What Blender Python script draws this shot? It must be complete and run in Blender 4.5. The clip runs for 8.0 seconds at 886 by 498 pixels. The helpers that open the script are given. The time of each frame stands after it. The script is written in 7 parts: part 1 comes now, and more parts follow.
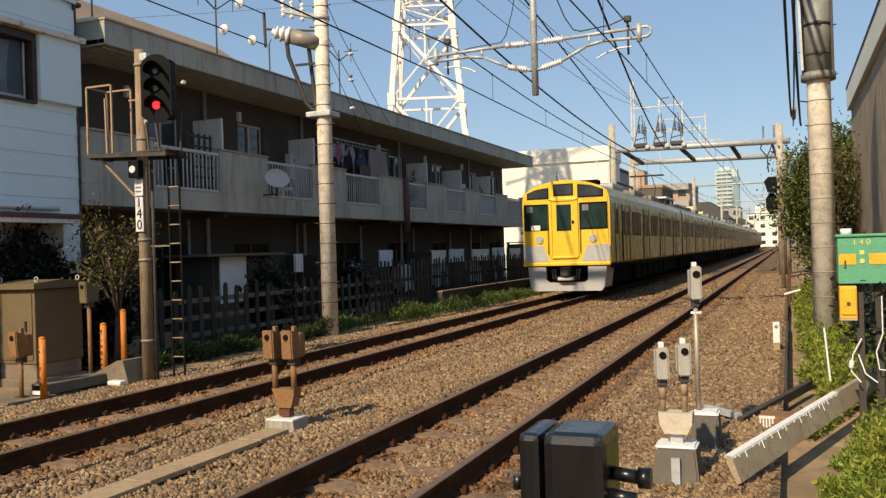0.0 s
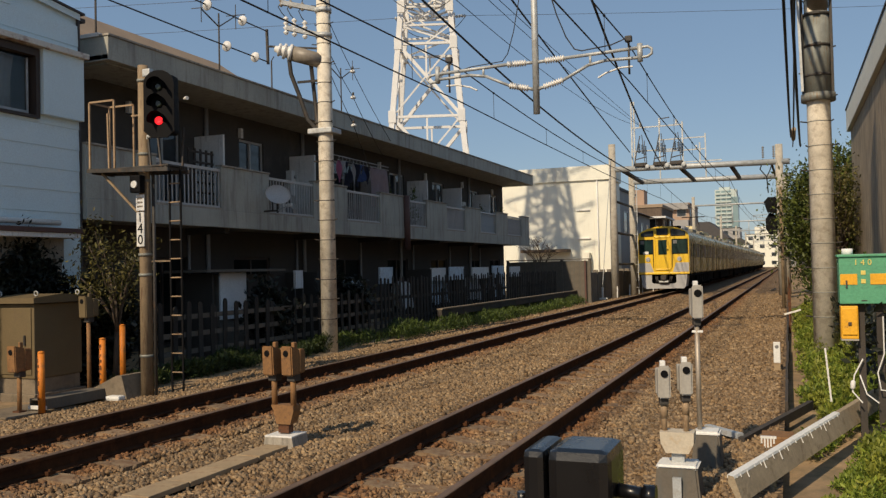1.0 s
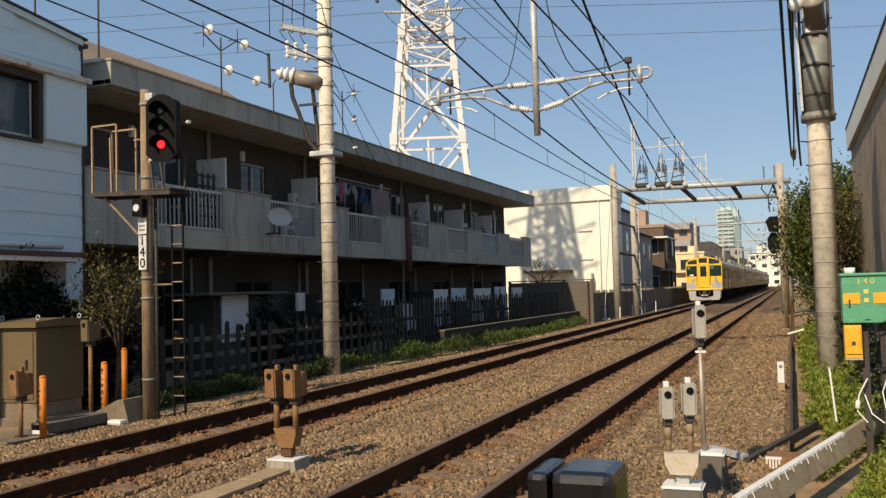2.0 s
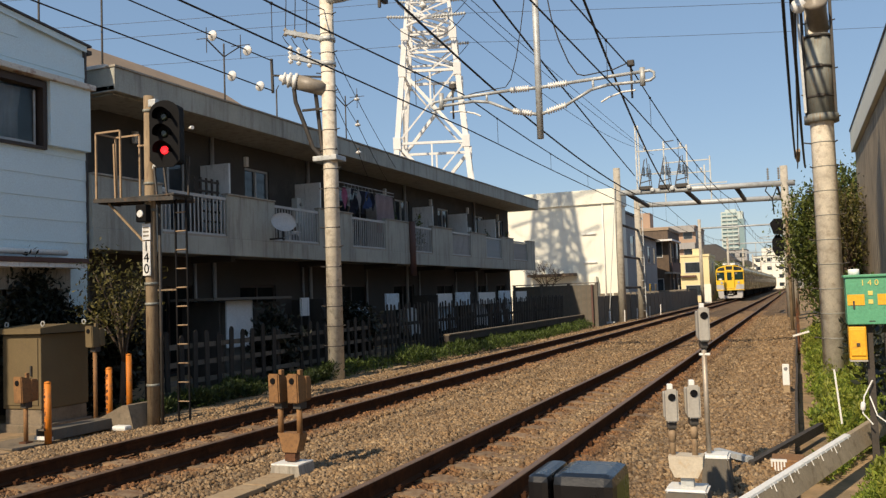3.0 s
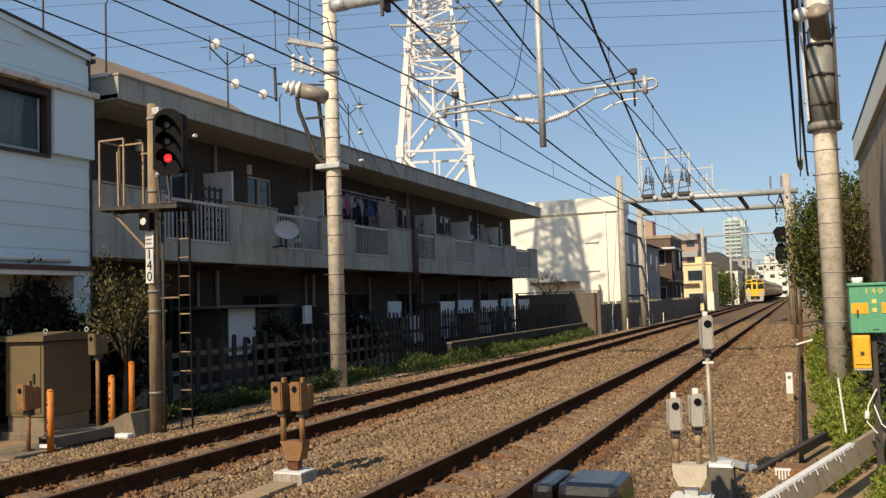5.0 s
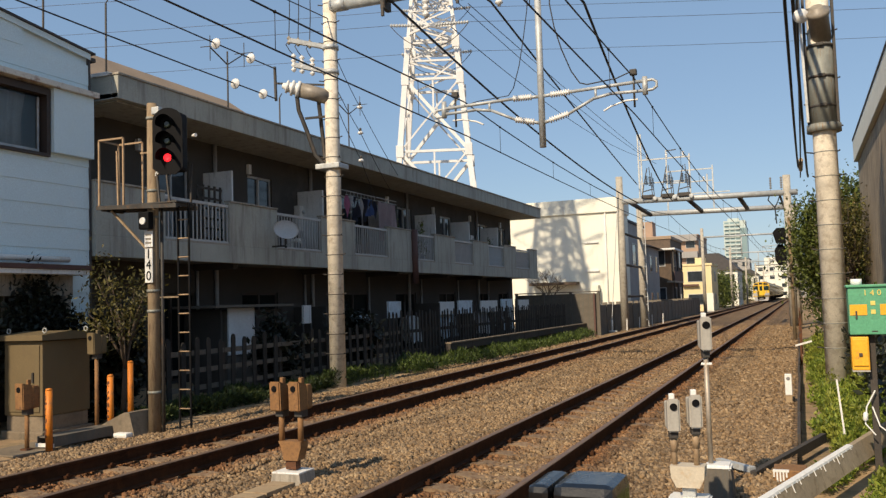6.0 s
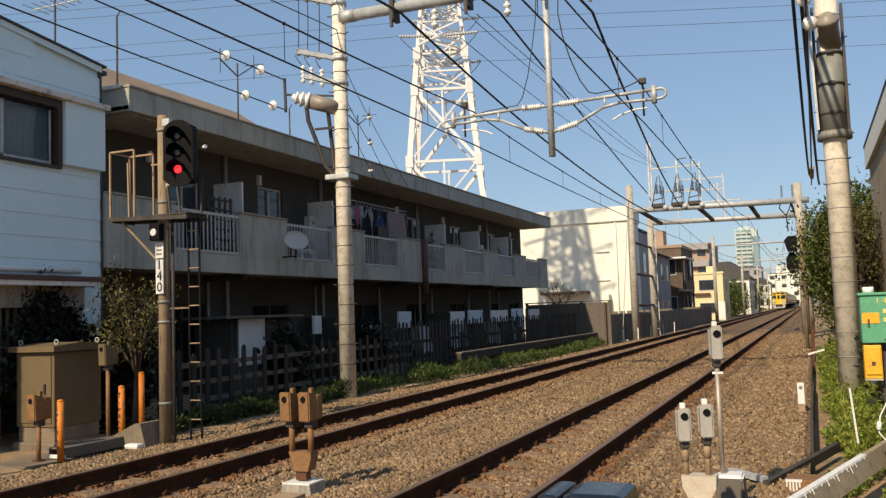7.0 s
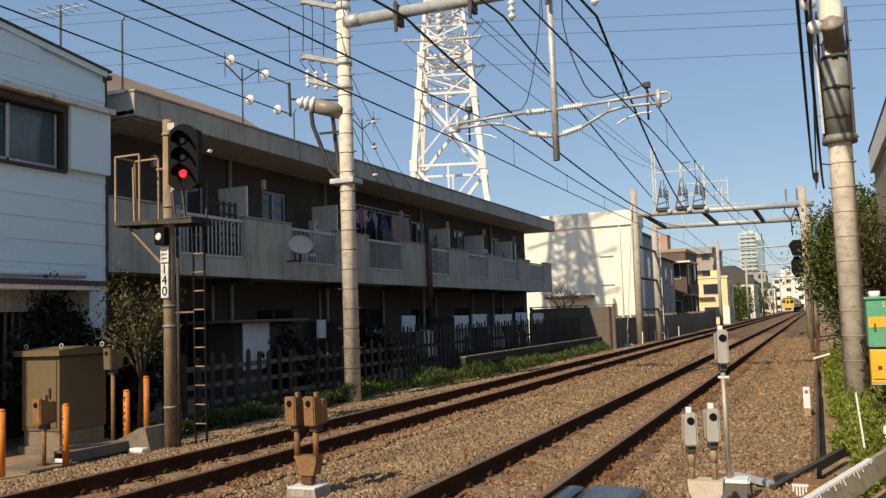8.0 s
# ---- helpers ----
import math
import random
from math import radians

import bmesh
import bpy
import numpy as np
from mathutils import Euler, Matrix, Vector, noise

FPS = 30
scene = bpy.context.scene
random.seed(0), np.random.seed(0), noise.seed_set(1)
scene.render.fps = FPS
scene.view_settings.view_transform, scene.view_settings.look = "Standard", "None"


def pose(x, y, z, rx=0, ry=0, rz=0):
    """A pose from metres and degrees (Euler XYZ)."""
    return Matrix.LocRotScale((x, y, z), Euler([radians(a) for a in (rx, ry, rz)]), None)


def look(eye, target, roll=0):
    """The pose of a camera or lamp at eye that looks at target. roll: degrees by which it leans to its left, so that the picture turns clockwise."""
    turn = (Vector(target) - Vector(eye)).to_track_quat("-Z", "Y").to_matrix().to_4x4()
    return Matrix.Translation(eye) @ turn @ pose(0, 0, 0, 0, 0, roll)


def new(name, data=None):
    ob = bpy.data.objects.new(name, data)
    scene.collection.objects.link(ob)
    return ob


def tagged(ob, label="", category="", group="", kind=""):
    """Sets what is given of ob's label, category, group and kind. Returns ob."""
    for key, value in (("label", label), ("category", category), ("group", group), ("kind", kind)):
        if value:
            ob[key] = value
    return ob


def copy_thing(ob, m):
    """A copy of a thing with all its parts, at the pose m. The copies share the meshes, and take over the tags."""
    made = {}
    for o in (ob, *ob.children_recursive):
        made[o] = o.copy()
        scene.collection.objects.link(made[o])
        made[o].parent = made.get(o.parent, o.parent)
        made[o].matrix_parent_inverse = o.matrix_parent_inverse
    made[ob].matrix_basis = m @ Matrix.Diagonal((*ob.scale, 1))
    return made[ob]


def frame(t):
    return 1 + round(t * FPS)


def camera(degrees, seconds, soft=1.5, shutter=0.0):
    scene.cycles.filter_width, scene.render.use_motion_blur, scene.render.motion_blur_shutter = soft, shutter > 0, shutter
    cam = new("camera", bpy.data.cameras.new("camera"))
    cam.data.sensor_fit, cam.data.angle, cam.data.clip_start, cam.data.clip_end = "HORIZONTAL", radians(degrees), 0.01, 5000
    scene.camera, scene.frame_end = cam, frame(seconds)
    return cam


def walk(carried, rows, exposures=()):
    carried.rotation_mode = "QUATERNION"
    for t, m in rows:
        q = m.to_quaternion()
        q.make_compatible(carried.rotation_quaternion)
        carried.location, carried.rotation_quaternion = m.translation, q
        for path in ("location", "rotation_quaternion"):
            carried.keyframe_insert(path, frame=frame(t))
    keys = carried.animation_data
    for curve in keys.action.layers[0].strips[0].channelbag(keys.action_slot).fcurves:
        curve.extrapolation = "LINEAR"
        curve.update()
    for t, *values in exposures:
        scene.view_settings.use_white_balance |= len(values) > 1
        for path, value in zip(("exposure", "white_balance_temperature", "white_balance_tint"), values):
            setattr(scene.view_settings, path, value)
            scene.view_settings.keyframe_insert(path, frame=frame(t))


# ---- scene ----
# Railway beside a level crossing: z = 0 is the top of the rails, y runs along the track, x to the right.

# -- camera ------------------------------------------------------------------
cam = camera(54.0, 8.0, soft=1.35)
PATH = [
    (0.0, 0.017, 0.007, 1.539, 0.165, 1.75, 21.735),
    (0.5, 0.008, 0.003, 1.532, 1.012, 1.235, 21.742),
    (1.0, 0.000, 0.000, 1.530, 1.345, 1.308, 21.69),
    (1.5, -0.001, 0.000, 1.531, 1.95, 1.522, 21.445),
    (2.0, 0.001, 0.000, 1.532, 2.755, 1.665, 21.83),
    (3.5, 0.017, 0.007, 1.524, 3.175, 2.022, 22.167),
    (4.0, 0.014, 0.006, 1.528, 3.45, 1.97, 22.31),
    (4.5, 0.006, 0.002, 1.528, 3.56, 1.98, 22.32),
    (6.0, 0.018, 0.007, 1.530, 3.58, 1.77, 22.28),
    (6.5, 0.021, 0.008, 1.530, 3.963, 1.875, 22.642),
    (7.0, 0.027, 0.011, 1.530, 4.248, 2.01, 22.975),
    (7.5, 0.020, 0.008, 1.530, 4.377, 2.035, 23.165),
    (8.0, 0.015, 0.006, 1.530, 4.528, 2.01, 23.226),
]
EXPOSURES = [(0.0, 0.31, 7000, 10), (0.5, 0.08, 6950, 10), (1.0, -0.18, 6900, 10), (1.5, -0.16, 6850, 10), (2.0, 0.12, 6850, 10), (3.5, 0.21, 6800, 10), (8.0, 0.21, 6800, 10)]
walk(cam, [(t, pose(x, y, z, 90 + p, r, w)) for t, x, y, z, p, r, w in PATH], EXPOSURES)

# -- sky and sun -------------------------------------------------------------
SUN = Vector((-0.25, -1.25, 1.0)).normalized()
world = bpy.data.worlds.new("world")
scene.world = world
world.use_nodes = True
wn = world.node_tree
sky = wn.nodes.new("ShaderNodeTexSky")
sky.sky_type = "NISHITA"
sky.sun_disc = False
sky.sun_elevation = math.asin(SUN.z)
sky.sun_rotation = math.atan2(SUN.x, SUN.y)
sky.altitude = 50
sky.air_density, sky.dust_density, sky.ozone_density = 1.0, 0.6, 1.5
haze = wn.nodes.new("ShaderNodeMix")
haze.data_type = "RGBA"
haze.inputs[0].default_value = 0.52
haze.inputs[7].default_value = (2.25, 3.68, 5.85, 1)
wn.links.new(sky.outputs[0], haze.inputs[6])
wn.links.new(haze.outputs[2], wn.nodes["Background"].inputs[0])
wn.nodes["Background"].inputs[1].default_value = 0.10
lamp = bpy.data.lights.new("sun", "SUN")
lamp.energy, lamp.angle, lamp.color = 4.6, radians(0.9), (1.0, 0.84, 0.63)
sun = new("sun", lamp)
sun.matrix_world = look(SUN * 60, (0, 0, 0))
# -- materials ---------------------------------------------------------------
def ramp(nt, fac, stops):
    r = nt.nodes.new("ShaderNodeValToRGB")
    e = r.color_ramp.elements
    while len(e) < len(stops):
        e.new(0.5)
    for i, (p, c) in enumerate(stops):
        e[i].position, e[i].color = p, (*c, 1)
    nt.links.new(fac, r.inputs[0])
    return r.outputs[0]


def shade(c, k):
    return tuple(max(0.0, min(1.0, v * k)) for v in c)


def noise_tex(nt, co, scale, detail=4, rough=0.6, stretch=None):
    if stretch:
        m = nt.nodes.new("ShaderNodeMapping")
        m.inputs["Scale"].default_value = stretch
        nt.links.new(co, m.inputs[0])
        co = m.outputs[0]
    n = nt.nodes.new("ShaderNodeTexNoise")
    n.inputs["Scale"].default_value, n.inputs["Detail"].default_value, n.inputs["Roughness"].default_value = scale, detail, rough
    nt.links.new(co, n.inputs["Vector"])
    return n.outputs[0]


def mixc(nt, fac, a, b, mode="MIX"):
    m = nt.nodes.new("ShaderNodeMix")
    m.data_type, m.blend_type = "RGBA", mode
    for sock, v in ((m.inputs[0], fac), (m.inputs[6], a), (m.inputs[7], b)):
        if isinstance(v, (int, float)):
            sock.default_value = v
        elif isinstance(v, tuple):
            sock.default_value = (*v, 1)
        else:
            nt.links.new(v, sock)
    return m.outputs[2]


def surf(name, col, rough=0.7, metal=0.0, var=0.18, scale=2.0, grain=40.0, bump=0.15, stain=None, amount=0.5, streak=False, spread=0.0, spec=0.5, coat=0.0):
    """A painted, mineral or metal surface: broad variation, fine grain, stains of another colour, relief."""
    m = bpy.data.materials.new(name)
    m.use_nodes = True
    nt = m.node_tree
    b = nt.nodes["Principled BSDF"]
    co = nt.nodes.new("ShaderNodeTexCoord").outputs["Object"]
    broad = noise_tex(nt, co, scale, 5, 0.62)
    c = ramp(nt, broad, [(0.28, shade(col, 1 - var)), (0.72, shade(col, 1 + var))])
    fine = noise_tex(nt, co, grain, 3, 0.7)
    c = mixc(nt, 0.55, c, ramp(nt, fine, [(0.3, (0.62, 0.62, 0.62)), (0.7, (1, 1, 1))]), "MULTIPLY")
    if stain:
        s = noise_tex(nt, co, scale * 2.3, 6, 0.68, (3.0, 3.0, 0.35) if streak else None)
        f = ramp(nt, s, [(0.62 - 0.25 * amount, (0, 0, 0)), (0.74 - 0.15 * amount, (1, 1, 1))])
        c = mixc(nt, f, c, stain)
    if spread:
        info = nt.nodes.new("ShaderNodeObjectInfo").outputs["Random"]
        c = mixc(nt, 1.0, c, ramp(nt, info, [(0, (1 - spread,) * 3), (1, (1, 1, 1))]), "MULTIPLY")
    nt.links.new(c, b.inputs["Base Color"])
    rr = nt.nodes.new("ShaderNodeMapRange")
    rr.inputs[3].default_value, rr.inputs[4].default_value = max(0.02, rough - 0.12), min(1, rough + 0.12)
    nt.links.new(broad, rr.inputs[0])
    nt.links.new(rr.outputs[0], b.inputs["Roughness"])
    b.inputs["Metallic"].default_value = metal
    b.inputs["Specular IOR Level"].default_value = spec
    b.inputs["Coat Weight"].default_value = coat
    if bump:
        bn = nt.nodes.new("ShaderNodeBump")
        bn.inputs["Strength"].default_value, bn.inputs["Distance"].default_value = bump, 0.02
        nt.links.new(fine, bn.inputs["Height"])
        nt.links.new(bn.outputs[0], b.inputs["Normal"])
    return m


def glass(name, tint=(0.02, 0.025, 0.03), rough=0.06, spec=0.5):
    m = bpy.data.materials.new(name)
    m.use_nodes = True
    nt = m.node_tree
    b = nt.nodes["Principled BSDF"]
    co = nt.nodes.new("ShaderNodeTexCoord").outputs["Object"]
    n = noise_tex(nt, co, 1.3, 3)
    nt.links.new(ramp(nt, n, [(0.35, tint), (0.7, shade(tint, 2.2))]), b.inputs["Base Color"])
    b.inputs["Roughness"].default_value = rough
    b.inputs["Specular IOR Level"].default_value = spec
    return m


def glow(name, col, strength):
    m = bpy.data.materials.new(name)
    m.use_nodes = True
    b = m.node_tree.nodes["Principled BSDF"]
    b.inputs["Base Color"].default_value = (*col, 1)
    b.inputs["Emission Color"].default_value = (*col, 1)
    b.inputs["Emission Strength"].default_value = strength
    return m


def leafy(name, dark, light, through_light=0.35):
    m = bpy.data.materials.new(name)
    m.use_nodes = True
    nt = m.node_tree
    b = nt.nodes["Principled BSDF"]
    isl = nt.nodes.new("ShaderNodeNewGeometry").outputs["Random Per Island"]
    co = nt.nodes.new("ShaderNodeTexCoord").outputs["Object"]
    broad = noise_tex(nt, co, 1.1, 4)
    a = ramp(nt, isl, [(0.0, dark), (0.75, light), (1.0, shade(light, 1.25))])
    c = mixc(nt, 1.0, a, ramp(nt, broad, [(0.3, (0.6, 0.66, 0.6)), (0.7, (1, 1, 0.95))]), "MULTIPLY")
    nt.links.new(c, b.inputs["Base Color"])
    b.inputs["Roughness"].default_value = 0.55
    t = nt.nodes.new("ShaderNodeBsdfTranslucent")
    nt.links.new(c, t.inputs[0])
    mx = nt.nodes.new("ShaderNodeMixShader")
    mx.inputs[0].default_value = through_light
    nt.links.new(b.outputs[0], mx.inputs[1])
    nt.links.new(t.outputs[0], mx.inputs[2])
    nt.links.new(mx.outputs[0], nt.nodes["Material Output"].inputs[0])
    return m


def rail_rust(nt, co, c):
    """Iron dust stains the stones brown beside each rail."""
    sx = nt.nodes.new("ShaderNodeSeparateXYZ")
    nt.links.new(co, sx.inputs[0])

    def op(kind, a, v):
        m = nt.nodes.new("ShaderNodeMath")
        m.operation = kind
        nt.links.new(a, m.inputs[0])
        if v is not None:
            if isinstance(v, float):
                m.inputs[1].default_value = v
            else:
                nt.links.new(v, m.inputs[1])
        return m.outputs[0]

    ds = [op("ABSOLUTE", op("SUBTRACT", op("ABSOLUTE", op("SUBTRACT", sx.outputs[0], cx), None), 0.566), None) for cx in (-6.6, -2.8)]
    d = op("MINIMUM", ds[0], ds[1])
    d = op("ADD", d, op("MULTIPLY", noise_tex(nt, co, 2.2, 4), 0.35))
    f = ramp(nt, d, [(0.24, (0.95, 0.95, 0.95)), (0.66, (0, 0, 0))])
    return mixc(nt, f, c, mixc(nt, 1.0, c, (0.72, 0.45, 0.28), "MULTIPLY"))


def stone_mat(name, stops):
    m = bpy.data.materials.new(name)
    m.use_nodes = True
    nt = m.node_tree
    b = nt.nodes["Principled BSDF"]
    isl = nt.nodes.new("ShaderNodeNewGeometry").outputs["Random Per Island"]
    co = nt.nodes.new("ShaderNodeTexCoord").outputs["Object"]
    c = ramp(nt, isl, stops)
    c = mixc(nt, 0.7, c, ramp(nt, noise_tex(nt, co, 0.9, 5), [(0.3, (0.72, 0.66, 0.6)), (0.7, (1, 1, 1))]), "MULTIPLY")
    c = mixc(nt, 0.6, c, ramp(nt, noise_tex(nt, co, 70, 3), [(0.3, (0.6, 0.6, 0.6)), (0.7, (1, 1, 1))]), "MULTIPLY")
    c = rail_rust(nt, co, c)
    nt.links.new(c, b.inputs["Base Color"])
    b.inputs["Roughness"].default_value = 0.9
    return m


def pebble_mat(name):
    """Ballast seen from afar: stones as cells, with relief."""
    m = bpy.data.materials.new(name)
    m.use_nodes = True
    nt = m.node_tree
    b = nt.nodes["Principled BSDF"]
    co = nt.nodes.new("ShaderNodeTexCoord").outputs["Object"]
    v = nt.nodes.new("ShaderNodeTexVoronoi")
    v.inputs["Scale"].default_value = 17
    nt.links.new(co, v.inputs["Vector"])
    sep = nt.nodes.new("ShaderNodeSeparateColor")
    nt.links.new(v.outputs["Color"], sep.inputs[0])
    c = ramp(nt, sep.outputs[0], [(0.0, (0.15, 0.092, 0.045)), (0.5, (0.285, 0.185, 0.095)), (1.0, (0.41, 0.28, 0.155))])
    # Cell edges multiplied dark, painting the shade in gaps between stones.
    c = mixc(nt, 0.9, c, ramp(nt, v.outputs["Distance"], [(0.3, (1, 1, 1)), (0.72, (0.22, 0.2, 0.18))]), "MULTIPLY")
    c = mixc(nt, 0.7, c, ramp(nt, noise_tex(nt, co, 0.7, 5), [(0.3, (0.75, 0.68, 0.6)), (0.7, (1, 1, 1))]), "MULTIPLY")
    c = rail_rust(nt, co, c)
    nt.links.new(c, b.inputs["Base Color"])
    b.inputs["Roughness"].default_value = 0.95
    bn = nt.nodes.new("ShaderNodeBump")
    bn.invert = True
    bn.inputs["Strength"].default_value, bn.inputs["Distance"].default_value = 0.9, 0.04
    nt.links.new(v.outputs["Distance"], bn.inputs["Height"])
    nt.links.new(bn.outputs[0], b.inputs["Normal"])
    return m


M_PEBBLE = pebble_mat("ballast")
M_STONE = stone_mat("ballast_stone", [(0.0, (0.11, 0.068, 0.034)), (0.2, (0.23, 0.145, 0.072)), (0.38, (0.235, 0.172, 0.108)), (0.55, (0.33, 0.212, 0.104)), (0.72, (0.285, 0.208, 0.13)), (0.88, (0.39, 0.262, 0.138)), (1.0, (0.46, 0.34, 0.205))])
M_EARTH = surf("earth", (0.35, 0.24, 0.135), 0.95, var=0.4, scale=0.8, grain=25, bump=0.2, stain=(0.16, 0.125, 0.07))
M_RAIL = surf("rail_side", (0.055, 0.024, 0.012), 0.85, var=0.4, scale=3, grain=50, stain=(0.085, 0.034, 0.014), bump=0.2, spec=0.1)
M_RAILTOP = surf("rail_head", (0.22, 0.14, 0.09), 0.55, metal=0.4, var=0.2, scale=6, grain=90, bump=0.05)
M_SLEEPER = surf("sleeper_concrete", (0.33, 0.225, 0.13), 0.9, var=0.25, scale=5, grain=60, stain=(0.17, 0.085, 0.04), amount=0.7, spread=0.3)
M_RUST = surf("rust", (0.13, 0.05, 0.02), 0.9, var=0.4, scale=8, grain=70, stain=(0.05, 0.025, 0.015), bump=0.4)
M_POLE = surf("pole_concrete", (0.78, 0.71, 0.59), 0.85, var=0.24, scale=3.5, grain=50, stain=(0.47, 0.4, 0.31), amount=0.45)
M_BEAM = surf("old_concrete", (0.21, 0.165, 0.115), 0.9, var=0.25, scale=3, grain=40, stain=(0.12, 0.10, 0.07), amount=0.5, bump=0.3)
M_CONC = surf("concrete", (0.38, 0.34, 0.28), 0.9, var=0.2, scale=3, grain=45, stain=(0.2, 0.18, 0.15), amount=0.5, streak=True, bump=0.25)
M_CONCD = surf("dark_concrete", (0.14, 0.12, 0.095), 0.9, var=0.2, scale=3, grain=45, stain=(0.1, 0.1, 0.09), amount=0.5, streak=True)
M_MASTBR = surf("mast_paint", (0.28, 0.205, 0.125), 0.8, var=0.2, scale=4, grain=60, stain=(0.12, 0.07, 0.04), amount=0.4, streak=True)
M_STEEL = surf("galvanised_steel", (0.5, 0.52, 0.52), 0.55, metal=0.3, var=0.2, scale=5, grain=60, stain=(0.36, 0.34, 0.3), amount=0.35)
M_STEELD = surf("dark_steel", (0.06, 0.055, 0.05), 0.65, metal=0.3, var=0.3, scale=5, grain=60, stain=(0.12, 0.07, 0.04), amount=0.3)
M_BLACK = surf("black_paint", (0.009, 0.009, 0.010), 0.65, var=0.3, scale=6, grain=80, bump=0.05, spec=0.08)
M_BLACKGL = surf("black_gloss", (0.005, 0.005, 0.006), 0.28, var=0.3, scale=5, grain=120, bump=0.03, coat=0.1)
M_CABLE = surf("cable_rubber", (0.015, 0.015, 0.017), 0.6, var=0.2, scale=5, grain=60, bump=0)
M_WIRE = surf("copper_wire", (0.035, 0.032, 0.03), 0.6, metal=0.3, var=0.2, scale=2, grain=30, bump=0)
M_PORC = surf("porcelain", (0.78, 0.77, 0.74), 0.25, var=0.06, scale=8, grain=30, bump=0)
M_ORANGE = surf("orange_paint", (0.66, 0.20, 0.015), 0.6, var=0.15, scale=6, grain=50, stain=(0.35, 0.14, 0.04), amount=0.35)
M_YELLOWB = surf("yellow_box_paint", (0.85, 0.42, 0.02), 0.5, var=0.1, scale=6, grain=50, stain=(0.4, 0.2, 0.04), amount=0.1)
M_GREENB = surf("green_box_paint", (0.10, 0.36, 0.20), 0.5, var=0.1, scale=6, grain=50, stain=(0.06, 0.2, 0.12), amount=0.15)
M_WHITEP = surf("white_paint", (0.78, 0.77, 0.73), 0.6, var=0.06, scale=5, grain=50, stain=(0.5, 0.46, 0.4), amount=0.15)
M_GREYBOX = surf("grey_sensor_paint", (0.42, 0.395, 0.35), 0.55, var=0.08, scale=8, grain=60, bump=0.04)
M_BROWNBOX = surf("brown_sensor_paint", (0.25, 0.125, 0.045), 0.75, var=0.2, scale=10, grain=70, stain=(0.12, 0.06, 0.03), amount=0.4)
M_CABINET = surf("cabinet_paint", (0.145, 0.105, 0.05), 0.7, var=0.1, scale=3, grain=60, stain=(0.12, 0.085, 0.045), amount=0.3, streak=True)
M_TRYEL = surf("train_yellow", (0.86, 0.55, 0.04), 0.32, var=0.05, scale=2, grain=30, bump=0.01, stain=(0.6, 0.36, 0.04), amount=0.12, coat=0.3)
# Same yellow paint, darkened for the shade on the car sides.
M_TRSHADE = surf("train_side_yellow", (0.46, 0.325, 0.04), 0.26, var=0.08, scale=1.5, grain=30, bump=0.01, stain=(0.40, 0.27, 0.05), amount=0.3, streak=True, spec=0.5)
M_TRGREY = surf("train_grey", (0.44, 0.44, 0.44), 0.5, var=0.07, scale=3, grain=40, bump=0.02, stain=(0.3, 0.29, 0.28), amount=0.2)
M_TRDARK = surf("train_dark_grey", (0.20, 0.20, 0.20), 0.5, var=0.1, scale=3, grain=40, bump=0.02)
M_TRROOF = surf("train_roof", (0.25, 0.225, 0.165), 0.7, var=0.15, scale=2, grain=40, bump=0.05)
M_UNDER = surf("underframe", (0.008, 0.0075, 0.007), 0.9, var=0.3, scale=4, grain=50, spec=0.04)
M_GLASS = glass("window_glass")
M_CLEAR = bpy.data.materials.new("clear_pane")
M_CLEAR.use_nodes = True
for key, v in (("Base Color", (0.8, 0.86, 0.86, 1)), ("Roughness", 0.03), ("IOR", 1.35), ("Transmission Weight", 1.0)):
    M_CLEAR.node_tree.nodes["Principled BSDF"].inputs[key].default_value = v
M_TRGLASS = glass("train_glass", (0.010, 0.022, 0.020), 0.05, 0.4)
M_TRGLASS.node_tree.nodes["Principled BSDF"].inputs["IOR"].default_value = 1.3
M_WALLOLD = surf("old_wall_concrete", (0.2, 0.172, 0.135), 0.9, var=0.22, scale=2, grain=40, stain=(0.11, 0.095, 0.075), amount=0.5, streak=True, bump=0.25)
M_APWALL = surf("apartment_concrete", (0.37, 0.355, 0.315), 0.9, var=0.14, scale=1.2, grain=40, stain=(0.2, 0.18, 0.16), amount=0.45, streak=True, bump=0.1)
M_APFASC = surf("apartment_fascia", (0.42, 0.425, 0.375), 0.85, var=0.18, scale=0.7, grain=40, stain=(0.25, 0.24, 0.21), amount=0.55, streak=True, bump=0.08)
# Back wall colour includes the shade of the balcony recess.
M_APBACKSHADE = surf("apartment_back_wall", (0.07, 0.064, 0.057), 0.9, var=0.25, scale=0.5, grain=40, stain=(0.09, 0.082, 0.07), amount=0.4, bump=0.1)
M_PARTW = surf("partition_board", (0.80, 0.80, 0.78), 0.7, var=0.08, scale=2, grain=40, stain=(0.4, 0.39, 0.37), amount=0.3, streak=True)
M_RAILING = surf("aluminium_railing", (0.5, 0.5, 0.49), 0.5, metal=0.1, var=0.1, scale=4, grain=50)
M_HOUSE = surf("siding_paint", (0.72, 0.88, 0.93), 0.6, var=0.03, scale=0.8, grain=60, stain=(0.7, 0.77, 0.8), amount=0.02, bump=0.02)
M_RUSTTRIM = surf("rusted_gutter", (0.72, 0.68, 0.6), 0.8, var=0.1, scale=1.7, grain=40, stain=(0.2, 0.06, 0.022), amount=0.5)
M_ROOFDK = surf("dark_roof", (0.07, 0.065, 0.065), 0.8, var=0.2, scale=2, grain=30)
M_ROOFBR = surf("brown_roof", (0.33, 0.24, 0.16), 0.8, var=0.15, scale=1.5, grain=30)
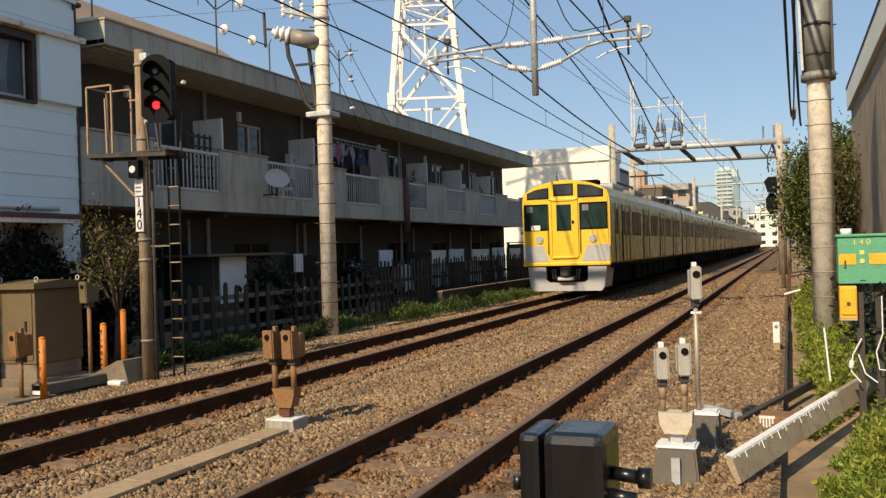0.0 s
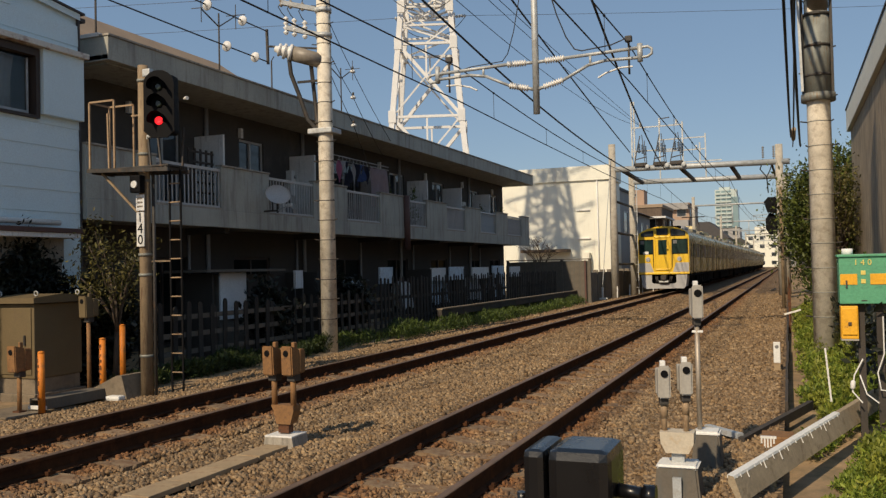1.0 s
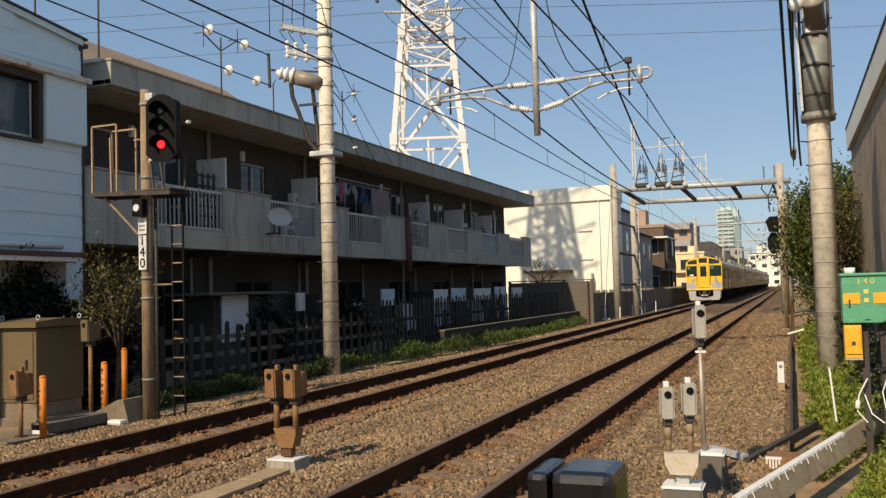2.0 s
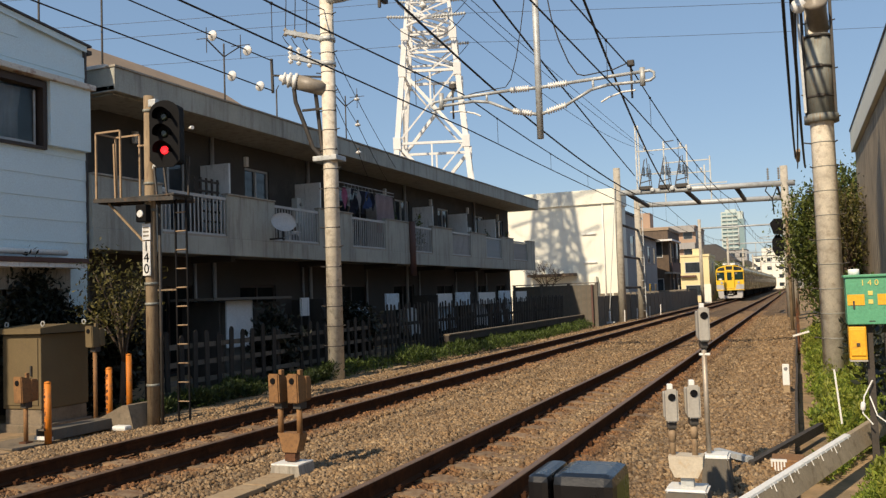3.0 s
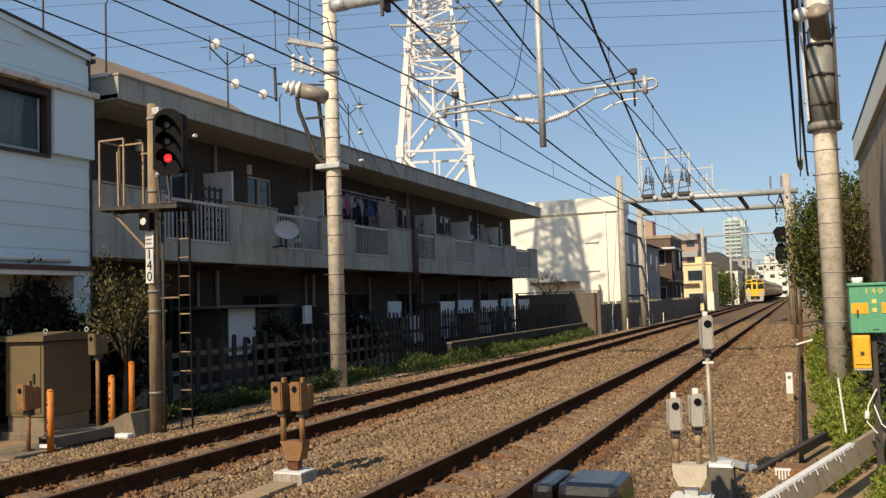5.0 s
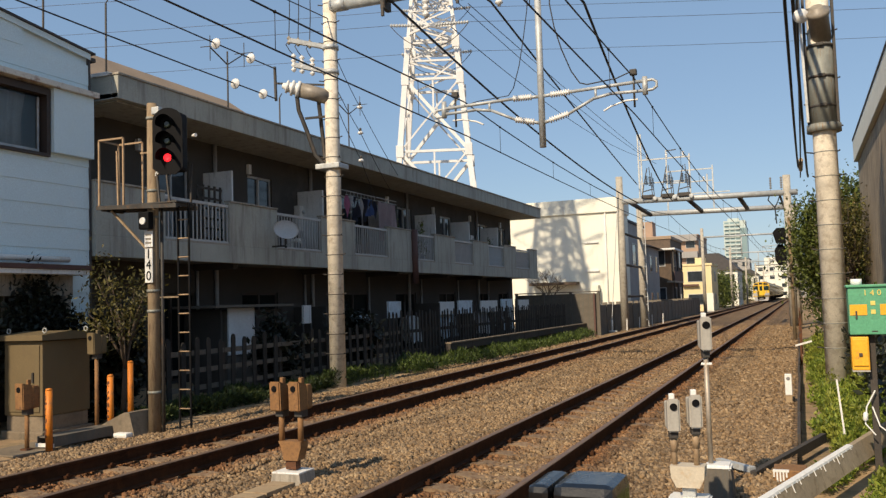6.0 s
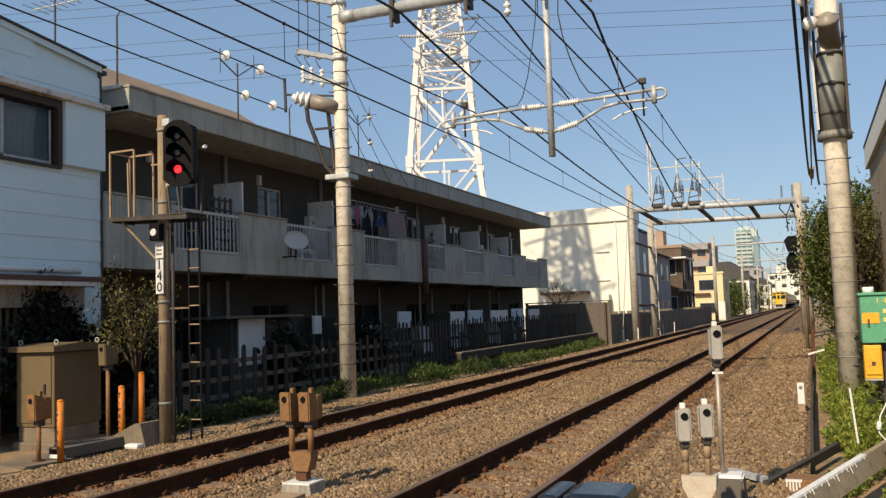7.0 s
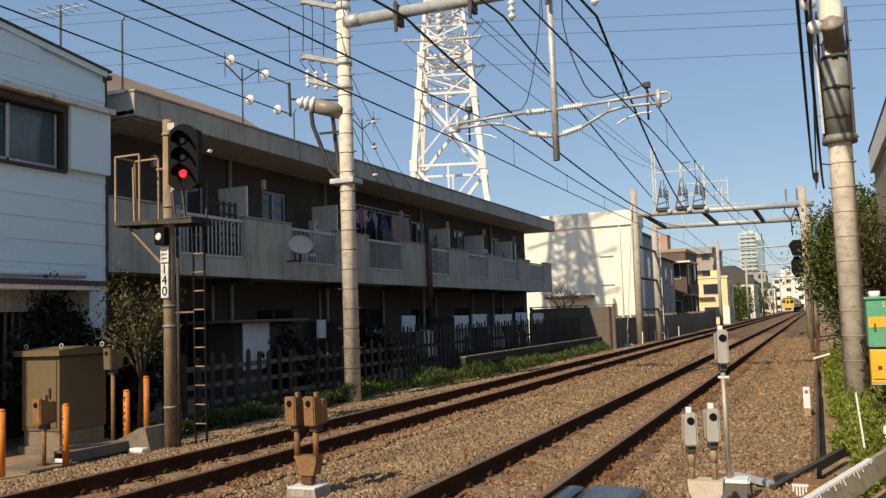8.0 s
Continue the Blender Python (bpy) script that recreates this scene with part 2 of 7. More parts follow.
M_WHITEBLD = surf("white_render", (0.86, 0.85, 0.74), 0.85, var=0.05, scale=0.8, grain=25, stain=(0.66, 0.61, 0.52), amount=0.2, streak=True, bump=0.06)
M_WOODDK = surf("weathered_wood", (0.06, 0.05, 0.042), 0.9, var=0.3, scale=4, grain=40, stain=(0.06, 0.05, 0.04), amount=0.4, streak=True, spread=0.35, bump=0.3)
# Weathered picket wood, lowered in tone to hold the fence's shade.
M_PICKETSHADE = surf("grey_weathered_wood", (0.05, 0.044, 0.037), 0.9, var=0.3, scale=4, grain=40, stain=(0.045, 0.04, 0.034), amount=0.4, streak=True, spread=0.5, bump=0.3)
M_OLDWOOD = surf("brown_house_boards", (0.12, 0.085, 0.06), 0.9, var=0.3, scale=2, grain=30, stain=(0.06, 0.045, 0.035), amount=0.45, streak=True)
M_DISH = surf("dish_enamel", (0.88, 0.89, 0.9), 0.35, var=0.03, scale=5, grain=40, bump=0)
M_TANPIPE = surf("tan_rusted_pipe", (0.36, 0.25, 0.15), 0.7, var=0.25, scale=6, grain=60, stain=(0.2, 0.11, 0.05), amount=0.4)
M_CREAMP = surf("cream_painted_steel", (0.56, 0.49, 0.38), 0.6, var=0.12, scale=6, grain=60, stain=(0.45, 0.34, 0.22), amount=0.35)
M_TROUGH = surf("trough_concrete", (0.40, 0.29, 0.17), 0.9, var=0.15, scale=4, grain=60, stain=(0.27, 0.18, 0.1), amount=0.4, spread=0.12)
M_TANBEAM = surf("tan_concrete", (0.36, 0.285, 0.19), 0.9, var=0.2, scale=4, grain=40, stain=(0.2, 0.15, 0.09), amount=0.45, bump=0.3)
M_JACKET = surf("weathered_green_grey_steel", (0.25, 0.26, 0.235), 0.6, metal=0.2, var=0.2, scale=4, grain=50, stain=(0.2, 0.13, 0.07), amount=0.35, streak=True)
M_STUB = surf("grey_brown_porcelain", (0.27, 0.235, 0.19), 0.45, var=0.2, scale=5, grain=50, stain=(0.28, 0.24, 0.2), amount=0.3)
M_POLEOLD = surf("old_pole_concrete", (0.46, 0.42, 0.35), 0.9, var=0.22, scale=2.5, grain=50, stain=(0.28, 0.25, 0.2), amount=0.45)
M_SIDEGL = glass("tinted_side_glass", (0.008, 0.010, 0.010), 0.12, 0.01)
M_BLUEINS = surf("blue_grey_insulator", (0.10, 0.14, 0.2), 0.3, var=0.1, scale=5, grain=40, bump=0)
M_TOWER = surf("tower_steel", (0.74, 0.74, 0.73), 0.6, var=0.06, scale=1, grain=20, bump=0)
M_WALLR = surf("stained_wall", (0.42, 0.325, 0.215), 0.9, var=0.25, scale=0.8, grain=30, stain=(0.16, 0.13, 0.095), amount=0.6, streak=True, bump=0.12)
M_BARK = surf("bark", (0.09, 0.065, 0.045), 0.95, var=0.3, scale=6, grain=30, bump=0.6)
M_LEAF = leafy("tree_leaf", (0.02, 0.034, 0.008), (0.17, 0.2, 0.04), 0.3)
M_WEED = leafy("weed_leaf", (0.09, 0.15, 0.02), (0.40, 0.47, 0.08), 0.5)
M_WEEDY = leafy("yellow_green_weed_leaf", (0.15, 0.18, 0.025), (0.44, 0.45, 0.08), 0.5)
M_WEEDL = leafy("trackside_weed", (0.022, 0.04, 0.008), (0.12, 0.17, 0.03), 0.35)
# Darker copy of the trackside weed, with shade in the leaf colour.
M_WEEDSHADE = leafy("dark_low_weed", (0.012, 0.024, 0.006), (0.065, 0.095, 0.02), 0.3)
# Leaves near-black because the shade on them is part of the colour.
M_BUSHSHADE = leafy("bush_leaf", (0.006, 0.008, 0.005), (0.016, 0.021, 0.009), 0.1)
M_DRYLEAF = leafy("autumn_leaf", (0.04, 0.036, 0.014), (0.17, 0.145, 0.04), 0.35)
M_BEIGE = surf("beige_tile_wall", (0.42, 0.29, 0.21), 0.8, var=0.08, scale=0.5, grain=20)
M_CREAM = surf("cream_wall", (0.78, 0.66, 0.38), 0.85, var=0.06, scale=0.6, grain=20, stain=(0.6, 0.45, 0.22), amount=0.2, streak=True)
M_GREYW = surf("grey_wall", (0.36, 0.35, 0.34), 0.85, var=0.1, scale=0.6, grain=20, stain=(0.25, 0.24, 0.23), amount=0.3, streak=True)
M_HIGH = surf("tower_block_tile", (0.50, 0.58, 0.56), 0.7, var=0.05, scale=0.05, grain=2, bump=0)
M_HIGHG = surf("tower_block_glass", (0.22, 0.32, 0.34), 0.3, var=0.1, scale=0.1, grain=2, bump=0)
M_BROWND = surf("brown_window_frame", (0.05, 0.035, 0.028), 0.6, var=0.2, scale=3, grain=40)
M_RED = glow("red_signal_lamp", (1.0, 0.022, 0.03), 1.6)
M_LENSDK = glass("signal_lens", (0.012, 0.018, 0.012), 0.2)
M_LAMPW = surf("lamp_lens", (0.75, 0.75, 0.72), 0.2, var=0.05, scale=10, grain=40, bump=0)
M_CLOTHP = surf("pink_cloth", (0.6, 0.2, 0.33), 0.9, var=0.1, scale=8, grain=60)
M_CLOTHD = surf("dark_cloth", (0.03, 0.03, 0.05), 0.9, var=0.2, scale=8, grain=60)
M_CLOTHB = surf("blue_cloth", (0.08, 0.13, 0.3), 0.9, var=0.2, scale=8, grain=60)
M_CLOTHW = surf("white_cloth", (0.6, 0.58, 0.58), 0.9, var=0.1, scale=8, grain=60)
M_SHEETP = surf("pale_pink_cloth", (0.55, 0.42, 0.42), 0.9, var=0.1, scale=6, grain=60)
M_TARP = surf("pale_blue_sheet", (0.62, 0.72, 0.8), 0.6, var=0.2, scale=5, grain=30, bump=0.1)
M_BLUEPAN = surf("blue_translucent_panel", (0.3, 0.42, 0.5), 0.4, var=0.1, scale=4, grain=40)
M_YTEXT = surf("pale_yellow_lettering", (0.75, 0.6, 0.15), 0.6, var=0.08, scale=8, grain=50, bump=0)
# Ground-floor colour includes the deep shade under the balcony.
M_APLOWSHADE = surf("ground_floor_wall", (0.065, 0.056, 0.048), 0.9, var=0.3, scale=0.5, grain=40, stain=(0.055, 0.048, 0.04), amount=0.45, bump=0.1)
M_PIPEGREY = surf("weathered_grey_pipe", (0.42, 0.36, 0.29), 0.5, metal=0.4, var=0.2, scale=6, grain=60, stain=(0.26, 0.18, 0.11), amount=0.3, streak=True)
M_PIPEBR = surf("brown_drainpipe", (0.11, 0.055, 0.045), 0.7, var=0.2, scale=3, grain=50)
# -- building helpers --------------------------------------------------------
def thing(name, at=(0, 0, 0), label="", category="", group="", kind="", turn=0):
    ob = new(name)
    ob.empty_display_size = 0.2
    ob.matrix_basis = pose(*at, 0, 0, turn)
    return tagged(ob, label, category, group, kind)


def part(name, bm, material, parent=None, label="", smooth=False):
    me = bpy.data.meshes.new(name)
    bm.to_mesh(me)
    bm.free()
    for m in material if isinstance(material, (list, tuple)) else [material]:
        me.materials.append(m)
    if smooth:
        me.polygons.foreach_set("use_smooth", [True] * len(me.polygons))
    ob = new(name, me)
    ob.parent = parent
    return tagged(ob, label) if label else ob


def solo(name, bm, material, label="", category="", group="", kind="", smooth=False):
    return tagged(part(name, bm, material, None, "", smooth), label, category, group, kind)


def share(ob, at, parent, turn=(0, 0, 0)):
    """Another piece on the same mesh."""
    o = new(ob.name.split(".")[0], ob.data)
    o.parent = parent
    o.matrix_basis = pose(*at, *turn)
    return o


def box(bm, x0, y0, z0, x1, y1, z1, bev=0.0, mi=0):
    lo = [min(a, b) for a, b in ((x0, x1), (y0, y1), (z0, z1))]
    hi = [max(a, b) for a, b in ((x0, x1), (y0, y1), (z0, z1))]
    v = [bm.verts.new((hi[0] if i & 1 else lo[0], hi[1] if i & 2 else lo[1], hi[2] if i & 4 else lo[2])) for i in range(8)]
    f = [bm.faces.new([v[i] for i in q]) for q in ((0, 2, 3, 1), (4, 5, 7, 6), (0, 1, 5, 4), (2, 6, 7, 3), (0, 4, 6, 2), (1, 3, 7, 5))]
    for q in f:
        q.material_index = mi
    if bev:
        edges = list({e for q in f for e in q.edges})
        r = bmesh.ops.bevel(bm, geom=edges, offset=min(bev, 0.45 * min(h - l for h, l in zip(hi, lo))), segments=2, affect="EDGES", profile=0.6)
        for q in r["faces"]:
            q.material_index = mi
    return bm


def B(x0, y0, z0, x1, y1, z1, bev=0.0):
    return box(bmesh.new(), x0, y0, z0, x1, y1, z1, bev)


def cyl(bm, p, q, r0, r1=None, seg=12, caps=True, mi=0):
    p, q = Vector(p), Vector(q)
    r1 = r0 if r1 is None else r1
    d = (q - p).normalized()
    u = d.orthogonal().normalized()
    w = d.cross(u)
    a, b = [], []
    for i in range(seg):
        t = 2 * math.pi * i / seg
        o = u * math.cos(t) + w * math.sin(t)
        a.append(bm.verts.new(p + o * r0))
        b.append(bm.verts.new(q + o * r1))
    for i in range(seg):
        j = (i + 1) % seg
        f = bm.faces.new((a[i], a[j], b[j], b[i]))
        f.smooth, f.material_index = True, mi
    if caps:
        bm.faces.new(a[::-1]).material_index = mi
        bm.faces.new(b).material_index = mi
    return bm


def C(p, q, r0, r1=None, seg=12):
    return cyl(bmesh.new(), p, q, r0, r1, seg)


def lathe(bm, p, axis, rings, seg=14, mi=0):
    """rings: (distance along the axis, radius)."""
    p, d = Vector(p), Vector(axis).normalized()
    u = d.orthogonal().normalized()
    w = d.cross(u)
    rows = []
    for s, r in rings:
        rows.append([bm.verts.new(p + d * s + (u * math.cos(2 * math.pi * i / seg) + w * math.sin(2 * math.pi * i / seg)) * max(r, 1e-4)) for i in range(seg)])
    for a, b in zip(rows, rows[1:]):
        for i in range(seg):
            f = bm.faces.new((a[i], a[(i + 1) % seg], b[(i + 1) % seg], b[i]))
            f.smooth, f.material_index = True, mi
    bm.faces.new(rows[0][::-1]).material_index = mi
    bm.faces.new(rows[-1]).material_index = mi
    return bm


def bar(bm, p, q, w=0.05, h=None, mi=0):
    """A square bar from p to q."""
    p, q = Vector(p), Vector(q)
    h = w if h is None else h
    d = (q - p).normalized()
    up = Vector((0, 0, 1)) if abs(d.z) < 0.95 else Vector((0, 1, 0))
    u = d.cross(up).normalized() * w / 2
    v = u.cross(d).normalized() * h / 2
    a = [bm.verts.new(p + s * u + t * v) for s, t in ((-1, -1), (1, -1), (1, 1), (-1, 1))]
    b = [bm.verts.new(q + s * u + t * v) for s, t in ((-1, -1), (1, -1), (1, 1), (-1, 1))]
    fs = [bm.faces.new((a[i], a[(i + 1) % 4], b[(i + 1) % 4], b[i])) for i in range(4)] + [bm.faces.new(a[::-1]), bm.faces.new(b)]
    for f in fs:
        f.material_index = mi
    return bm


def prism(bm, outline, axis, a, b, mi=0):
    """An outline in the plane across axis, drawn out from a to b."""
    def at(o, t):
        o = list(o)
        o.insert("xyz".index(axis), t)
        return bm.verts.new(o)
    p, q = [at(o, a) for o in outline], [at(o, b) for o in outline]
    n = len(outline)
    fs = [bm.faces.new((p[i], p[(i + 1) % n], q[(i + 1) % n], q[i])) for i in range(n)] + [bm.faces.new(p[::-1]), bm.faces.new(q)]
    for f in fs:
        f.material_index = mi
    bmesh.ops.recalc_face_normals(bm, faces=bm.faces)
    return bm


def tube(name, points, r, material, parent=None, cyclic=False, res=1):
    cu = bpy.data.curves.new(name, "CURVE")
    cu.dimensions, cu.bevel_depth, cu.bevel_resolution, cu.use_fill_caps = "3D", r, res, True
    s = cu.splines.new("POLY")
    s.points.add(len(points) - 1)
    for pt, v in zip(s.points, points):
        pt.co = (*v, 1)
    s.use_cyclic_u = cyclic
    cu.materials.append(material)
    ob = new(name, cu)
    ob.parent = parent
    return ob


def bend(p, q, sag, n=14):
    p, q = Vector(p), Vector(q)
    return [p.lerp(q, i / n) - Vector((0, 0, 4 * sag * (i / n) * (1 - i / n))) for i in range(n + 1)]


def letters(name, text, size, material, m, parent=None, thick=0.002):
    cu = bpy.data.curves.new(name, "FONT")
    cu.body, cu.size, cu.extrude, cu.align_x, cu.align_y = text, size, thick, "CENTER", "CENTER"
    cu.materials.append(material)
    ob = new(name, cu)
    ob.parent = parent
    ob.matrix_basis = m
    return ob


def raw(name, verts, faces, material, kind="", label="", category="", parent=None):
    """A mesh from numpy arrays; faces all of one size."""
    verts, faces = np.asarray(verts, np.float32), np.asarray(faces, np.int32)
    me = bpy.data.meshes.new(name)
    me.vertices.add(len(verts))
    me.vertices.foreach_set("co", verts.ravel())
    n, k = faces.shape
    me.loops.add(n * k)
    me.loops.foreach_set("vertex_index", faces.ravel())
    me.polygons.add(n)
    me.polygons.foreach_set("loop_start", np.arange(0, n * k, k, dtype=np.int32))
    me.materials.append(material)
    me.update(calc_edges=True)
    ob = new(name, me)
    ob.parent = parent
    return tagged(ob, label, category, "", kind)


RNG = np.random.default_rng(11)


def leaves(name, centres, size, material, label, category="plant", up=0.3, kind="stuff", parent=None, aspect=0.45):
    """Small pointed leaves, each folded from two triangles, round the given points."""
    n = len(centres)
    d = RNG.normal(size=(n, 3))
    d[:, 2] += up
    d /= np.linalg.norm(d, axis=1)[:, None]
    s = np.cross(d, RNG.normal(size=(n, 3)) * 0.6 + np.array([0, 0, 1.0]))
    s /= np.linalg.norm(s, axis=1)[:, None]
    k = np.cross(d, s)
    L = (size * (0.6 + 0.8 * RNG.random(n)))[:, None]
    c = np.asarray(centres)
    v = np.stack([c, c + d * L * 0.5 + s * L * aspect * 0.5 + k * L * 0.08, c + d * L, c + d * L * 0.5 - s * L * aspect * 0.5 + k * L * 0.08], 1).reshape(-1, 3)
    i = np.arange(n)[:, None] * 4
    f = np.concatenate([i + np.array([[0, 1, 2]]), i + np.array([[0, 2, 3]])], 1).reshape(-1, 3)
    return raw(name, v, f, material, kind, label, category, parent)
# -- ground and tracks -------------------------------------------------------
TRACKS = (-6.6, -2.8)


def ground_height(x, y):
    if x < -12.5:
        return -0.05
    if x < -9.6:
        return -0.28
    return -0.30


def sheet(name, xs, ys, height, material, label):
    v = [(x, y, height(x, y)) for y in ys for x in xs]
    nx = len(xs)
    f = [(j * nx + i, j * nx + i + 1, (j + 1) * nx + i + 1, (j + 1) * nx + i) for j in range(len(ys) - 1) for i in range(nx - 1)]
    return raw(name, v, f, material, "structure", label, "ground")


sheet("ground", [-3000, -300, -60, -20, -12.6, -12.4, -9.7, -9.5, -5, 0, 5, 60, 300, 3000], [-3000, -200, -30, 0, 10, 30, 60, 120, 300, 1000, 3500], ground_height, M_EARTH, "bare brown earth under the railway and town")


def bed_height(x, y):
    """Top of the ballast: level between the rails, a low shoulder at both sides."""
    z = -0.185
    if x < -8.1:
        z = -0.185 - 0.085 * (-8.1 - x) / 0.9
    if x > -0.9:
        z = -0.185 + 0.06 * (x + 0.9)
    if -5.6 < x < -3.8:
        z -= 0.03
    w = 0.035 * noise.noise((x * 1.3, y * 1.3, 0.0)) + 0.02 * noise.noise((x * 4, y * 4, 3.0))
    for c in TRACKS:
        if abs(x - c) < 0.42:
            w = w * 0.5 - 0.02
    return z + w


bx = list(np.arange(-9.6, -0.05, 0.15)) + [-0.09]
by = list(np.arange(-6, 24, 0.3)) + list(np.arange(24, 60, 1.0)) + list(np.arange(60, 301, 8.0))
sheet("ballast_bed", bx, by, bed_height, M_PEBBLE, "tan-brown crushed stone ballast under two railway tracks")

# loose stones on the ballast, thick near the crossing
OCTA = np.array([(1, 0, 0), (-1, 0, 0), (0, 1, 0), (0, -1, 0), (0, 0, 1), (0, 0, -1)], float)
OCTF = np.array([(0, 2, 4), (2, 1, 4), (1, 3, 4), (3, 0, 4), (2, 0, 5), (1, 2, 5), (3, 1, 5), (0, 3, 5)])
CUB = np.array([(x, y, z) for x in (-1, 1) for y in (-1, 1) for z in (-1, 1)], float) * 0.72
CUBF = np.array([(0, 1, 3), (0, 3, 2), (4, 6, 7), (4, 7, 5), (0, 4, 5), (0, 5, 1), (2, 3, 7), (2, 7, 6), (0, 2, 6), (0, 6, 4), (1, 5, 7), (1, 7, 3)])


def scatter_stones(name, x0, x1, y0, y1, per_m2, size, shape, faces, label):
    n = int((x1 - x0) * (y1 - y0) * per_m2)
    x, y = RNG.uniform(x0, x1, n), RNG.uniform(y0, y1, n)
    keep = np.ones(n, bool)
    for c in TRACKS:
        for r in (-0.533, 0.533):
            keep &= np.abs(x - c - r) > 0.085
        on = (np.abs(x - c) < 0.98) & (np.abs((y - 2.0 + 0.31) % 0.62 - 0.31) < 0.115)
        keep &= ~on | (RNG.random(n) < 0.55)
    keep &= ~((np.abs(x + 4.72) < 0.13) & (y < 7.5))
    x, y = x[keep], y[keep]
    n = len(x)
    z = np.array([bed_height(a, b) for a, b in zip(x, y)])
    s = size * (0.55 + 0.9 * RNG.random(n) ** 1.6)
    q = RNG.normal(size=(n, 4))
    q /= np.linalg.norm(q, axis=1)[:, None]
    w, a, b, c = q.T
    R = np.stack([1 - 2 * (b * b + c * c), 2 * (a * b - c * w), 2 * (a * c + b * w), 2 * (a * b + c * w), 1 - 2 * (a * a + c * c), 2 * (b * c - a * w), 2 * (a * c - b * w), 2 * (b * c + a * w), 1 - 2 * (a * a + b * b)], 1).reshape(n, 3, 3)
    k = len(shape)
    v = shape[None] * (0.55 + 0.85 * RNG.random((n, k, 1))) * (s[:, None] * np.stack([np.ones(n), 0.6 + 0.4 * RNG.random(n), 0.45 + 0.4 * RNG.random(n)], 1))[:, None, :]
    v = np.einsum("nij,nkj->nki", R, v) + np.stack([x, y, z + s * 0.15], 1)[:, None, :]
    f = faces[None] + (np.arange(n) * k)[:, None, None]
    return raw(name, v.reshape(-1, 3), f.reshape(-1, 3), M_STONE, "stuff", label, "gravel")


scatter_stones("ballast_stones", -9.5, -0.15, 4.4, 13, 1150, 0.0235, CUB, CUBF, "loose angular ballast stones between and beside the rails")
scatter_stones("ballast_stones", -9.5, -0.15, 13, 26, 480, 0.029, CUB, CUBF, "loose angular ballast stones between and beside the rails")
scatter_stones("ballast_stones", -8.9, -0.15, 26, 50, 130, 0.045, OCTA, OCTF, "loose angular ballast stones farther along the line")

# rails
RAIL = [(-0.061, -0.153), (0.061, -0.153), (0.061, -0.143), (0.010, -0.128), (0.009, -0.045), (0.032, -0.034), (0.0325, -0.006), (0.026, 0.0), (-0.026, 0.0), (-0.0325, -0.006), (-0.032, -0.034), (-0.009, -0.045), (-0.010, -0.128), (-0.061, -0.143)]


def rail_bm(y0, y1):
    bm = bmesh.new()
    prism(bm, RAIL, "y", y0, y1)
    for f in bm.faces:
        f.material_index = 1 if f.normal.z > 0.35 and f.calc_center_median().z > -0.02 else 0
    return bm


def railway_track(cx, label):
    t = thing("railway_track", (cx, 0, 0), label, "railway track", "pair of tracks", "structure")
    for s in (-0.566, 0.566):
        part("rail", rail_bm(-15, 300), [M_RAIL, M_RAILTOP], t).location.x = s
    first = None
    y = 2.0
    while y < 60:
        bm = bmesh.new()
        if first is None:
            prism(bm, [(-1.0, -0.30), (1.0, -0.30), (1.0, -0.175), (0.75, -0.155), (0.35, -0.155), (0.2, -0.18), (-0.2, -0.18), (-0.35, -0.155), (-0.75, -0.155), (-1.0, -0.175)], "y", -0.12, 0.12)
            first = part("sleeper", bm, M_SLEEPER, t)
            first.location = (0, y, -0.012)
        else:
            bm.free()
            share(first, (0, y, -0.012), t)
        y += 0.62
    clips = bmesh.new()
    y = 2.0
    while y < 13:
        for s in (-0.566, 0.566):
            for k in (-1, 1):
                box(clips, s + k * 0.045, y - 0.04, -0.155, s + k * 0.105, y + 0.04, -0.125)
                box(clips, s + k * 0.075, y - 0.014, -0.13, s + k * 0.098, y + 0.014, -0.108)
        y += 0.62
    tagged(part("rail_clips", clips, M_RAIL, t, "rusty rail fastenings"), kind="stuff")
    return t


railway_track(TRACKS[0], "rusty narrow-gauge railway track on concrete sleepers beside the fence")
railway_track(TRACKS[1], "rusty narrow-gauge railway track on concrete sleepers in tan ballast")

# concrete cable trough between the tracks, in lids
tr = thing("cable_trough", (-4.72, 0, 0), "weathered concrete cable trough lids set in the ballast", "cable trough")
lid = None
for i in range(14):
    if lid is None:
        lid = part("trough_lid", B(-0.13, -0.245, -0.2, 0.13, 0.245, -0.155, 0.008), M_TROUGH, tr)
        lid.location.y = 0.6
    else:
        share(lid, (0.004 * ((i * 7) % 3 - 1), 0.6 + 0.5 * i, 0.003 * ((i * 5) % 3 - 1)), tr)

# low board along the right edge of the ballast
ed = thing("edge_board", (-0.07, 0, 0), "dark tarred timber boards on edge holding back the ballast", "board")
bd = None
for i in range(20):
    y = 10.6 + i * 2.02
    if bd is None:
        bd = part("board", B(-0.018, 0, -0.34, 0.018, 2.0, -0.05, 0.005), M_WOODDK, ed)
        bd.location.y = y
    else:
        share(bd, (0.006 * ((i * 5) % 4 - 1.5), y, 0.008 * ((i * 3) % 4 - 1.5)), ed)
# -- train -------------------------------------------------------------------
CAR = 20.0


def body_outline():
    """Cross-section of a car, from floor edge over the arched roof."""
    pts = [(-1.36, 0.98), (1.36, 0.98), (1.41, 1.05), (1.42, 2.9), (1.405, 3.15), (1.34, 3.32)]
    for i in range(1, 12):
        a = i / 12
        x = 1.34 - 2.68 * a
        pts.append((x, 3.32 + 0.38 * (1 - (x / 1.34) ** 2) ** 0.8))
    return pts + [(-1.34, 3.32), (-1.405, 3.15), (-1.42, 2.9), (-1.41, 1.05)]


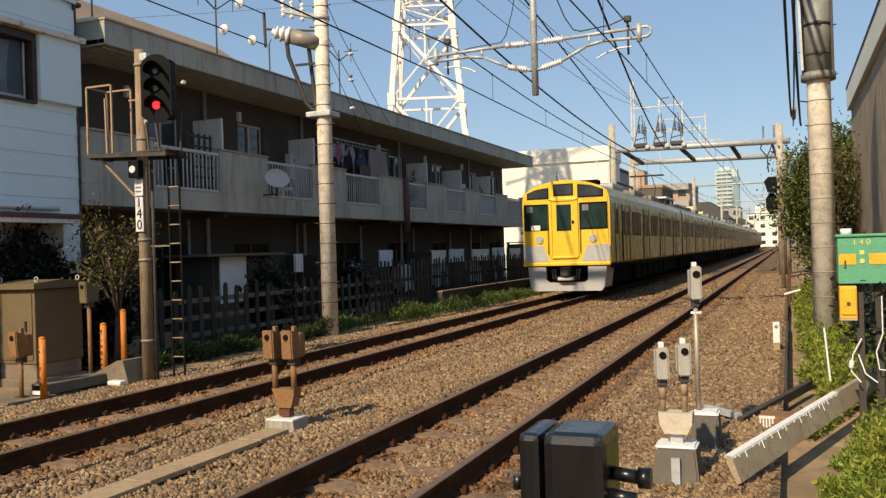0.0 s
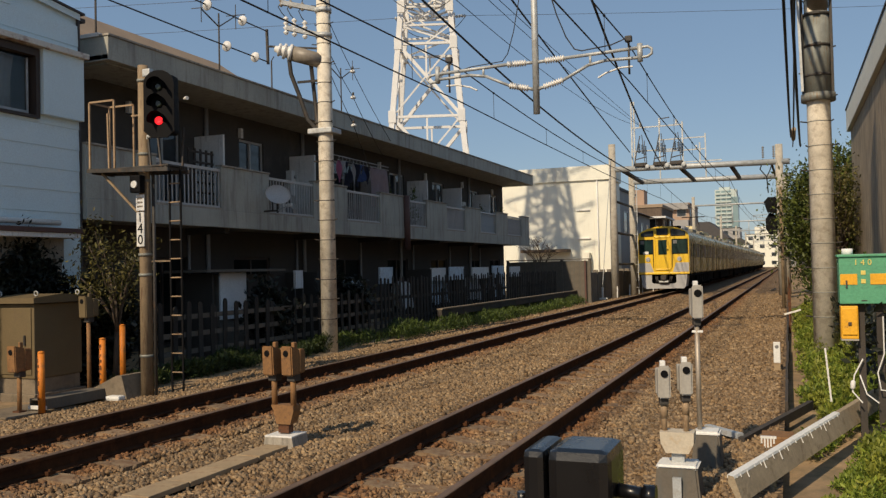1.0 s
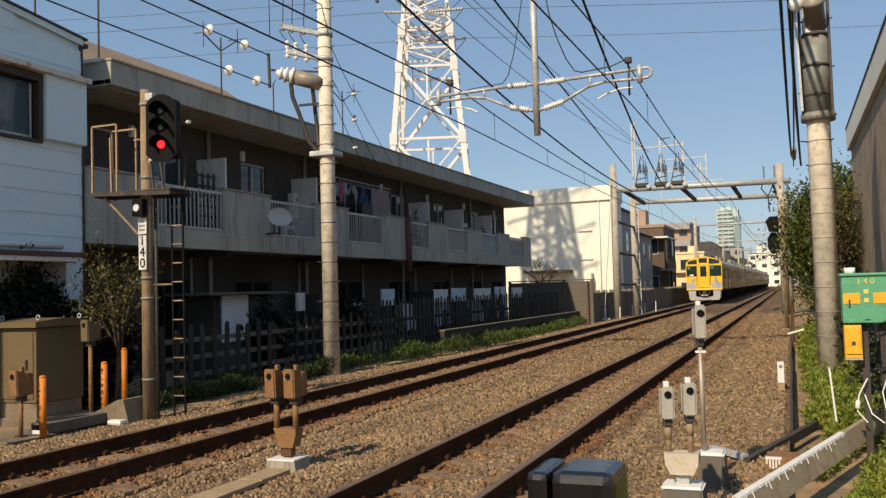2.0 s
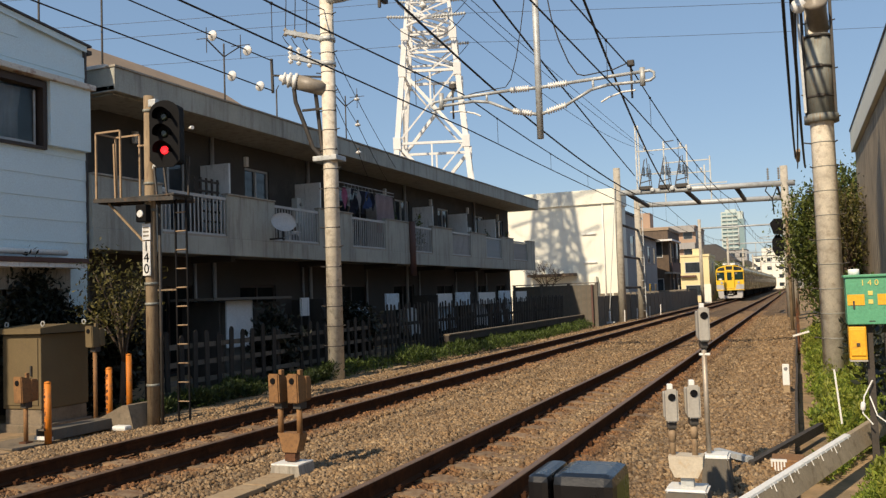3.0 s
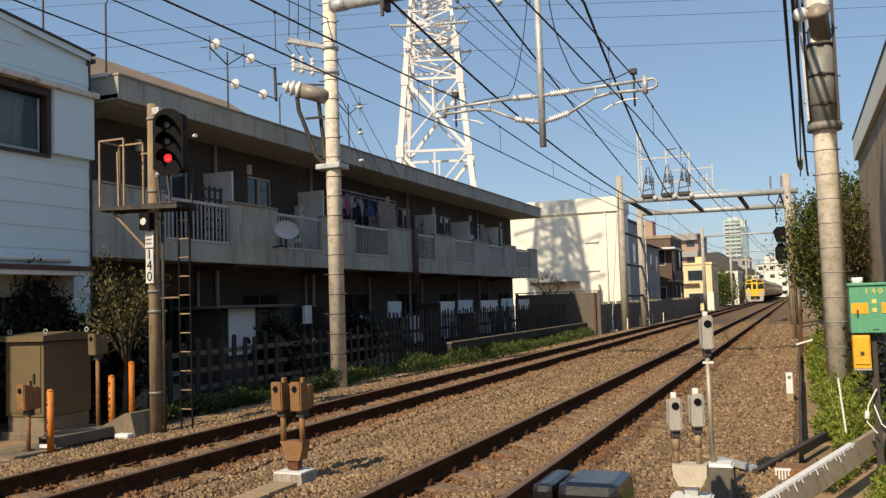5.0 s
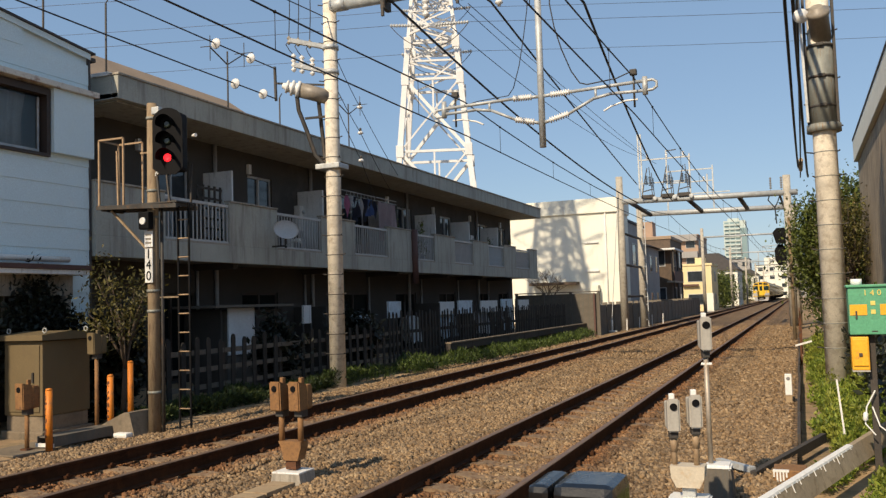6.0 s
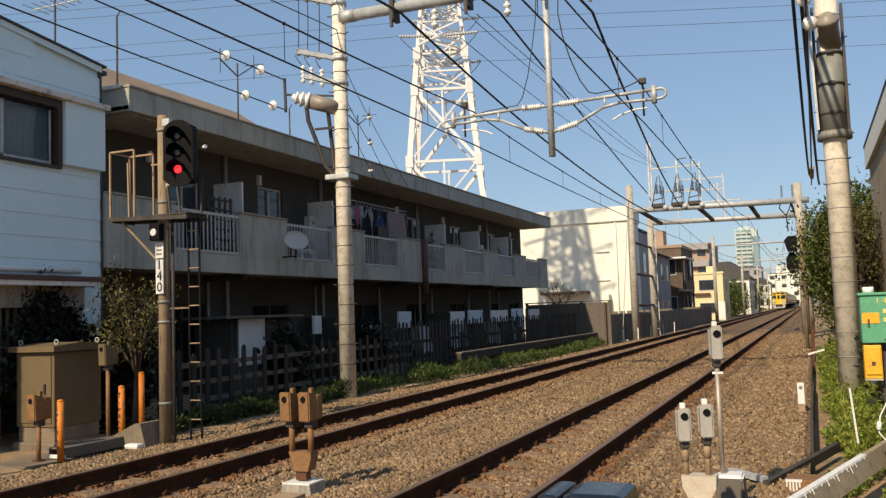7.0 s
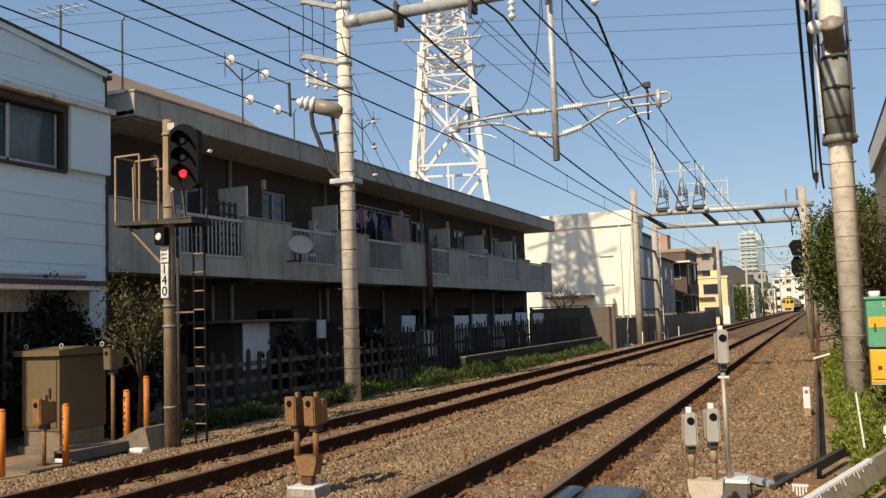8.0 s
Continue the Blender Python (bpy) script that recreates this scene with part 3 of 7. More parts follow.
def window_pair(bm_frame, bm_glass, x, y0, y1, z0, z1, s):
    box(bm_frame, x, y0 - 0.03, z0 - 0.03, x + s * 0.010, y1 + 0.03, z1 + 0.03)
    box(bm_glass, x, y0, z0, x + s * 0.014, y1, z1)


def train_car(at, label, tail):
    """One 20 m car with four double doors a side; the tail car has a cab end at y = 0."""
    car = thing("train_car", at, label, "train car", "cars of the yellow train")
    y1 = CAR - 0.5
    bm = prism(bmesh.new(), body_outline(), "y", 0.0, y1)
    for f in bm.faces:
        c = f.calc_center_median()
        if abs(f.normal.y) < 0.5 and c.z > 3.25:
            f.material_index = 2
        # Side faces take the yellow with shade mixed in.
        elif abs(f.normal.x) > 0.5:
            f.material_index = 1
        # Ends between cars go near-black, gap shade put into their colour.
        elif abs(f.normal.y) > 0.5 and not (tail and c.y < 1):
            f.material_index = 3
    if tail:
        bmesh.ops.bevel(bm, geom=[e for e in bm.edges if all(abs(v.co.y) < 1e-4 for v in e.verts)], offset=0.05, segments=2, affect="EDGES")
    body = part("body", bm, [M_TRYEL, M_TRSHADE, M_TRROOF, M_UNDER], car, "yellow painted steel body shell")
    for s in (-1, 1):
        x = s * 1.418
        first = 2.9 if tail else 2.4
        doors = [first + i * (4.55 if tail else 4.75) for i in range(4)]
        for d in doors:
            bm = bmesh.new()
            box(bm, x - s * 0.02, d - 0.66, 1.08, x + s * 0.006, d - 0.01, 2.92, 0.004)
            box(bm, x - s * 0.02, d + 0.01, 1.08, x + s * 0.006, d + 0.66, 2.92, 0.004)
            dr = part("door", bm, M_TRSHADE, body)
            bm = bmesh.new()
            for k in (-0.34, 0.34):
                box(bm, x, d + k - 0.17, 1.9, x + s * 0.012, d + k + 0.17, 2.72)
            part("door_glass", bm, M_SIDEGL, dr)
            # Seal strips drawn wide, painting the door recess shade along with them.
            bm = bmesh.new()
            for k in (-0.69, 0.0, 0.69):
                w2 = 0.07 if k else 0.025
                box(bm, x, d + k - w2, 1.05, x + s * 0.011, d + k + w2, 2.95)
            part("door_seal", bm, M_UNDER, dr)
        for a, b in zip(doors, doors[1:]):
            bf, bg = bmesh.new(), bmesh.new()
            m = (a + b) / 2
            for k in (-0.52, 0.52):
                window_pair(bf, bg, x, m + k - 0.4, m + k + 0.4, 1.95, 2.72, s)
            w = part("window", bf, M_UNDER, body)
            part("glass", bg, M_SIDEGL, w)
        for yy in ((y1 - 1.3,) if tail else (0.9, y1 - 0.9)):
            bf, bg = bmesh.new(), bmesh.new()
            window_pair(bf, bg, x, yy - 0.36, yy + 0.36, 1.95, 2.72, s)
            w = part("window", bf, M_UNDER, body)
            part("glass", bg, M_SIDEGL, w)
        if tail:
            bm = B(x - s * 0.02, 0.95, 1.05, x + s * 0.006, 1.55, 2.9, 0.004)
            dr = part("cab_door", bm, M_TRSHADE, body)
            part("door_glass", B(x, 1.08, 1.95, x + s * 0.012, 1.42, 2.75), M_SIDEGL, dr)
            bm = bmesh.new()
            for k in (0.93, 1.57):
                box(bm, x, k - 0.02, 1.05, x + s * 0.009, k + 0.02, 2.95)
            part("door_seal", bm, M_UNDER, dr)
        # Near-black sill: the shadow under the body is in its colour.
        part("side_sill", B(x - s * 0.06, 0.3, 0.86, x - s * 0.015, y1 - 0.2, 0.975), M_UNDER, body)
    # underframe, bogies
    bm = bmesh.new()
    box(bm, -1.15, 0.5, 0.35, 1.15, y1 - 0.4, 0.98)
    for i in range(6):
        box(bm, -1.3, 5.4 + i * 1.55, 0.32, 1.3, 6.6 + i * 1.55, 0.92, 0.03)
    part("underframe", bm, M_UNDER, car, "dark underfloor equipment boxes")
    for yc in (3.2, y1 - 3.0):
        bm = bmesh.new()
        for s in (-1, 1):
            box(bm, s * 0.85, yc - 1.6, 0.42, s * 1.0, yc + 1.6, 0.62, 0.03)
        bg = part("bogie", bm, M_UNDER, car)
        for k in (-1.05, 1.05):
            for s in (-0.6, 0.6):
                part("wheel", lathe(bmesh.new(), (s - 0.06, yc + k, 0.43), (1, 0, 0), [(0, 0.40), (0.02, 0.43), (0.10, 0.42), (0.12, 0.3)], 18), M_UNDER, bg)
    # roof equipment
    for yy in (5.2, 9.9, 14.6):
        bm = box(bmesh.new(), -0.8, yy - 1.1, 3.56, 0.8, yy + 1.1, 3.84, 0.12)
        part("roof_cooler", bm, M_TRGREY if tail and yy < 6 else M_TRROOF, car, "pale grey roof air-conditioner")
    if not tail:
        part("gangway", B(-0.5, -0.5, 1.0, 0.5, 0.02, 3.1, 0.05), M_UNDER, car)
    return car, body


def pantograph(car, y):
    bm = bmesh.new()
    for s in (-0.45, 0.45):
        cyl(bm, (s, y - 0.8, 3.75), (s * 0.8, y + 0.5, 4.45), 0.025)
        cyl(bm, (s * 0.8, y + 0.5, 4.45), (s * 0.6, y - 0.1, 5.02), 0.02)
    cyl(bm, (-0.85, y - 0.1, 5.05), (0.85, y - 0.1, 5.05), 0.03)
    cyl(bm, (-0.85, y + 0.2, 5.05), (0.85, y + 0.2, 5.05), 0.03)
    box(bm, -0.7, y - 1.0, 3.62, 0.7, y + 0.6, 3.76)
    part("pantograph", bm, M_STEELD, car, "raised dark steel pantograph")


def cab_end(car, body):
    y = -0.004
    # recessed black window band with panes
    for x0, x1, z0, z1 in ((-1.36, -0.54, 2.1, 2.96), (0.46, 1.36, 2.1, 2.96)):
        w = part("cab_window", B(x0, y - 0.012, z0, x1, y + 0.04, z1, 0.03), M_BLACK, car, "black-framed cab window")
        part("glass", B(x0 + 0.05, y - 0.02, z0 + 0.05, x1 - 0.05, y, z1 - 0.05, 0.008), M_TRGLASS, w)
        wp = bmesh.new()
        xm = (x0 + x1) / 2
        bar(wp, (xm - 0.05, y - 0.04, z0 + 0.02), (xm - 0.3, y - 0.04, z0 + 0.5), 0.02)
        part("wiper", wp, M_BLACK, w)
        part("window_rubber", B(x0 + 0.02, y - 0.024, z1 - 0.055, x1 - 0.02, y - 0.012, z1 - 0.03, 0.004), M_UNDER, w)
        part("blind", B(x0 + 0.1, y - 0.0225, z1 - 0.26, x0 + 0.3, y - 0.019, z1 - 0.07, 0.002), M_TRDARK, w)
    part("seat_back", B(-1.12, -0.03, 2.12, -0.82, -0.022, 2.28, 0.003), M_WHITEP, car, "white notice card behind the cab window")
    for x0, x1, z0, z1, cut in ((-1.24, -0.52, 3.12, 3.48, -1), (-0.36, 0.28, 3.2, 3.58, 0), (0.42, 1.24, 3.12, 3.55, 1)):
        o = [(x0, z0), (x1, z0), (x1, z1), (x0, z1)]
        if cut == -1:
            o = [(x0, z0), (x1, z0), (x1, z1), (x0 + 0.32, z1 - 0.05), (x0, z1 - 0.16)]
        if cut == 1:
            o = [(x0, z0), (x1, z0), (x1, z1 - 0.2), (x1 - 0.36, z1 - 0.06), (x0, z1)]
        w = part("display_window", prism(bmesh.new(), o, "y", y - 0.012, y + 0.03), M_BLACK, car, "dark destination display window")
        part("glass", prism(bmesh.new(), [((a - (x0 + x1) / 2) * 0.9 + (x0 + x1) / 2, (b - (z0 + z1) / 2) * 0.82 + (z0 + z1) / 2) for a, b in o], "y", y - 0.018, y), M_GLASS, w)
    # gangway door with raised frame
    bm = bmesh.new()
    for x0, x1, z0, z1 in ((-0.5, -0.43, 1.25, 3.1), (0.35, 0.42, 1.25, 3.1), (-0.5, 0.42, 3.03, 3.12), (-0.46, 0.38, 1.2, 1.27)):
        box(bm, x0, y - 0.05, z0, x1, y + 0.01, z1, 0.012)
    d = part("end_door", bm, M_TRYEL, car, "yellow end door frame with handrails")
    part("door_leaf", B(-0.43, y - 0.016, 1.27, 0.35, y + 0.01, 3.03, 0.008), M_TRYEL, d)
    part("glass", B(-0.28, y - 0.03, 2.08, 0.2, y, 2.92, 0.03), M_TRGLASS, d)
    part("door_handle", B(0.22, y - 0.05, 2.3, 0.29, y - 0.01, 2.4, 0.01), M_BLACK, d)
    for s in (-0.56, 0.48):
        part("handrail", C((s, y - 0.06, 1.35), (s, y - 0.06, 2.95), 0.012, seg=6), M_STEELD, d)
    for x in (-0.86, 0.88):
        h = part("headlight", lathe(bmesh.new(), (x, y + 0.02, 1.82), (0, -1, 0), [(0, 0.135), (0.05, 0.13), (0.055, 0.1), (0.03, 0.09)], 20), M_STEEL, car, "round chrome-ringed lamp")
        part("lens", lathe(bmesh.new(), (x, y - 0.012, 1.82), (0, -1, 0), [(0, 0.095), (0.015, 0.07)], 16), M_TRGREY, h)
    part("grey_panel", prism(bmesh.new(), [(-1.38, 1.1), (-0.55, 1.1), (-0.74, 1.62), (-1.4, 1.62)], "y", y - 0.01, y + 0.02), M_TRGREY, car, "grey painted corner panel")
    part("grey_panel", prism(bmesh.new(), [(0.5, 1.1), (1.38, 1.1), (1.4, 1.62), (0.68, 1.62)], "y", y - 0.01, y + 0.02), M_TRGREY, car, "grey painted corner panel")
    part("buffer_step", B(-1.41, y - 0.04, 0.97, 1.41, y + 0.03, 1.07, 0.015), M_TRYEL, car)
    # skirt with coupler opening
    o = [(-1.28, 0.94), (-0.68, 0.94), (-0.68, 0.52), (-0.58, 0.44), (0.58, 0.44), (0.68, 0.52), (0.68, 0.94), (1.28, 0.94), (1.2, 0.3), (1.1, 0.16), (-1.1, 0.16), (-1.2, 0.3)]
    part("skirt", prism(bmesh.new(), o, "y", y + 0.02, y + 0.14), M_TRGREY, car, "grey plough skirt")
    bm = bmesh.new()
    for s in (-1, 1):
        prism(bm, [(s * 1.27, 0.92), (s * 1.25, 0.92), (s * 1.16, 0.28), (s * 1.18, 0.26)], "y", 0.14, 1.3)
    part("skirt_side", bm, M_TRGREY, car)
    bm = bmesh.new()
    box(bm, -0.16, y - 0.25, 0.62, 0.16, 0.4, 0.92, 0.04)
    box(bm, -0.3, y - 0.12, 0.5, 0.3, 0.3, 0.64, 0.03)
    cyl(bm, (0, y - 0.3, 0.78), (0, 0.3, 0.78), 0.14)
    for s in (-0.45, 0.45, -0.36, 0.36):
        cyl(bm, (s, y - 0.06, 0.86), (s * 0.9, y - 0.12, 0.55), 0.035, seg=8)
    part("buffer_bar", B(-0.26, y - 0.2, 0.5, 0.26, y - 0.1, 0.6, 0.03), M_STEEL, car)
    part("coupler", bm, M_STEELD, car, "dark steel coupler with hoses")
    bm = bmesh.new()
    cyl(bm, (-0.38, 0.6, 3.6), (-0.38, 0.6, 3.75), 0.07)
    cyl(bm, (-0.38, 0.6, 3.75), (-0.38, 0.6, 4.0), 0.015)
    part("aerial", bm, M_STEELD, car)
    part("roof_vent", box(bmesh.new(), 0.25, 1.0, 3.6, 0.85, 1.6, 3.74, 0.03), M_UNDER, car)


TRAIN = []
tail_car, tail_body = train_car((TRACKS[0], 27.2, 0), "yellow commuter train tail car with grey skirt and cab end", True)
cab_end(tail_car, tail_body)
pantograph(tail_car, 17.5)
mid_car, mid_body = train_car((TRACKS[0], 27.2 + CAR, 0), "yellow commuter train car with four double doors a side", False)
TRAIN += [tail_car, mid_car]
for i in range(2, 8):
    TRAIN.append(copy_thing(mid_car, pose(TRACKS[0], 27.2 + CAR * i, 0)))
# -- apartment house on the left ---------------------------------------------
AX, AY0, AY1 = -11.5, 11.95, 40.2


def apartment_house():
    """Two-storey concrete apartment row with a long balcony under a deep roof."""
    g = -0.3
    h = thing("apartment_house", (AX, AY0, 0), "two-storey grey concrete apartment house with a long balcony", "apartment house")
    L = AY1 - AY0
    back = -1.3
    # upper back wall with real openings for windows
    wins = [(3.1, 4.2), (6.5, 7.6), (11.4, 12.9), (15.4, 16.6), (19.3, 20.5), (23.6, 24.7), (26.4, 27.4)]
    for z0, z1, w0, w1, rows in ((2.9, 5.5, 2.95, 4.95, wins), (g, 2.6, 0.0, 1.95, [(a - 0.3, b + 0.2) for a, b in wins])):
        # Both recess walls carry their shade in the wall colour.
        prev, wm = 0.0, M_APBACKSHADE if z0 > 2 else M_APLOWSHADE
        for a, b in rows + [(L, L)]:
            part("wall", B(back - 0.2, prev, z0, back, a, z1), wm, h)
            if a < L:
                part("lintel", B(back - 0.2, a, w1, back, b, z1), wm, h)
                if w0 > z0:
                    part("window_ledge", B(back - 0.2, a, z0, back, b, w0), M_APBACKSHADE, h)
            prev = b
        for a, b in rows:
            fr = bmesh.new()
            for p, q in ((a, a + 0.05), ((a + b) / 2 - 0.03, (a + b) / 2 + 0.03), (b - 0.05, b)):
                box(fr, back - 0.13, p, w0, back - 0.05, q, w1)
            box(fr, back - 0.13, a + 0.05, w1 - 0.06, back - 0.05, b - 0.05, w1)
            box(fr, back - 0.13, a + 0.05, w0, back - 0.05, b - 0.05, w0 + 0.05)
            w = part("window", fr, M_RAILING if z0 > 2 else M_BROWND, h)
            part("pane", B(back - 0.11, a + 0.05, w0 + 0.05, back - 0.1, (a + b) / 2 - 0.03, w1 - 0.06), M_GLASS if z0 > 2 else M_SIDEGL, w)
            part("pane", B(back - 0.09, (a + b) / 2 + 0.03, w0 + 0.05, back - 0.08, b - 0.05, w1 - 0.06), M_GLASS if z0 > 2 else M_SIDEGL, w)
            if z0 > 2:
                part("curtain", B(back - 0.25, a + 0.1, w0 + 0.06, back - 0.23, b - 0.35, w1 - 0.08), M_CLOTHW, w)
    part("wall", B(-6.5, 0.0, g, back - 0.2, 0.2, 5.5), M_APWALL, h)
    part("wall", B(-6.5, L - 0.2, g, back - 0.2, L, 5.5), M_APWALL, h)
    part("wall", B(-6.7, 0.0, g, -6.5, L, 5.5), M_APWALL, h)
    part("inner_floor", B(-6.5, 0.2, 2.62, back - 0.2, L - 0.2, 2.88), M_APWALL, h)
    # balcony slab, face band, parapet panels and railings
    slab = part("balcony", B(back, 0.0, 2.6, -0.14, L, 2.78), M_APWALL, h, "grey concrete balcony slab")
    part("face_band", B(-0.14, 0.0, 2.56, 0, L, 2.94, 0.01), M_APFASC, slab)
    gaps = [(1.85, 3.95), (5.85, 7.95), (9.8, 11.95), (14.0, 15.6), (17.5, 19.45), (21.25, 23.2), (24.9, 27.0)]
    prev, baluster = 0.0, None
    for i, (a, b) in enumerate(gaps + [(L, L)]):
        part("parapet_panel", B(-0.13, prev, 2.94, -0.01, a, 3.9, 0.012), M_APFASC, slab)
        part("coping", B(-0.16, prev, 3.9, 0.02, a, 3.94, 0.008), M_CONC, slab)
        if a < L:
            bm = bmesh.new()
            box(bm, -0.1, a, 3.78, -0.04, b, 3.84)
            box(bm, -0.09, a, 2.99, -0.05, b, 3.03)
            rl = part("railing", bm, M_RAILING, h, "grey aluminium balcony railing")
            n = int((b - a) / 0.125)
            for k in range(n + 1):
                y = a + 0.02 + (b - a - 0.04) * k / n
                if baluster is None:
                    baluster = part("baluster", B(-0.08, -0.012, 3.03, -0.06, 0.012, 3.78), M_RAILING, rl)
                    baluster.location.y = y
                else:
                    share(baluster, (0, y, 0), rl)
            part("kerb", B(-0.12, a, 2.94, -0.005, b, 2.985), M_CONC, slab)
            if i in (4, 5, 6):
                part("screen", B(-0.12, a + 0.05, 3.04, -0.11, b - 0.05, 3.76), M_BLUEPAN if i == 5 else M_GREYW, rl, "thin sheet tied behind the railing")
        prev = b
    # partitions between flats
    for y in (4.75, 8.9, 13.2, 16.9, 20.4, 23.9):
        part("partition", B(back, y - 0.03, 2.8, -0.5, y + 0.03, 4.75, 0.005), M_PARTW, h, "white balcony partition board")
    for y in (4.0, 8.6, 16.6, 20.0, 24.2):
        part("partition", B(back, y - 0.03, g, -0.3, y + 0.03, 1.55, 0.005), M_APLOWSHADE, h, "ground-floor screen board with shade put into its colour")
    part("soffit_board", B(-6.5, 0.57, 5.452, -0.03, 1.4, 5.478), M_APFASC, h)
    # roof slab with deep fascia
    bm = bmesh.new()
    box(bm, -6.9, 0.42, 5.5, 0.12, L + 0.35, 5.58)
    box(bm, -0.02, 0.42, 5.48, 0.14, L + 0.35, 5.92, 0.01)
    box(bm, -6.9, 0.42, 5.48, -0.02, 0.56, 5.92)
    box(bm, -6.9, L + 0.21, 5.48, -0.02, L + 0.35, 5.92)
    roof = part("roof", bm, M_APFASC, h, "flat concrete roof with a deep fascia")
    part("coping", B(-0.06, 0.4, 5.92, 0.17, L + 0.37, 5.96, 0.006), M_CONC, roof)
    part("coping", B(-6.9, 0.38, 5.92, -0.06, 0.6, 5.99, 0.006), M_WHITEP, roof)
    bm = bmesh.new()
    v = [bm.verts.new(p) for p in ((-1.4, 0.7, 5.6), (-1.4, 11.6, 5.6), (-6.6, 11.6, 5.6), (-6.6, 0.7, 5.6), (-4.0, 0.7, 7.82), (-4.0, 9.45, 7.76))]
    for q in ((0, 1, 5, 4), (1, 2, 5), (2, 3, 4, 5), (3, 0, 4), (0, 3, 2, 1)):
        bm.faces.new([v[i] for i in q])
    part("hipped_roof", bm, M_ROOFBR, roof, "low brown pitched roof")
    # drainpipes, brackets
    for y, m in ((13.75, M_PIPEBR), (5.1, M_GREYW), (9.5, M_GREYW), (16.1, M_GREYW), (23.3, M_GREYW)):
        x = 0.06 if m is M_PIPEBR else back + 0.06
        part("drainpipe", C((x, y, 2.2 if m is M_PIPEBR else g), (x, y, 3.95 if m is M_PIPEBR else 5.48), 0.11 if m is M_PIPEBR else 0.05), m, h)
    for y in (4.4, 9.1, 13.0, 17.2, 20.9, 24.6):
        part("ground_floor_pipe", C((back + 0.05, y, g), (back + 0.05, y, 2.56), 0.035, seg=8), M_GREYW, h)
        part("soffit_beam", B(back, y - 0.08, 2.45, -0.2, y + 0.08, 2.598), M_APLOWSHADE, h)
    for k in range(7):
        y = 2.5 + k * 4.0
        bm = bmesh.new()
        box(bm, back + 0.004, y - 0.05, 4.95, back + 0.1, y + 0.05, 5.2, 0.01)
        part("wall_lamp", bm, M_PARTW, h)
    return h


apartment_house()


def air_conditioner(x, y, z, label):
    a = thing("air_conditioner", (x, y, z), label, "air conditioner", "air conditioners on the balconies")
    part("case", B(-0.15, -0.38, 0.04, 0.15, 0.38, 0.6, 0.02), M_WHITEP, a)
    part("fan_grille", lathe(bmesh.new(), (0.15, -0.08, 0.32), (1, 0, 0), [(0, 0.23), (0.012, 0.22), (0.012, 0.02)], 20), M_TRDARK, a)
    for s in (-0.28, 0.28):
        part("foot", B(-0.16, s - 0.04, 0.0, 0.16, s + 0.04, 0.04), M_STEELD, a)
    return a


for y, z in ((20.2, 2.78), (28.6, 2.78), (36.2, 2.78)):
    air_conditioner(AX - 1.05, y, z, "white air conditioner on the concrete balcony floor")


def wall_heater(y):
    w = thing("water_heater", (AX - 1.22, y, 4.0), "narrow white gas water heater on the back wall", "water heater")
    part("case", B(-0.08, -0.17, -0.35, 0.1, 0.17, 0.35, 0.015), M_WHITEP, w)
    part("flue", C((0.08, 0, 0.18), (0.16, 0, 0.18), 0.05), M_STEEL, w)
    return w


wall_heater(AY0 + 8.85)
wall_heater(AY0 + 22.4)
tr = thing("trellis", (-11.9, 15.7, 2.78), "dark wooden lattice trellis on the balcony floor", "trellis")
for k in range(5):
    part("slat", B(-0.012, -0.4 + 0.2 * k - 0.03, 0, 0.012, -0.4 + 0.2 * k + 0.03, 1.5), M_WOODDK, tr)
for k in range(6):
    part("cross_slat", B(0.013, -0.43, 0.3 + 0.22 * k, 0.03, 0.43, 0.35 + 0.22 * k), M_WOODDK, tr)
cu = thing("hanging_sheet", (-11.85, 24.55, 4.72), "pale pink bed sheet hung out on the balcony", "laundry")
bm = bmesh.new()
rows = [[bm.verts.new((0.04 * math.sin(i * 1.3 + j * 0.4), (i / 14 - 0.5) * 1.3, -j * 0.2)) for i in range(15)] for j in range(7)]
for a, b in zip(rows, rows[1:]):
    for i in range(14):
        bm.faces.new((a[i], a[i + 1], b[i + 1], b[i]))
bmesh.ops.solidify(bm, geom=bm.faces[:], thickness=0.012)
part("sheet", bm, M_SHEETP, cu, smooth=True)
part("hanging_rod", C((0, -0.7, 0.02), (0, 0.7, 0.02), 0.014, seg=8), M_STEEL, cu)

# satellite dish on the balcony railing
d = thing("satellite_dish", (AX + 0.12, AY0 + 5.62, 2.9), "white satellite dish clamped to the balcony railing", "satellite dish")
bm = bmesh.new()
rows = []
for i in range(7):
    r = 0.31 * i / 6
    rows.append([bm.verts.new((0.30 * (i / 6) ** 2 * 0.35 + 0.25, r * math.cos(a), 0.42 + r * 0.8 * math.sin(a))) for a in [2 * math.pi * k / 24 for k in range(24)]] if i else [bm.verts.new((0.25, 0, 0.42))])
for k in range(24):
    bm.faces.new((rows[0][0], rows[1][k], rows[1][(k + 1) % 24]))
for a, b in zip(rows[1:], rows[2:]):
    for k in range(24):
        bm.faces.new((a[k], b[k], b[(k + 1) % 24], a[(k + 1) % 24]))
bmesh.ops.solidify(bm, geom=bm.faces[:], thickness=0.012)
dish = part("reflector", bm, M_DISH, d, smooth=True)
dish.matrix_basis = Matrix.Translation((0.2, 0, 0.42)) @ pose(0, 0, 0, 0, -22, -38) @ Matrix.Translation((-0.2, 0, -0.42))
bm = bmesh.new()
bar(bm, (0.2, 0, 0.1), (0.58, -0.05, 0.2), 0.025)
box(bm, 0.55, -0.1, 0.17, 0.66, 0.0, 0.25, 0.01)
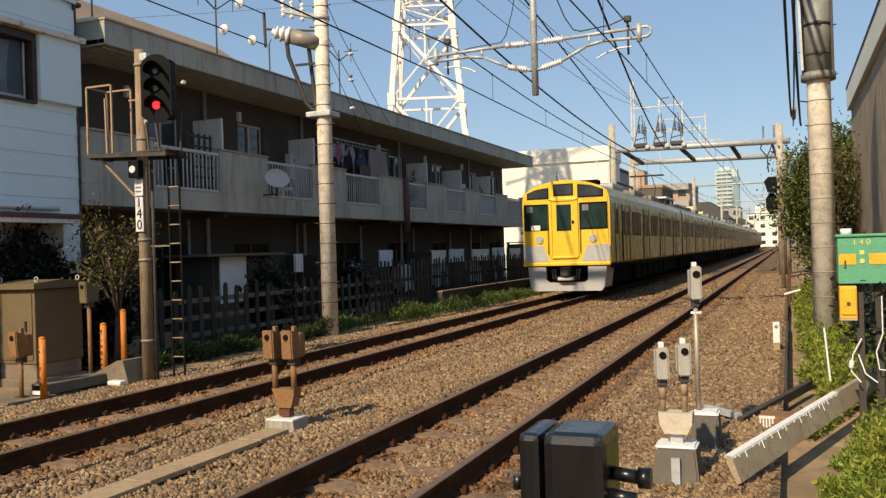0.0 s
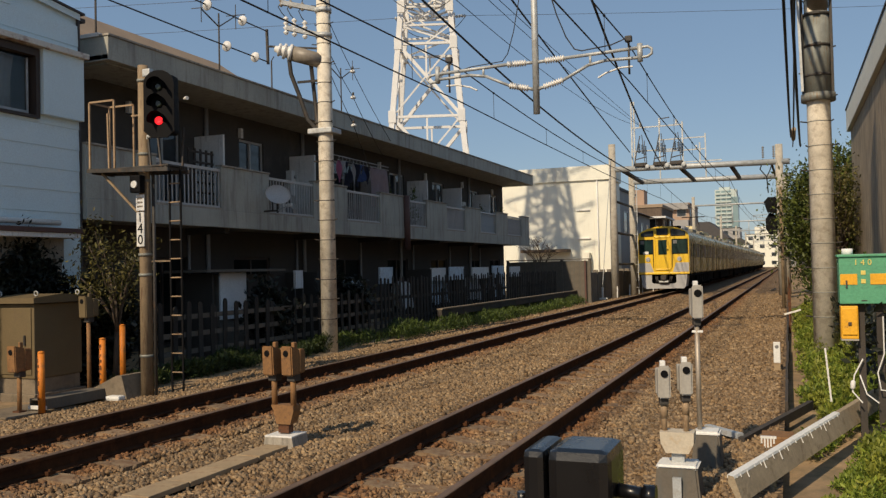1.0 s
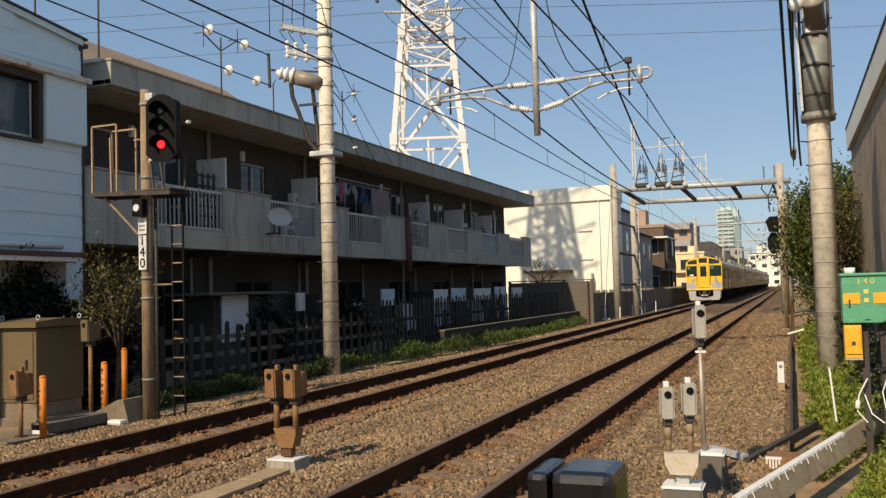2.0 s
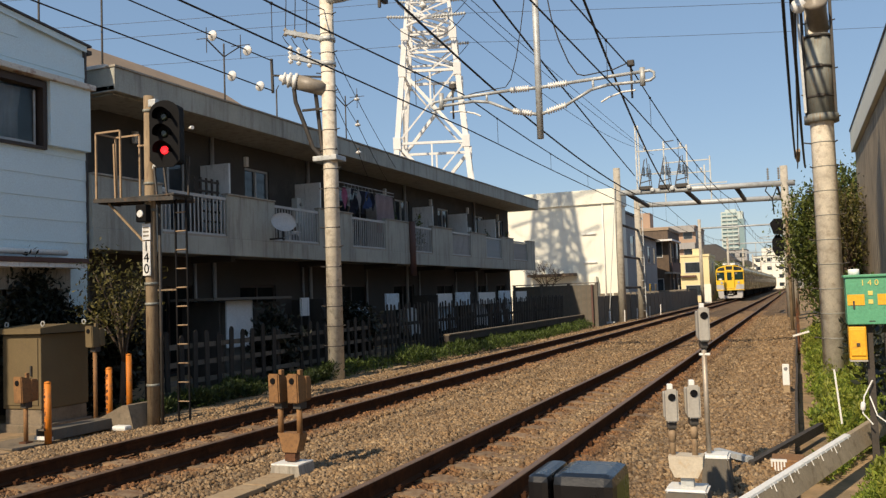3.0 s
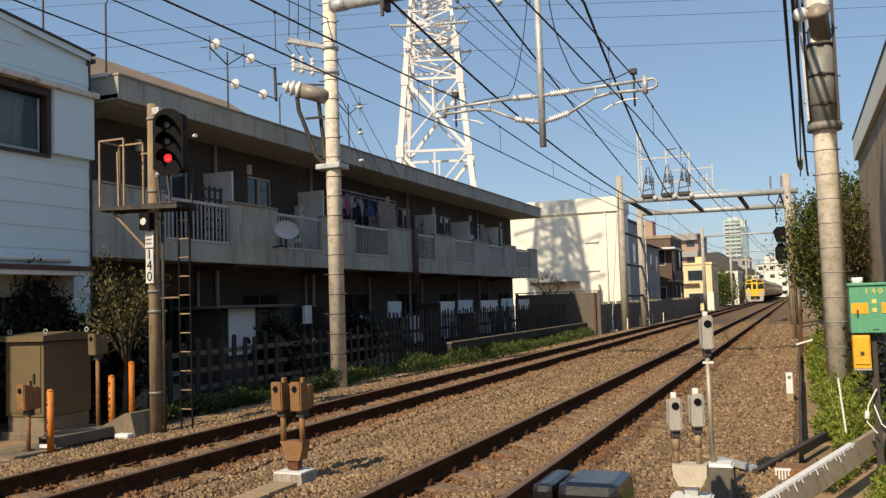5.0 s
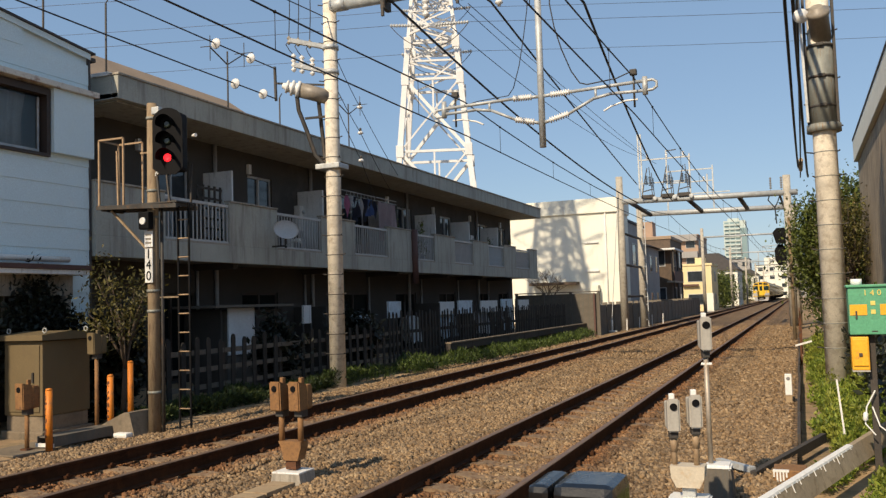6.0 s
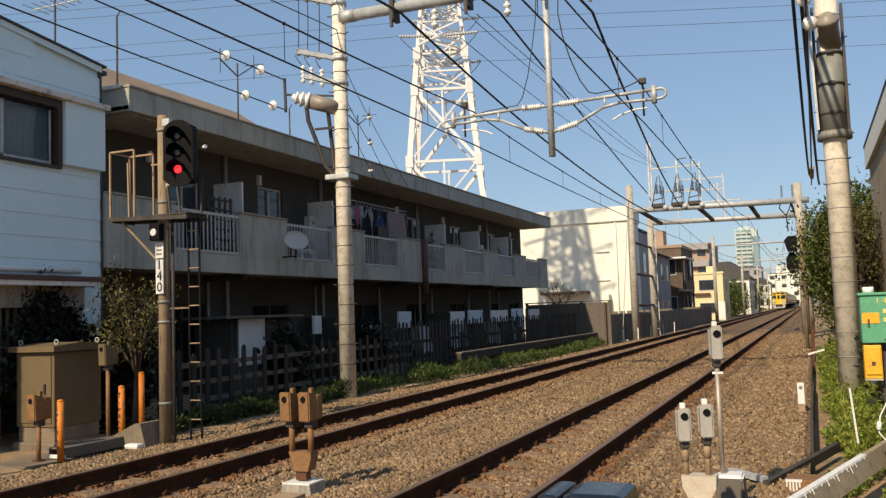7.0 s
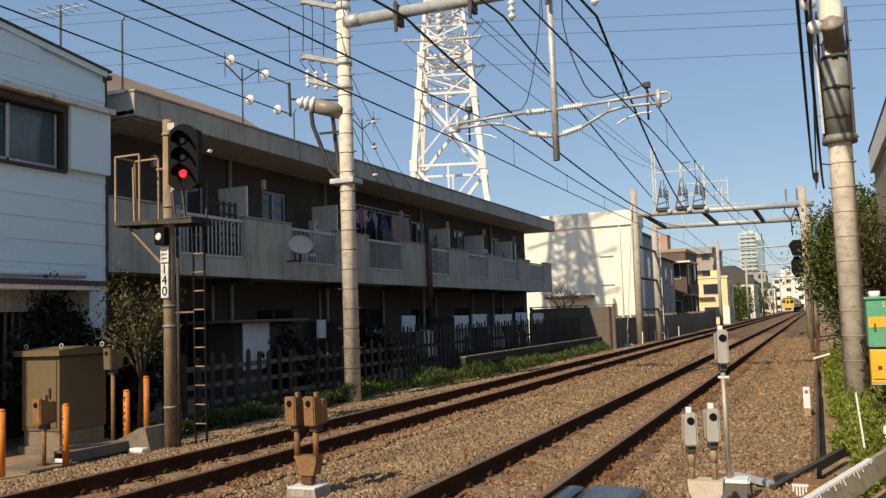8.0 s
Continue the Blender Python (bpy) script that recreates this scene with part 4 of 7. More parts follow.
part("feed_arm", bm, M_STEEL, d)
bm = bmesh.new()
bar(bm, (-0.15, 0, 0.1), (0.24, 0, 0.1), 0.04)
bar(bm, (0.24, 0, 0.05), (0.24, 0, 0.42), 0.04)
part("bracket", bm, M_STEELD, d)


def washing(name, y, z, w, hgt, material, label):
    t = thing(name, (AX - 0.35, y, z), label, "laundry", "laundry on the balcony line")
    bm = bmesh.new()
    n = 8
    rows = [[bm.verts.new((0.05 * math.sin(3 * u + 5 * v + y * 7), (u - 0.5) * w * (1 - 0.12 * math.sin(3.1 * v)), -v * hgt)) for u in [i / n for i in range(n + 1)]] for v in [j / n for j in range(n + 1)]]
    for a, b in zip(rows, rows[1:]):
        for i in range(n):
            bm.faces.new((a[i], a[i + 1], b[i + 1], b[i]))
    bmesh.ops.solidify(bm, geom=bm.faces[:], thickness=0.02)
    part("cloth", bm, material, t, smooth=True)
    bm = bmesh.new()
    bar(bm, (0, -w * 0.4, 0.01), (0, w * 0.4, 0.01), 0.015)
    cyl(bm, (0, 0, 0.01), (0, 0, 0.12), 0.006, seg=6)
    part("hanger", bm, M_STEEL, t)
    return t


ly = AY0 + 9.9
for k, (m, c, w, hh) in enumerate(((M_CLOTHP, "pink shirt", 0.3, 0.75), (M_CLOTHW, "white shirt", 0.25, 0.6), (M_CLOTHD, "black trousers", 0.32, 0.85), (M_CLOTHD, "dark shirt", 0.3, 0.7), (M_CLOTHW, "striped shirt", 0.18, 0.7), (M_CLOTHD, "dark jacket", 0.34, 0.8), (M_CLOTHB, "blue towel", 0.36, 0.6), (M_CLOTHB, "blue shirt", 0.3, 0.55), (M_CLOTHD, "dark towel", 0.28, 0.66))):
    washing("garment", ly + 0.1 + k * 0.22, 4.72, w * 0.72, hh * 0.85, m, c + " hanging on the balcony line to dry")
tagged(tube("laundry_pole", [(AX - 0.35, ly - 0.6, 4.84), (AX - 0.35, ly + 3.4, 4.84)], 0.014, M_STEEL), "steel laundry pole under the balcony ceiling", "pole")

# ground-floor clutter behind the fence
sh = thing("garden_shed", (AX + 0.1, AY0 + 4.3, -0.28), "white-panelled storage shed with a thin flat roof", "shed")
part("panel", B(-0.4, -0.1, 0.8, -0.36, 0.9, 1.85, 0.006), M_DISH, sh)
part("panel", B(-0.36, 0.9, 0, -0.32, 2.0, 1.8, 0.006), M_WOODDK, sh)
part("body", B(-1.2, -0.1, 0, -0.4, 2.0, 1.8), M_CONCD, sh)
part("roof", B(-1.25, -0.9, 1.86, -0.1, 2.2, 1.92, 0.006), M_CONCD, sh)
for k, (y, w, z1, m, lab) in enumerate(((22.8, 1.4, 1.35, M_TARP, "pale blue plastic sheet draped over a rack"), (29.6, 1.6, 1.3, M_TARP, "pale blue plastic sheet draped over boxes"), (33.2, 1.8, 1.25, M_CLOTHW, "white cloth drying on a low line"), (36.6, 1.5, 1.3, M_TARP, "pale blue sheet over garden things"), (26.6, 0.9, 1.25, M_PARTW, "white storage box against the wall"))):
    t = thing("covered_rack", (AX - 0.6, y, -0.28), lab, "covered rack")
    bm = bmesh.new()
    n = 10
    grid = [[bm.verts.new((-0.25 + 0.5 * v + 0.05 * noise.noise((u * 4, v * 4, k)), (u - 0.5) * w, 0.35 + (z1 - 0.2) * (1 - (2 * v - 1) ** 4 * 0.8) + 0.14 * noise.noise((u * 3 + k, v * 3, 1)))) for u in [i / n for i in range(n + 1)]] for v in [j / n for j in range(n + 1)]]
    for a, b in zip(grid, grid[1:]):
        for i in range(n):
            bm.faces.new((a[i], a[i + 1], b[i + 1], b[i]))
    bmesh.ops.solidify(bm, geom=bm.faces[:], thickness=0.02)
    part("sheet", bm, m, t, smooth=True)
    for a in (-0.2, 0.2):
        for b in (-0.4, 0.4):
            part("leg", C((a, b * w, 0), (a, b * w, 0.75), 0.02, seg=6), M_STEELD, t)


for k, (y, w, hh) in enumerate(((19.4, 0.45, 1.75), (24.4, 1.3, 1.8), (28.6, 1.5, 1.75), (30.4, 2.1, 1.78), (32.9, 2.2, 1.75), (35.5, 2.1, 1.8), (38.0, 1.7, 1.75))):
    t = thing("screen_panel", (AX - 0.35, y, -0.28), "pale plastic privacy screen before a ground-floor flat", "screen", "privacy screens before the flats")
    part("panel", B(-0.02, 0, 1.4, 0.02, w * (0.75 if k % 2 else 0.95), hh + 0.12, 0.006), (M_PARTW, M_TARP)[k % 2], t)
    for b in (0.03, w - 0.03):
        part("post", C((0, b, 0), (0, b, hh + 0.1), 0.025, seg=8), M_STEELD, t)


# -- house with pale siding --------------------------------------------------
HX = -11.6


def siding_house():
    g = -0.3
    h = thing("siding_house", (HX, 11.9, 0), "two-storey house with pale blue-grey painted siding boards", "house")
    y0, y1 = -5.6, 0.0

    def top(y):
        return 6.2 - 0.115 * (y - y1) if y > -2.8 else 6.522 + 0.115 * (y + 2.8)
    # siding boards, each lapped over the one below, round the openings
    holes = [(-3.1, -0.95, 4.22, 5.3), (-3.2, -0.55, g, 1.9)]
    z, k = g, 0
    proto = {}
    while z < 6.8:
        spans = [(y0, y1)]
        for a, b, c, d in holes:
            if z + 0.35 > c and z < d:
                spans = [s for p, q in spans for s in ((p, min(q, a)), (max(p, b), q)) if s[1] - s[0] > 0.02]
        for p, q in spans:
            if z > 5.8:
                over = (z + 0.375 - 6.2) / 0.115
                q = min(q, y1 - max(0.0, over))
                p = max(p, y0 + max(0.0, over))
                if q - p < 0.3:
                    continue
            bm = prism(bmesh.new(), [(-0.05, z), (0.0, z), (-0.012, z + 0.375), (-0.05, z + 0.375)], "y", p, q)
            part("siding_board", bm, M_HOUSE, h)
        z += 0.37
        k += 1
    part("siding_board", prism(bmesh.new(), [(-0.05, 5.37), (-0.001, 5.37), (-0.012, 5.62), (-0.05, 5.62)], "y", -3.1, -0.95), M_HOUSE, h)
    part("siding_board", prism(bmesh.new(), [(-0.05, 4.14), (-0.001, 4.14), (-0.004, 4.2), (-0.05, 4.2)], "y", -3.1, -0.95), M_HOUSE, h)
    part("wall", prism(bmesh.new(), [(y0, g), (y0, 6.2), (-2.8, 6.52), (y1, 6.2), (y1, g)], "x", -7.0, -6.9), M_HOUSE, h)
    part("wall", B(-6.9, y1 - 0.12, g, -0.05, y1 - 0.005, 6.2), M_HOUSE, h)
    part("wall", B(-6.9, y0, g, -0.05, y0 + 0.1, 6.2), M_HOUSE, h)
    part("gable_filler", prism(bmesh.new(), [(y0 + 0.1, 6.15), (-2.8, 6.47), (y1 - 0.1, 6.15), (y1 - 0.1, 5.9), (y0 + 0.1, 5.9)], "x", -0.09, -0.052), M_HOUSE, h)
    bm = bmesh.new()
    for s in (-1, 1):
        a, b = (y1 + 0.12, -2.8) if s > 0 else (y0 - 0.12, -2.8)
        za = 6.2 - 0.115 * 0.12
        prism(bm, [(a, za + 0.02), (a, za + 0.055), (b, 6.522 + 0.055), (b, 6.522 + 0.02)], "x", -7.2, 0.05)
    part("roof", bm, M_ROOFDK, h, "dark sheet-metal gable roof")
    part("barge_board", prism(bmesh.new(), [(y1 + 0.03, 6.1), (y1 + 0.03, 6.21), (-2.8, 6.535), (-2.8, 6.44)], "x", 0.002, 0.02), M_HOUSE, h)
    part("gutter_end", box(bmesh.new(), -0.25, y1 + 0.03, 6.07, 0.04, y1 + 0.14, 6.15, 0.02), M_ROOFDK, h)
    part("corner_board", B(-0.06, y1 - 0.005, g, 0.012, y1 + 0.03, 6.12), M_ROOFDK, h)
    # canopy with rusted gutter over the upper window, shutter box
    part("gutter", B(-0.02, -4.2, 5.38, 0.2, 0.06, 5.48, 0.012), M_RUSTTRIM, h, "rust-streaked white metal gutter")
    part("shutter_box", B(0.0, -0.9, 4.28, 0.12, 0.0, 5.38, 0.008), M_HOUSE, h)
    bm = bmesh.new()
    for p, q, c, d in ((-3.1, -3.0, 4.2, 5.3), (-1.0, -0.92, 4.2, 5.36), (-3.0, -1.0, 5.24, 5.36), (-3.0, -1.0, 4.2, 4.25)):
        box(bm, -0.12, p, c, 0.06, q, d)
    w = part("window", bm, M_BROWND, h)
    bm = bmesh.new()
    for p, q in ((-3.0, -2.96), (-2.05, -1.99), (-1.09, -1.05)):
        box(bm, -0.1, p, 4.28, -0.06, q, 5.2)
    box(bm, -0.1, -2.96, 4.28, -0.06, -1.09, 4.32)
    part("sash", bm, M_STEEL, w)
    for q in (part("pane", B(-0.095, -2.96, 4.32, -0.088, -2.05, 5.2), M_CLEAR, w), part("pane", B(-0.08, -1.99, 4.32, -0.073, -1.09, 5.2), M_CLEAR, w)):
        q.visible_shadow = False
    for a, b in ((-2.94, -2.3), (-1.95, -1.25)):
        bm = bmesh.new()
        n = 14
        rows = [[bm.verts.new((-0.2 + 0.035 * math.sin(i * 1.9), a + (b - a) * i / n * (1.0 if z > 5 else 0.9), z)) for i in range(n + 1)] for z in (4.3, 4.8, 5.22)]
        for u, v in zip(rows, rows[1:]):
            for i in range(n):
                bm.faces.new((u[i], u[i + 1], v[i + 1], v[i]))
        bmesh.ops.solidify(bm, geom=bm.faces[:], thickness=0.006)
        part("curtain", bm, M_CLOTHW, w, "pale drawn curtain", smooth=True)
    part("window_back", B(-0.9, -3.2, 4.1, -0.85, -0.9, 5.4), M_BROWND, w)
    # awning and lattice below
    a = part("awning", B(0.0, -3.4, 2.28, 0.45, -0.35, 2.36, 0.01), M_PIPEBR, h, "dark red-brown metal awning")
    part("awning_edge", B(0.0, -3.4, 2.2, 0.42, -0.42, 2.28, 0.01), M_PARTW, a)
    part("pipe", C((0.12, -2.6, 2.47), (0.12, -0.6, 2.47), 0.05), M_WHITEP, h)
    part("frame", B(-0.1, -3.3, 1.86, 0.06, -0.45, 2.2), M_CONC, h)
    for y in (-3.2, -0.55):
        part("post", B(-0.1, y - 0.06, g, 0.06, y + 0.06, 1.86), M_CONC, h)
    for i in range(18):
        y = -3.05 + i * 0.14
        part("lattice_bar", B(-0.06, y - 0.018, 0.5, -0.02, y + 0.018, 1.86), M_CONCD, h)
    part("inner_wall", B(-0.9, -3.4, g, -0.85, -0.4, 2.3), M_BROWND, h)
    tubes = [(0.05, -2.75, 2.45), (0.05, -2.75, 3.0), (0.05, -2.95, 3.05)]
    t = tube("flue_pipe", tubes, 0.025, M_STEELD, h)
    return h


siding_house()
# -- signal mast and trackside equipment, left -------------------------------
def signal_mast():
    x, y = -8.9, 10.4
    s = thing("signal_mast", (x, y, 0), "brown railway signal mast with a black three-lamp head and platform", "railway signal")
    pole = part("pole", cyl(bmesh.new(), (0, 0, -0.3), (0, 0, 4.68), 0.095, 0.075, 20), M_MASTBR, s, "brown weathered steel pole")
    for z in (0.35, 1.55, 1.85, 2.95, 3.35, 4.45):
        part("band", C((0, 0, z - 0.02), (0, 0, z + 0.02), 0.102 if z < 2 else 0.09, seg=16), M_JACKET, pole)
    # head
    o = [(-0.23, -0.42), (-0.12, -0.52), (0.12, -0.52), (0.23, -0.42)] + [(0.23 * math.cos(math.pi * k / 10), 0.28 + 0.2 * math.sin(math.pi * k / 10)) for k in range(11)]
    hd = part("signal_head", prism(bmesh.new(), [(a + 0.36, b + 4.08) for a, b in o], "y", -0.1, -0.07), M_BLACK, s, "black backboard with rounded top")
    part("lamp_case", B(0.2, -0.07, 3.62, 0.56, 0.2, 4.5, 0.05), M_BLACK, hd)
    for z, m in ((4.31, M_LENSDK), (4.06, M_LENSDK), (3.81, M_RED)):
        part("lamp_lens", lathe(bmesh.new(), (0.36, -0.1, z), (0, -1, 0), [(0, 0.062), (0.015, 0.058), (0.028, 0.035)], 20), m, hd, "lit red lamp" if m is M_RED else "")
        bm = bmesh.new()
        n = 20
        rows = [[bm.verts.new((0.36 + r * math.cos(a), yy, z + r * math.sin(a))) for a in [math.radians(-20 + 220 * k / n) for k in range(n + 1)]] for r, yy in ((0.112, -0.1), (0.122, -0.26))]
        for k in range(n):
            bm.faces.new((rows[0][k], rows[0][k + 1], rows[1][k + 1], rows[1][k]))
        bmesh.ops.solidify(bm, geom=bm.faces[:], thickness=0.006)
        part("hood", bm, M_BLACK, hd)
    hd.matrix_basis = Matrix.Translation((0.36, -0.08, 0)) @ pose(0, 0, 0, 0, 0, 17) @ Matrix.Translation((-0.36, 0.08, 0))
    bm = bmesh.new()
    bar(bm, (0, 0, 4.5), (0.3, -0.02, 4.55), 0.05)
    box(bm, 0.08, -0.12, 4.48, 0.22, -0.02, 4.6, 0.02)
    part("bracket", bm, M_STEEL, s, "galvanised head bracket")
    part("bracket", bar(bmesh.new(), (0, 0, 3.55), (0.3, -0.02, 3.72), 0.05), M_STEEL, s)
    part("spot_lamp", lathe(bmesh.new(), (0.66, 0.1, 4.14), (0.9, -0.3, 0), [(0, 0.012), (0.05, 0.028), (0.09, 0.028)], 12), M_WHITEP, s)
    # platform with railing
    p = part("platform", B(-0.9, -0.14, 3.135, 0.55, 0.3, 3.16, 0.004), M_STEELD, s, "dark steel platform plate")
    for yy in (-0.165, 0.325):
        part("side_beam", bar(bmesh.new(), (-0.92, yy, 3.14), (0.58, yy, 3.08), 0.05, 0.06), M_STEELD, p)
    for xx in (-0.85, -0.42, 0.5):
        part("joist", bar(bmesh.new(), (xx, -0.14, 3.11), (xx, 0.3, 3.11), 0.04), M_STEELD, p)
    for a, b in (((-0.9, -0.14, 3.15), (-0.9, -0.14, 4.18)), ((-0.43, -0.14, 3.15), (-0.43, -0.14, 4.18)), ((-0.9, -0.14, 4.18), (-0.43, -0.14, 4.18)), ((-0.9, 0.28, 3.15), (-0.9, 0.28, 4.18)), ((-0.9, 0.28, 4.18), (-0.43, 0.28, 4.18)), ((-0.9, -0.14, 4.18), (-0.9, 0.28, 4.18)), ((-0.43, 0.28, 3.15), (-0.43, 0.28, 4.18)), ((-0.66, 0.0, 3.15), (-0.68, 0.0, 4.02)), ((-0.2, 0.2, 3.15), (-0.21, 0.2, 4.0)), ((-0.43, 0.24, 4.0), (0.0, 0.2, 3.98)), ((0.42, -0.12, 3.1), (0.32, -0.08, 3.65)), ((0.5, 0.25, 3.1), (0.53, 0.25, 3.75)), ((0.22, -0.1, 3.1), (0.1, -0.02, 3.6))):
        part("railing_bar", bar(bmesh.new(), a, b, 0.026), M_TANPIPE if a[0] < 0 else M_STEELD, p)
    part("strut", bar(bmesh.new(), (-0.75, -0.05, 3.1), (-0.05, -0.05, 2.45), 0.03), M_MASTBR, s)
    # small lamp, plates
    l = part("repeater_lamp", B(-0.09, -0.22, 2.76, 0.1, -0.1, 3.02, 0.02), M_BLACK, s, "small black lamp box")
    part("lens", lathe(bmesh.new(), (0.0, -0.22, 2.88), (0, -1, 0), [(0, 0.06), (0.02, 0.05)], 16), M_LAMPW, l)
    part("plate", B(-0.065, -0.115, 2.5, 0.085, -0.1, 2.74, 0.004), M_PARTW, s, "faded white plate")
    pl = part("number_plate", B(-0.06, -0.115, 1.97, 0.08, -0.1, 2.48, 0.004), M_WHITEP, s, "white plate with black number 140")
    for i, ch in enumerate("140"):
        letters("digit", ch, 0.2, M_BLACK, pose(0.01, -0.118, 2.395 - 0.165 * i, 90, 0, 0), pl)
    for k in range(3):
        part("faded_bar", B(-0.045, -0.118, 2.55 + 0.06 * k, 0.06, -0.115, 2.575 + 0.06 * k), M_STUB, s)
    # ladder
    ld = bmesh.new()
    for xx in (0.36, 0.56):
        bar(ld, (xx, 0.12, -0.28), (xx, 0.12, 3.15), 0.028, 0.018)
    la = part("ladder", ld, M_BLACK, s, "dark steel ladder")
    for k in range(11):
        part("rung", C((0.36, 0.12, 0.1 + 0.28 * k), (0.56, 0.12, 0.1 + 0.28 * k), 0.011, seg=6), M_TANPIPE, la)
    for z in (1.75,):
        part("stay", bar(bmesh.new(), (0.05, 0.02, z), (0.36, 0.12, z), 0.025), M_MASTBR, la)
    part("conduit", C((0.12, 0.05, -0.28), (0.12, 0.05, 3.1), 0.025, seg=8), M_STEELD, s)
    return s


signal_mast()


def sensor_head(parent, x, y, z, material, turn=0, h=0.3, wd=0.07):
    """A box-shaped beam sensor with sloped back, black eye and a lug on top."""
    k = h / 0.3
    bm = prism(bmesh.new(), [(-0.10 * k, 0.0), (0.12 * k, 0.02), (0.12 * k, 0.24 * k), (-0.11 * k, 0.3 * k)], "x", -wd * k, wd * k)
    bmesh.ops.bevel(bm, geom=bm.edges[:], offset=0.012, segments=2, affect="EDGES")
    b = part("sensor_head", bm, material, parent)
    b.matrix_basis = pose(x, y, z, 0, 0, turn)
    part("eye", lathe(bmesh.new(), (0, -0.104 * k, 0.225 * k), (0, -1, -0.03), [(0, 0.034 * k), (0.012, 0.03 * k), (0.006, 0.02 * k)], 16), M_BLACK, b)
    part("lug", box(bmesh.new(), -0.02, 0.0, 0.27 * k, 0.02, 0.05, 0.33 * k, 0.008), M_WHITEP if material is M_GREYBOX else material, b)
    part("mount", box(bmesh.new(), -0.7 * wd * k, -0.04, -0.06 * k, 0.7 * wd * k, 0.06, 0.02, 0.008), M_STEELD, b)
    part("back_cover", box(bmesh.new(), -wd * k * 1.12, 0.02, 0.03 * k, wd * k * 1.12, 0.09 * k, 0.262 * k, 0.01), material, b)
    return b


# twin rusty sensors between the tracks
tw = thing("twin_sensor", (-4.78, 7.6, -0.16), "pair of rusty brown beam sensors on a white-edged concrete plinth", "sensor")
bm = bmesh.new()
prism(bm, [(-0.18, -0.08), (0.18, -0.08), (0.155, 0.055), (-0.155, 0.055)], "y", -0.13, 0.16)
pl = part("plinth", bm, M_CONC, tw)
part("white_edge", B(-0.158, -0.133, 0.05, 0.158, 0.163, 0.068, 0.006), M_WHITEP, pl)
part("bracket", prism(bmesh.new(), [(-0.13, 0.36), (0.13, 0.36), (0.13, 0.3), (0.09, 0.17), (-0.07, 0.17), (-0.1, 0.3)], "y", -0.05, 0.09), M_BROWNBOX, tw)
part("foot", B(-0.06, -0.03, 0.08, 0.06, 0.06, 0.18), M_RUST, tw)
for s in (-0.115, 0.105):
    part("pipe", C((s, 0, 0.34), (s, 0, 0.66), 0.03), M_BROWNBOX, tw)
    sensor_head(tw, s, 0, 0.66, M_BROWNBOX, -8)

# single sensors on pipes
for x, y, z, h, lab in ((-9.68, 8.8, 0.28, 0.36, "rusty brown beam sensor on a thin pipe"), (-9.72, 10.1, 0.93, 0.33, "tan beam sensor on a tall thin pipe")):
    t = thing("beam_sensor", (x, y, -0.27), lab, "sensor")
    part("pipe", C((0, 0, 0), (0, 0, z + 0.22), 0.03), M_BROWNBOX, t)
    sensor_head(t, 0, 0, z + 0.27, M_CABINET if z > 0.6 else M_BROWNBOX, -5, h)
    part("base", B(-0.06, -0.06, 0, 0.06, 0.06, 0.03), M_RUST, t)

# orange marker posts
for x, y, h, worn in ((-9.52, 8.0, 0.82, 0), (-9.36, 8.87, 0.8, 1), (-9.45, 10.09, 0.88, 1), (-9.85, 10.95, 1.02, 0)):
    t = thing("marker_post", (x, y, -0.27), "rust-worn orange marker post" if worn else "orange painted marker post", "post", "orange posts by the track")
    bm = cyl(bmesh.new(), (0, 0, 0), (0, 0, h), 0.045, seg=16)
    part("tube", bm, M_ORANGE, t)
    part("cap", lathe(bmesh.new(), (0, 0, h), (0, 0, 1), [(0, 0.047), (0.02, 0.04), (0.03, 0.01)], 16), M_ORANGE, t)
    if worn:
        flakes = random.Random(int(y * 100))
        for k in range(26):
            z, a = flakes.uniform(0.15, h - 0.06), math.radians(flakes.uniform(215, 285))
            w, d = flakes.uniform(0.012, 0.03), flakes.uniform(0.015, 0.05)
            part("rust_flake", box(bmesh.new(), 0.043 * math.cos(a) - w / 2, 0.043 * math.sin(a) - 0.006, z, 0.043 * math.cos(a) + w / 2, 0.043 * math.sin(a) + 0.006, z + d, 0.003), M_RUST, t)

# relay cabinet
cb = thing("relay_cabinet", (-10.68, 10.1, -0.3), "olive-brown steel relay cabinet on a concrete base", "cabinet")
part("base", B(-0.36, -0.44, 0, 0.36, 0.44, 0.36, 0.02), M_BEAM, cb)
part("plinth", B(-0.42, -0.5, 0, 0.42, 0.5, 0.14, 0.02), M_BEAM, cb)
part("body", B(-0.38, -0.46, 0.36, 0.38, 0.46, 1.46, 0.015), M_CABINET, cb)
part("door", B(-0.33, -0.475, 0.42, 0.33, -0.462, 1.4, 0.006), M_CABINET, cb)
part("door_handle", B(0.2, -0.5, 0.85, 0.23, -0.475, 1.0, 0.006), M_STEELD, cb)
rf = part("roof", prism(bmesh.new(), [(-0.54, 1.47), (0.54, 1.47), (0.54, 1.55), (0.0, 1.6), (-0.54, 1.55)], "x", -0.46, 0.46), M_CABINET, cb)
for x, y in ((-0.36, -0.4), (0.36, -0.4), (0.36, 0.4)):
    bm = bmesh.new()
    for k in range(12):
        a, b = 2 * math.pi * k / 12, 2 * math.pi * (k + 1) / 12
        cyl(bm, (x + 0.035 * math.cos(a), y, 1.61 + 0.035 * math.sin(a)), (x + 0.035 * math.cos(b), y, 1.61 + 0.035 * math.sin(b)), 0.01, seg=6)
    part("lifting_eye", bm, M_STEEL, rf)

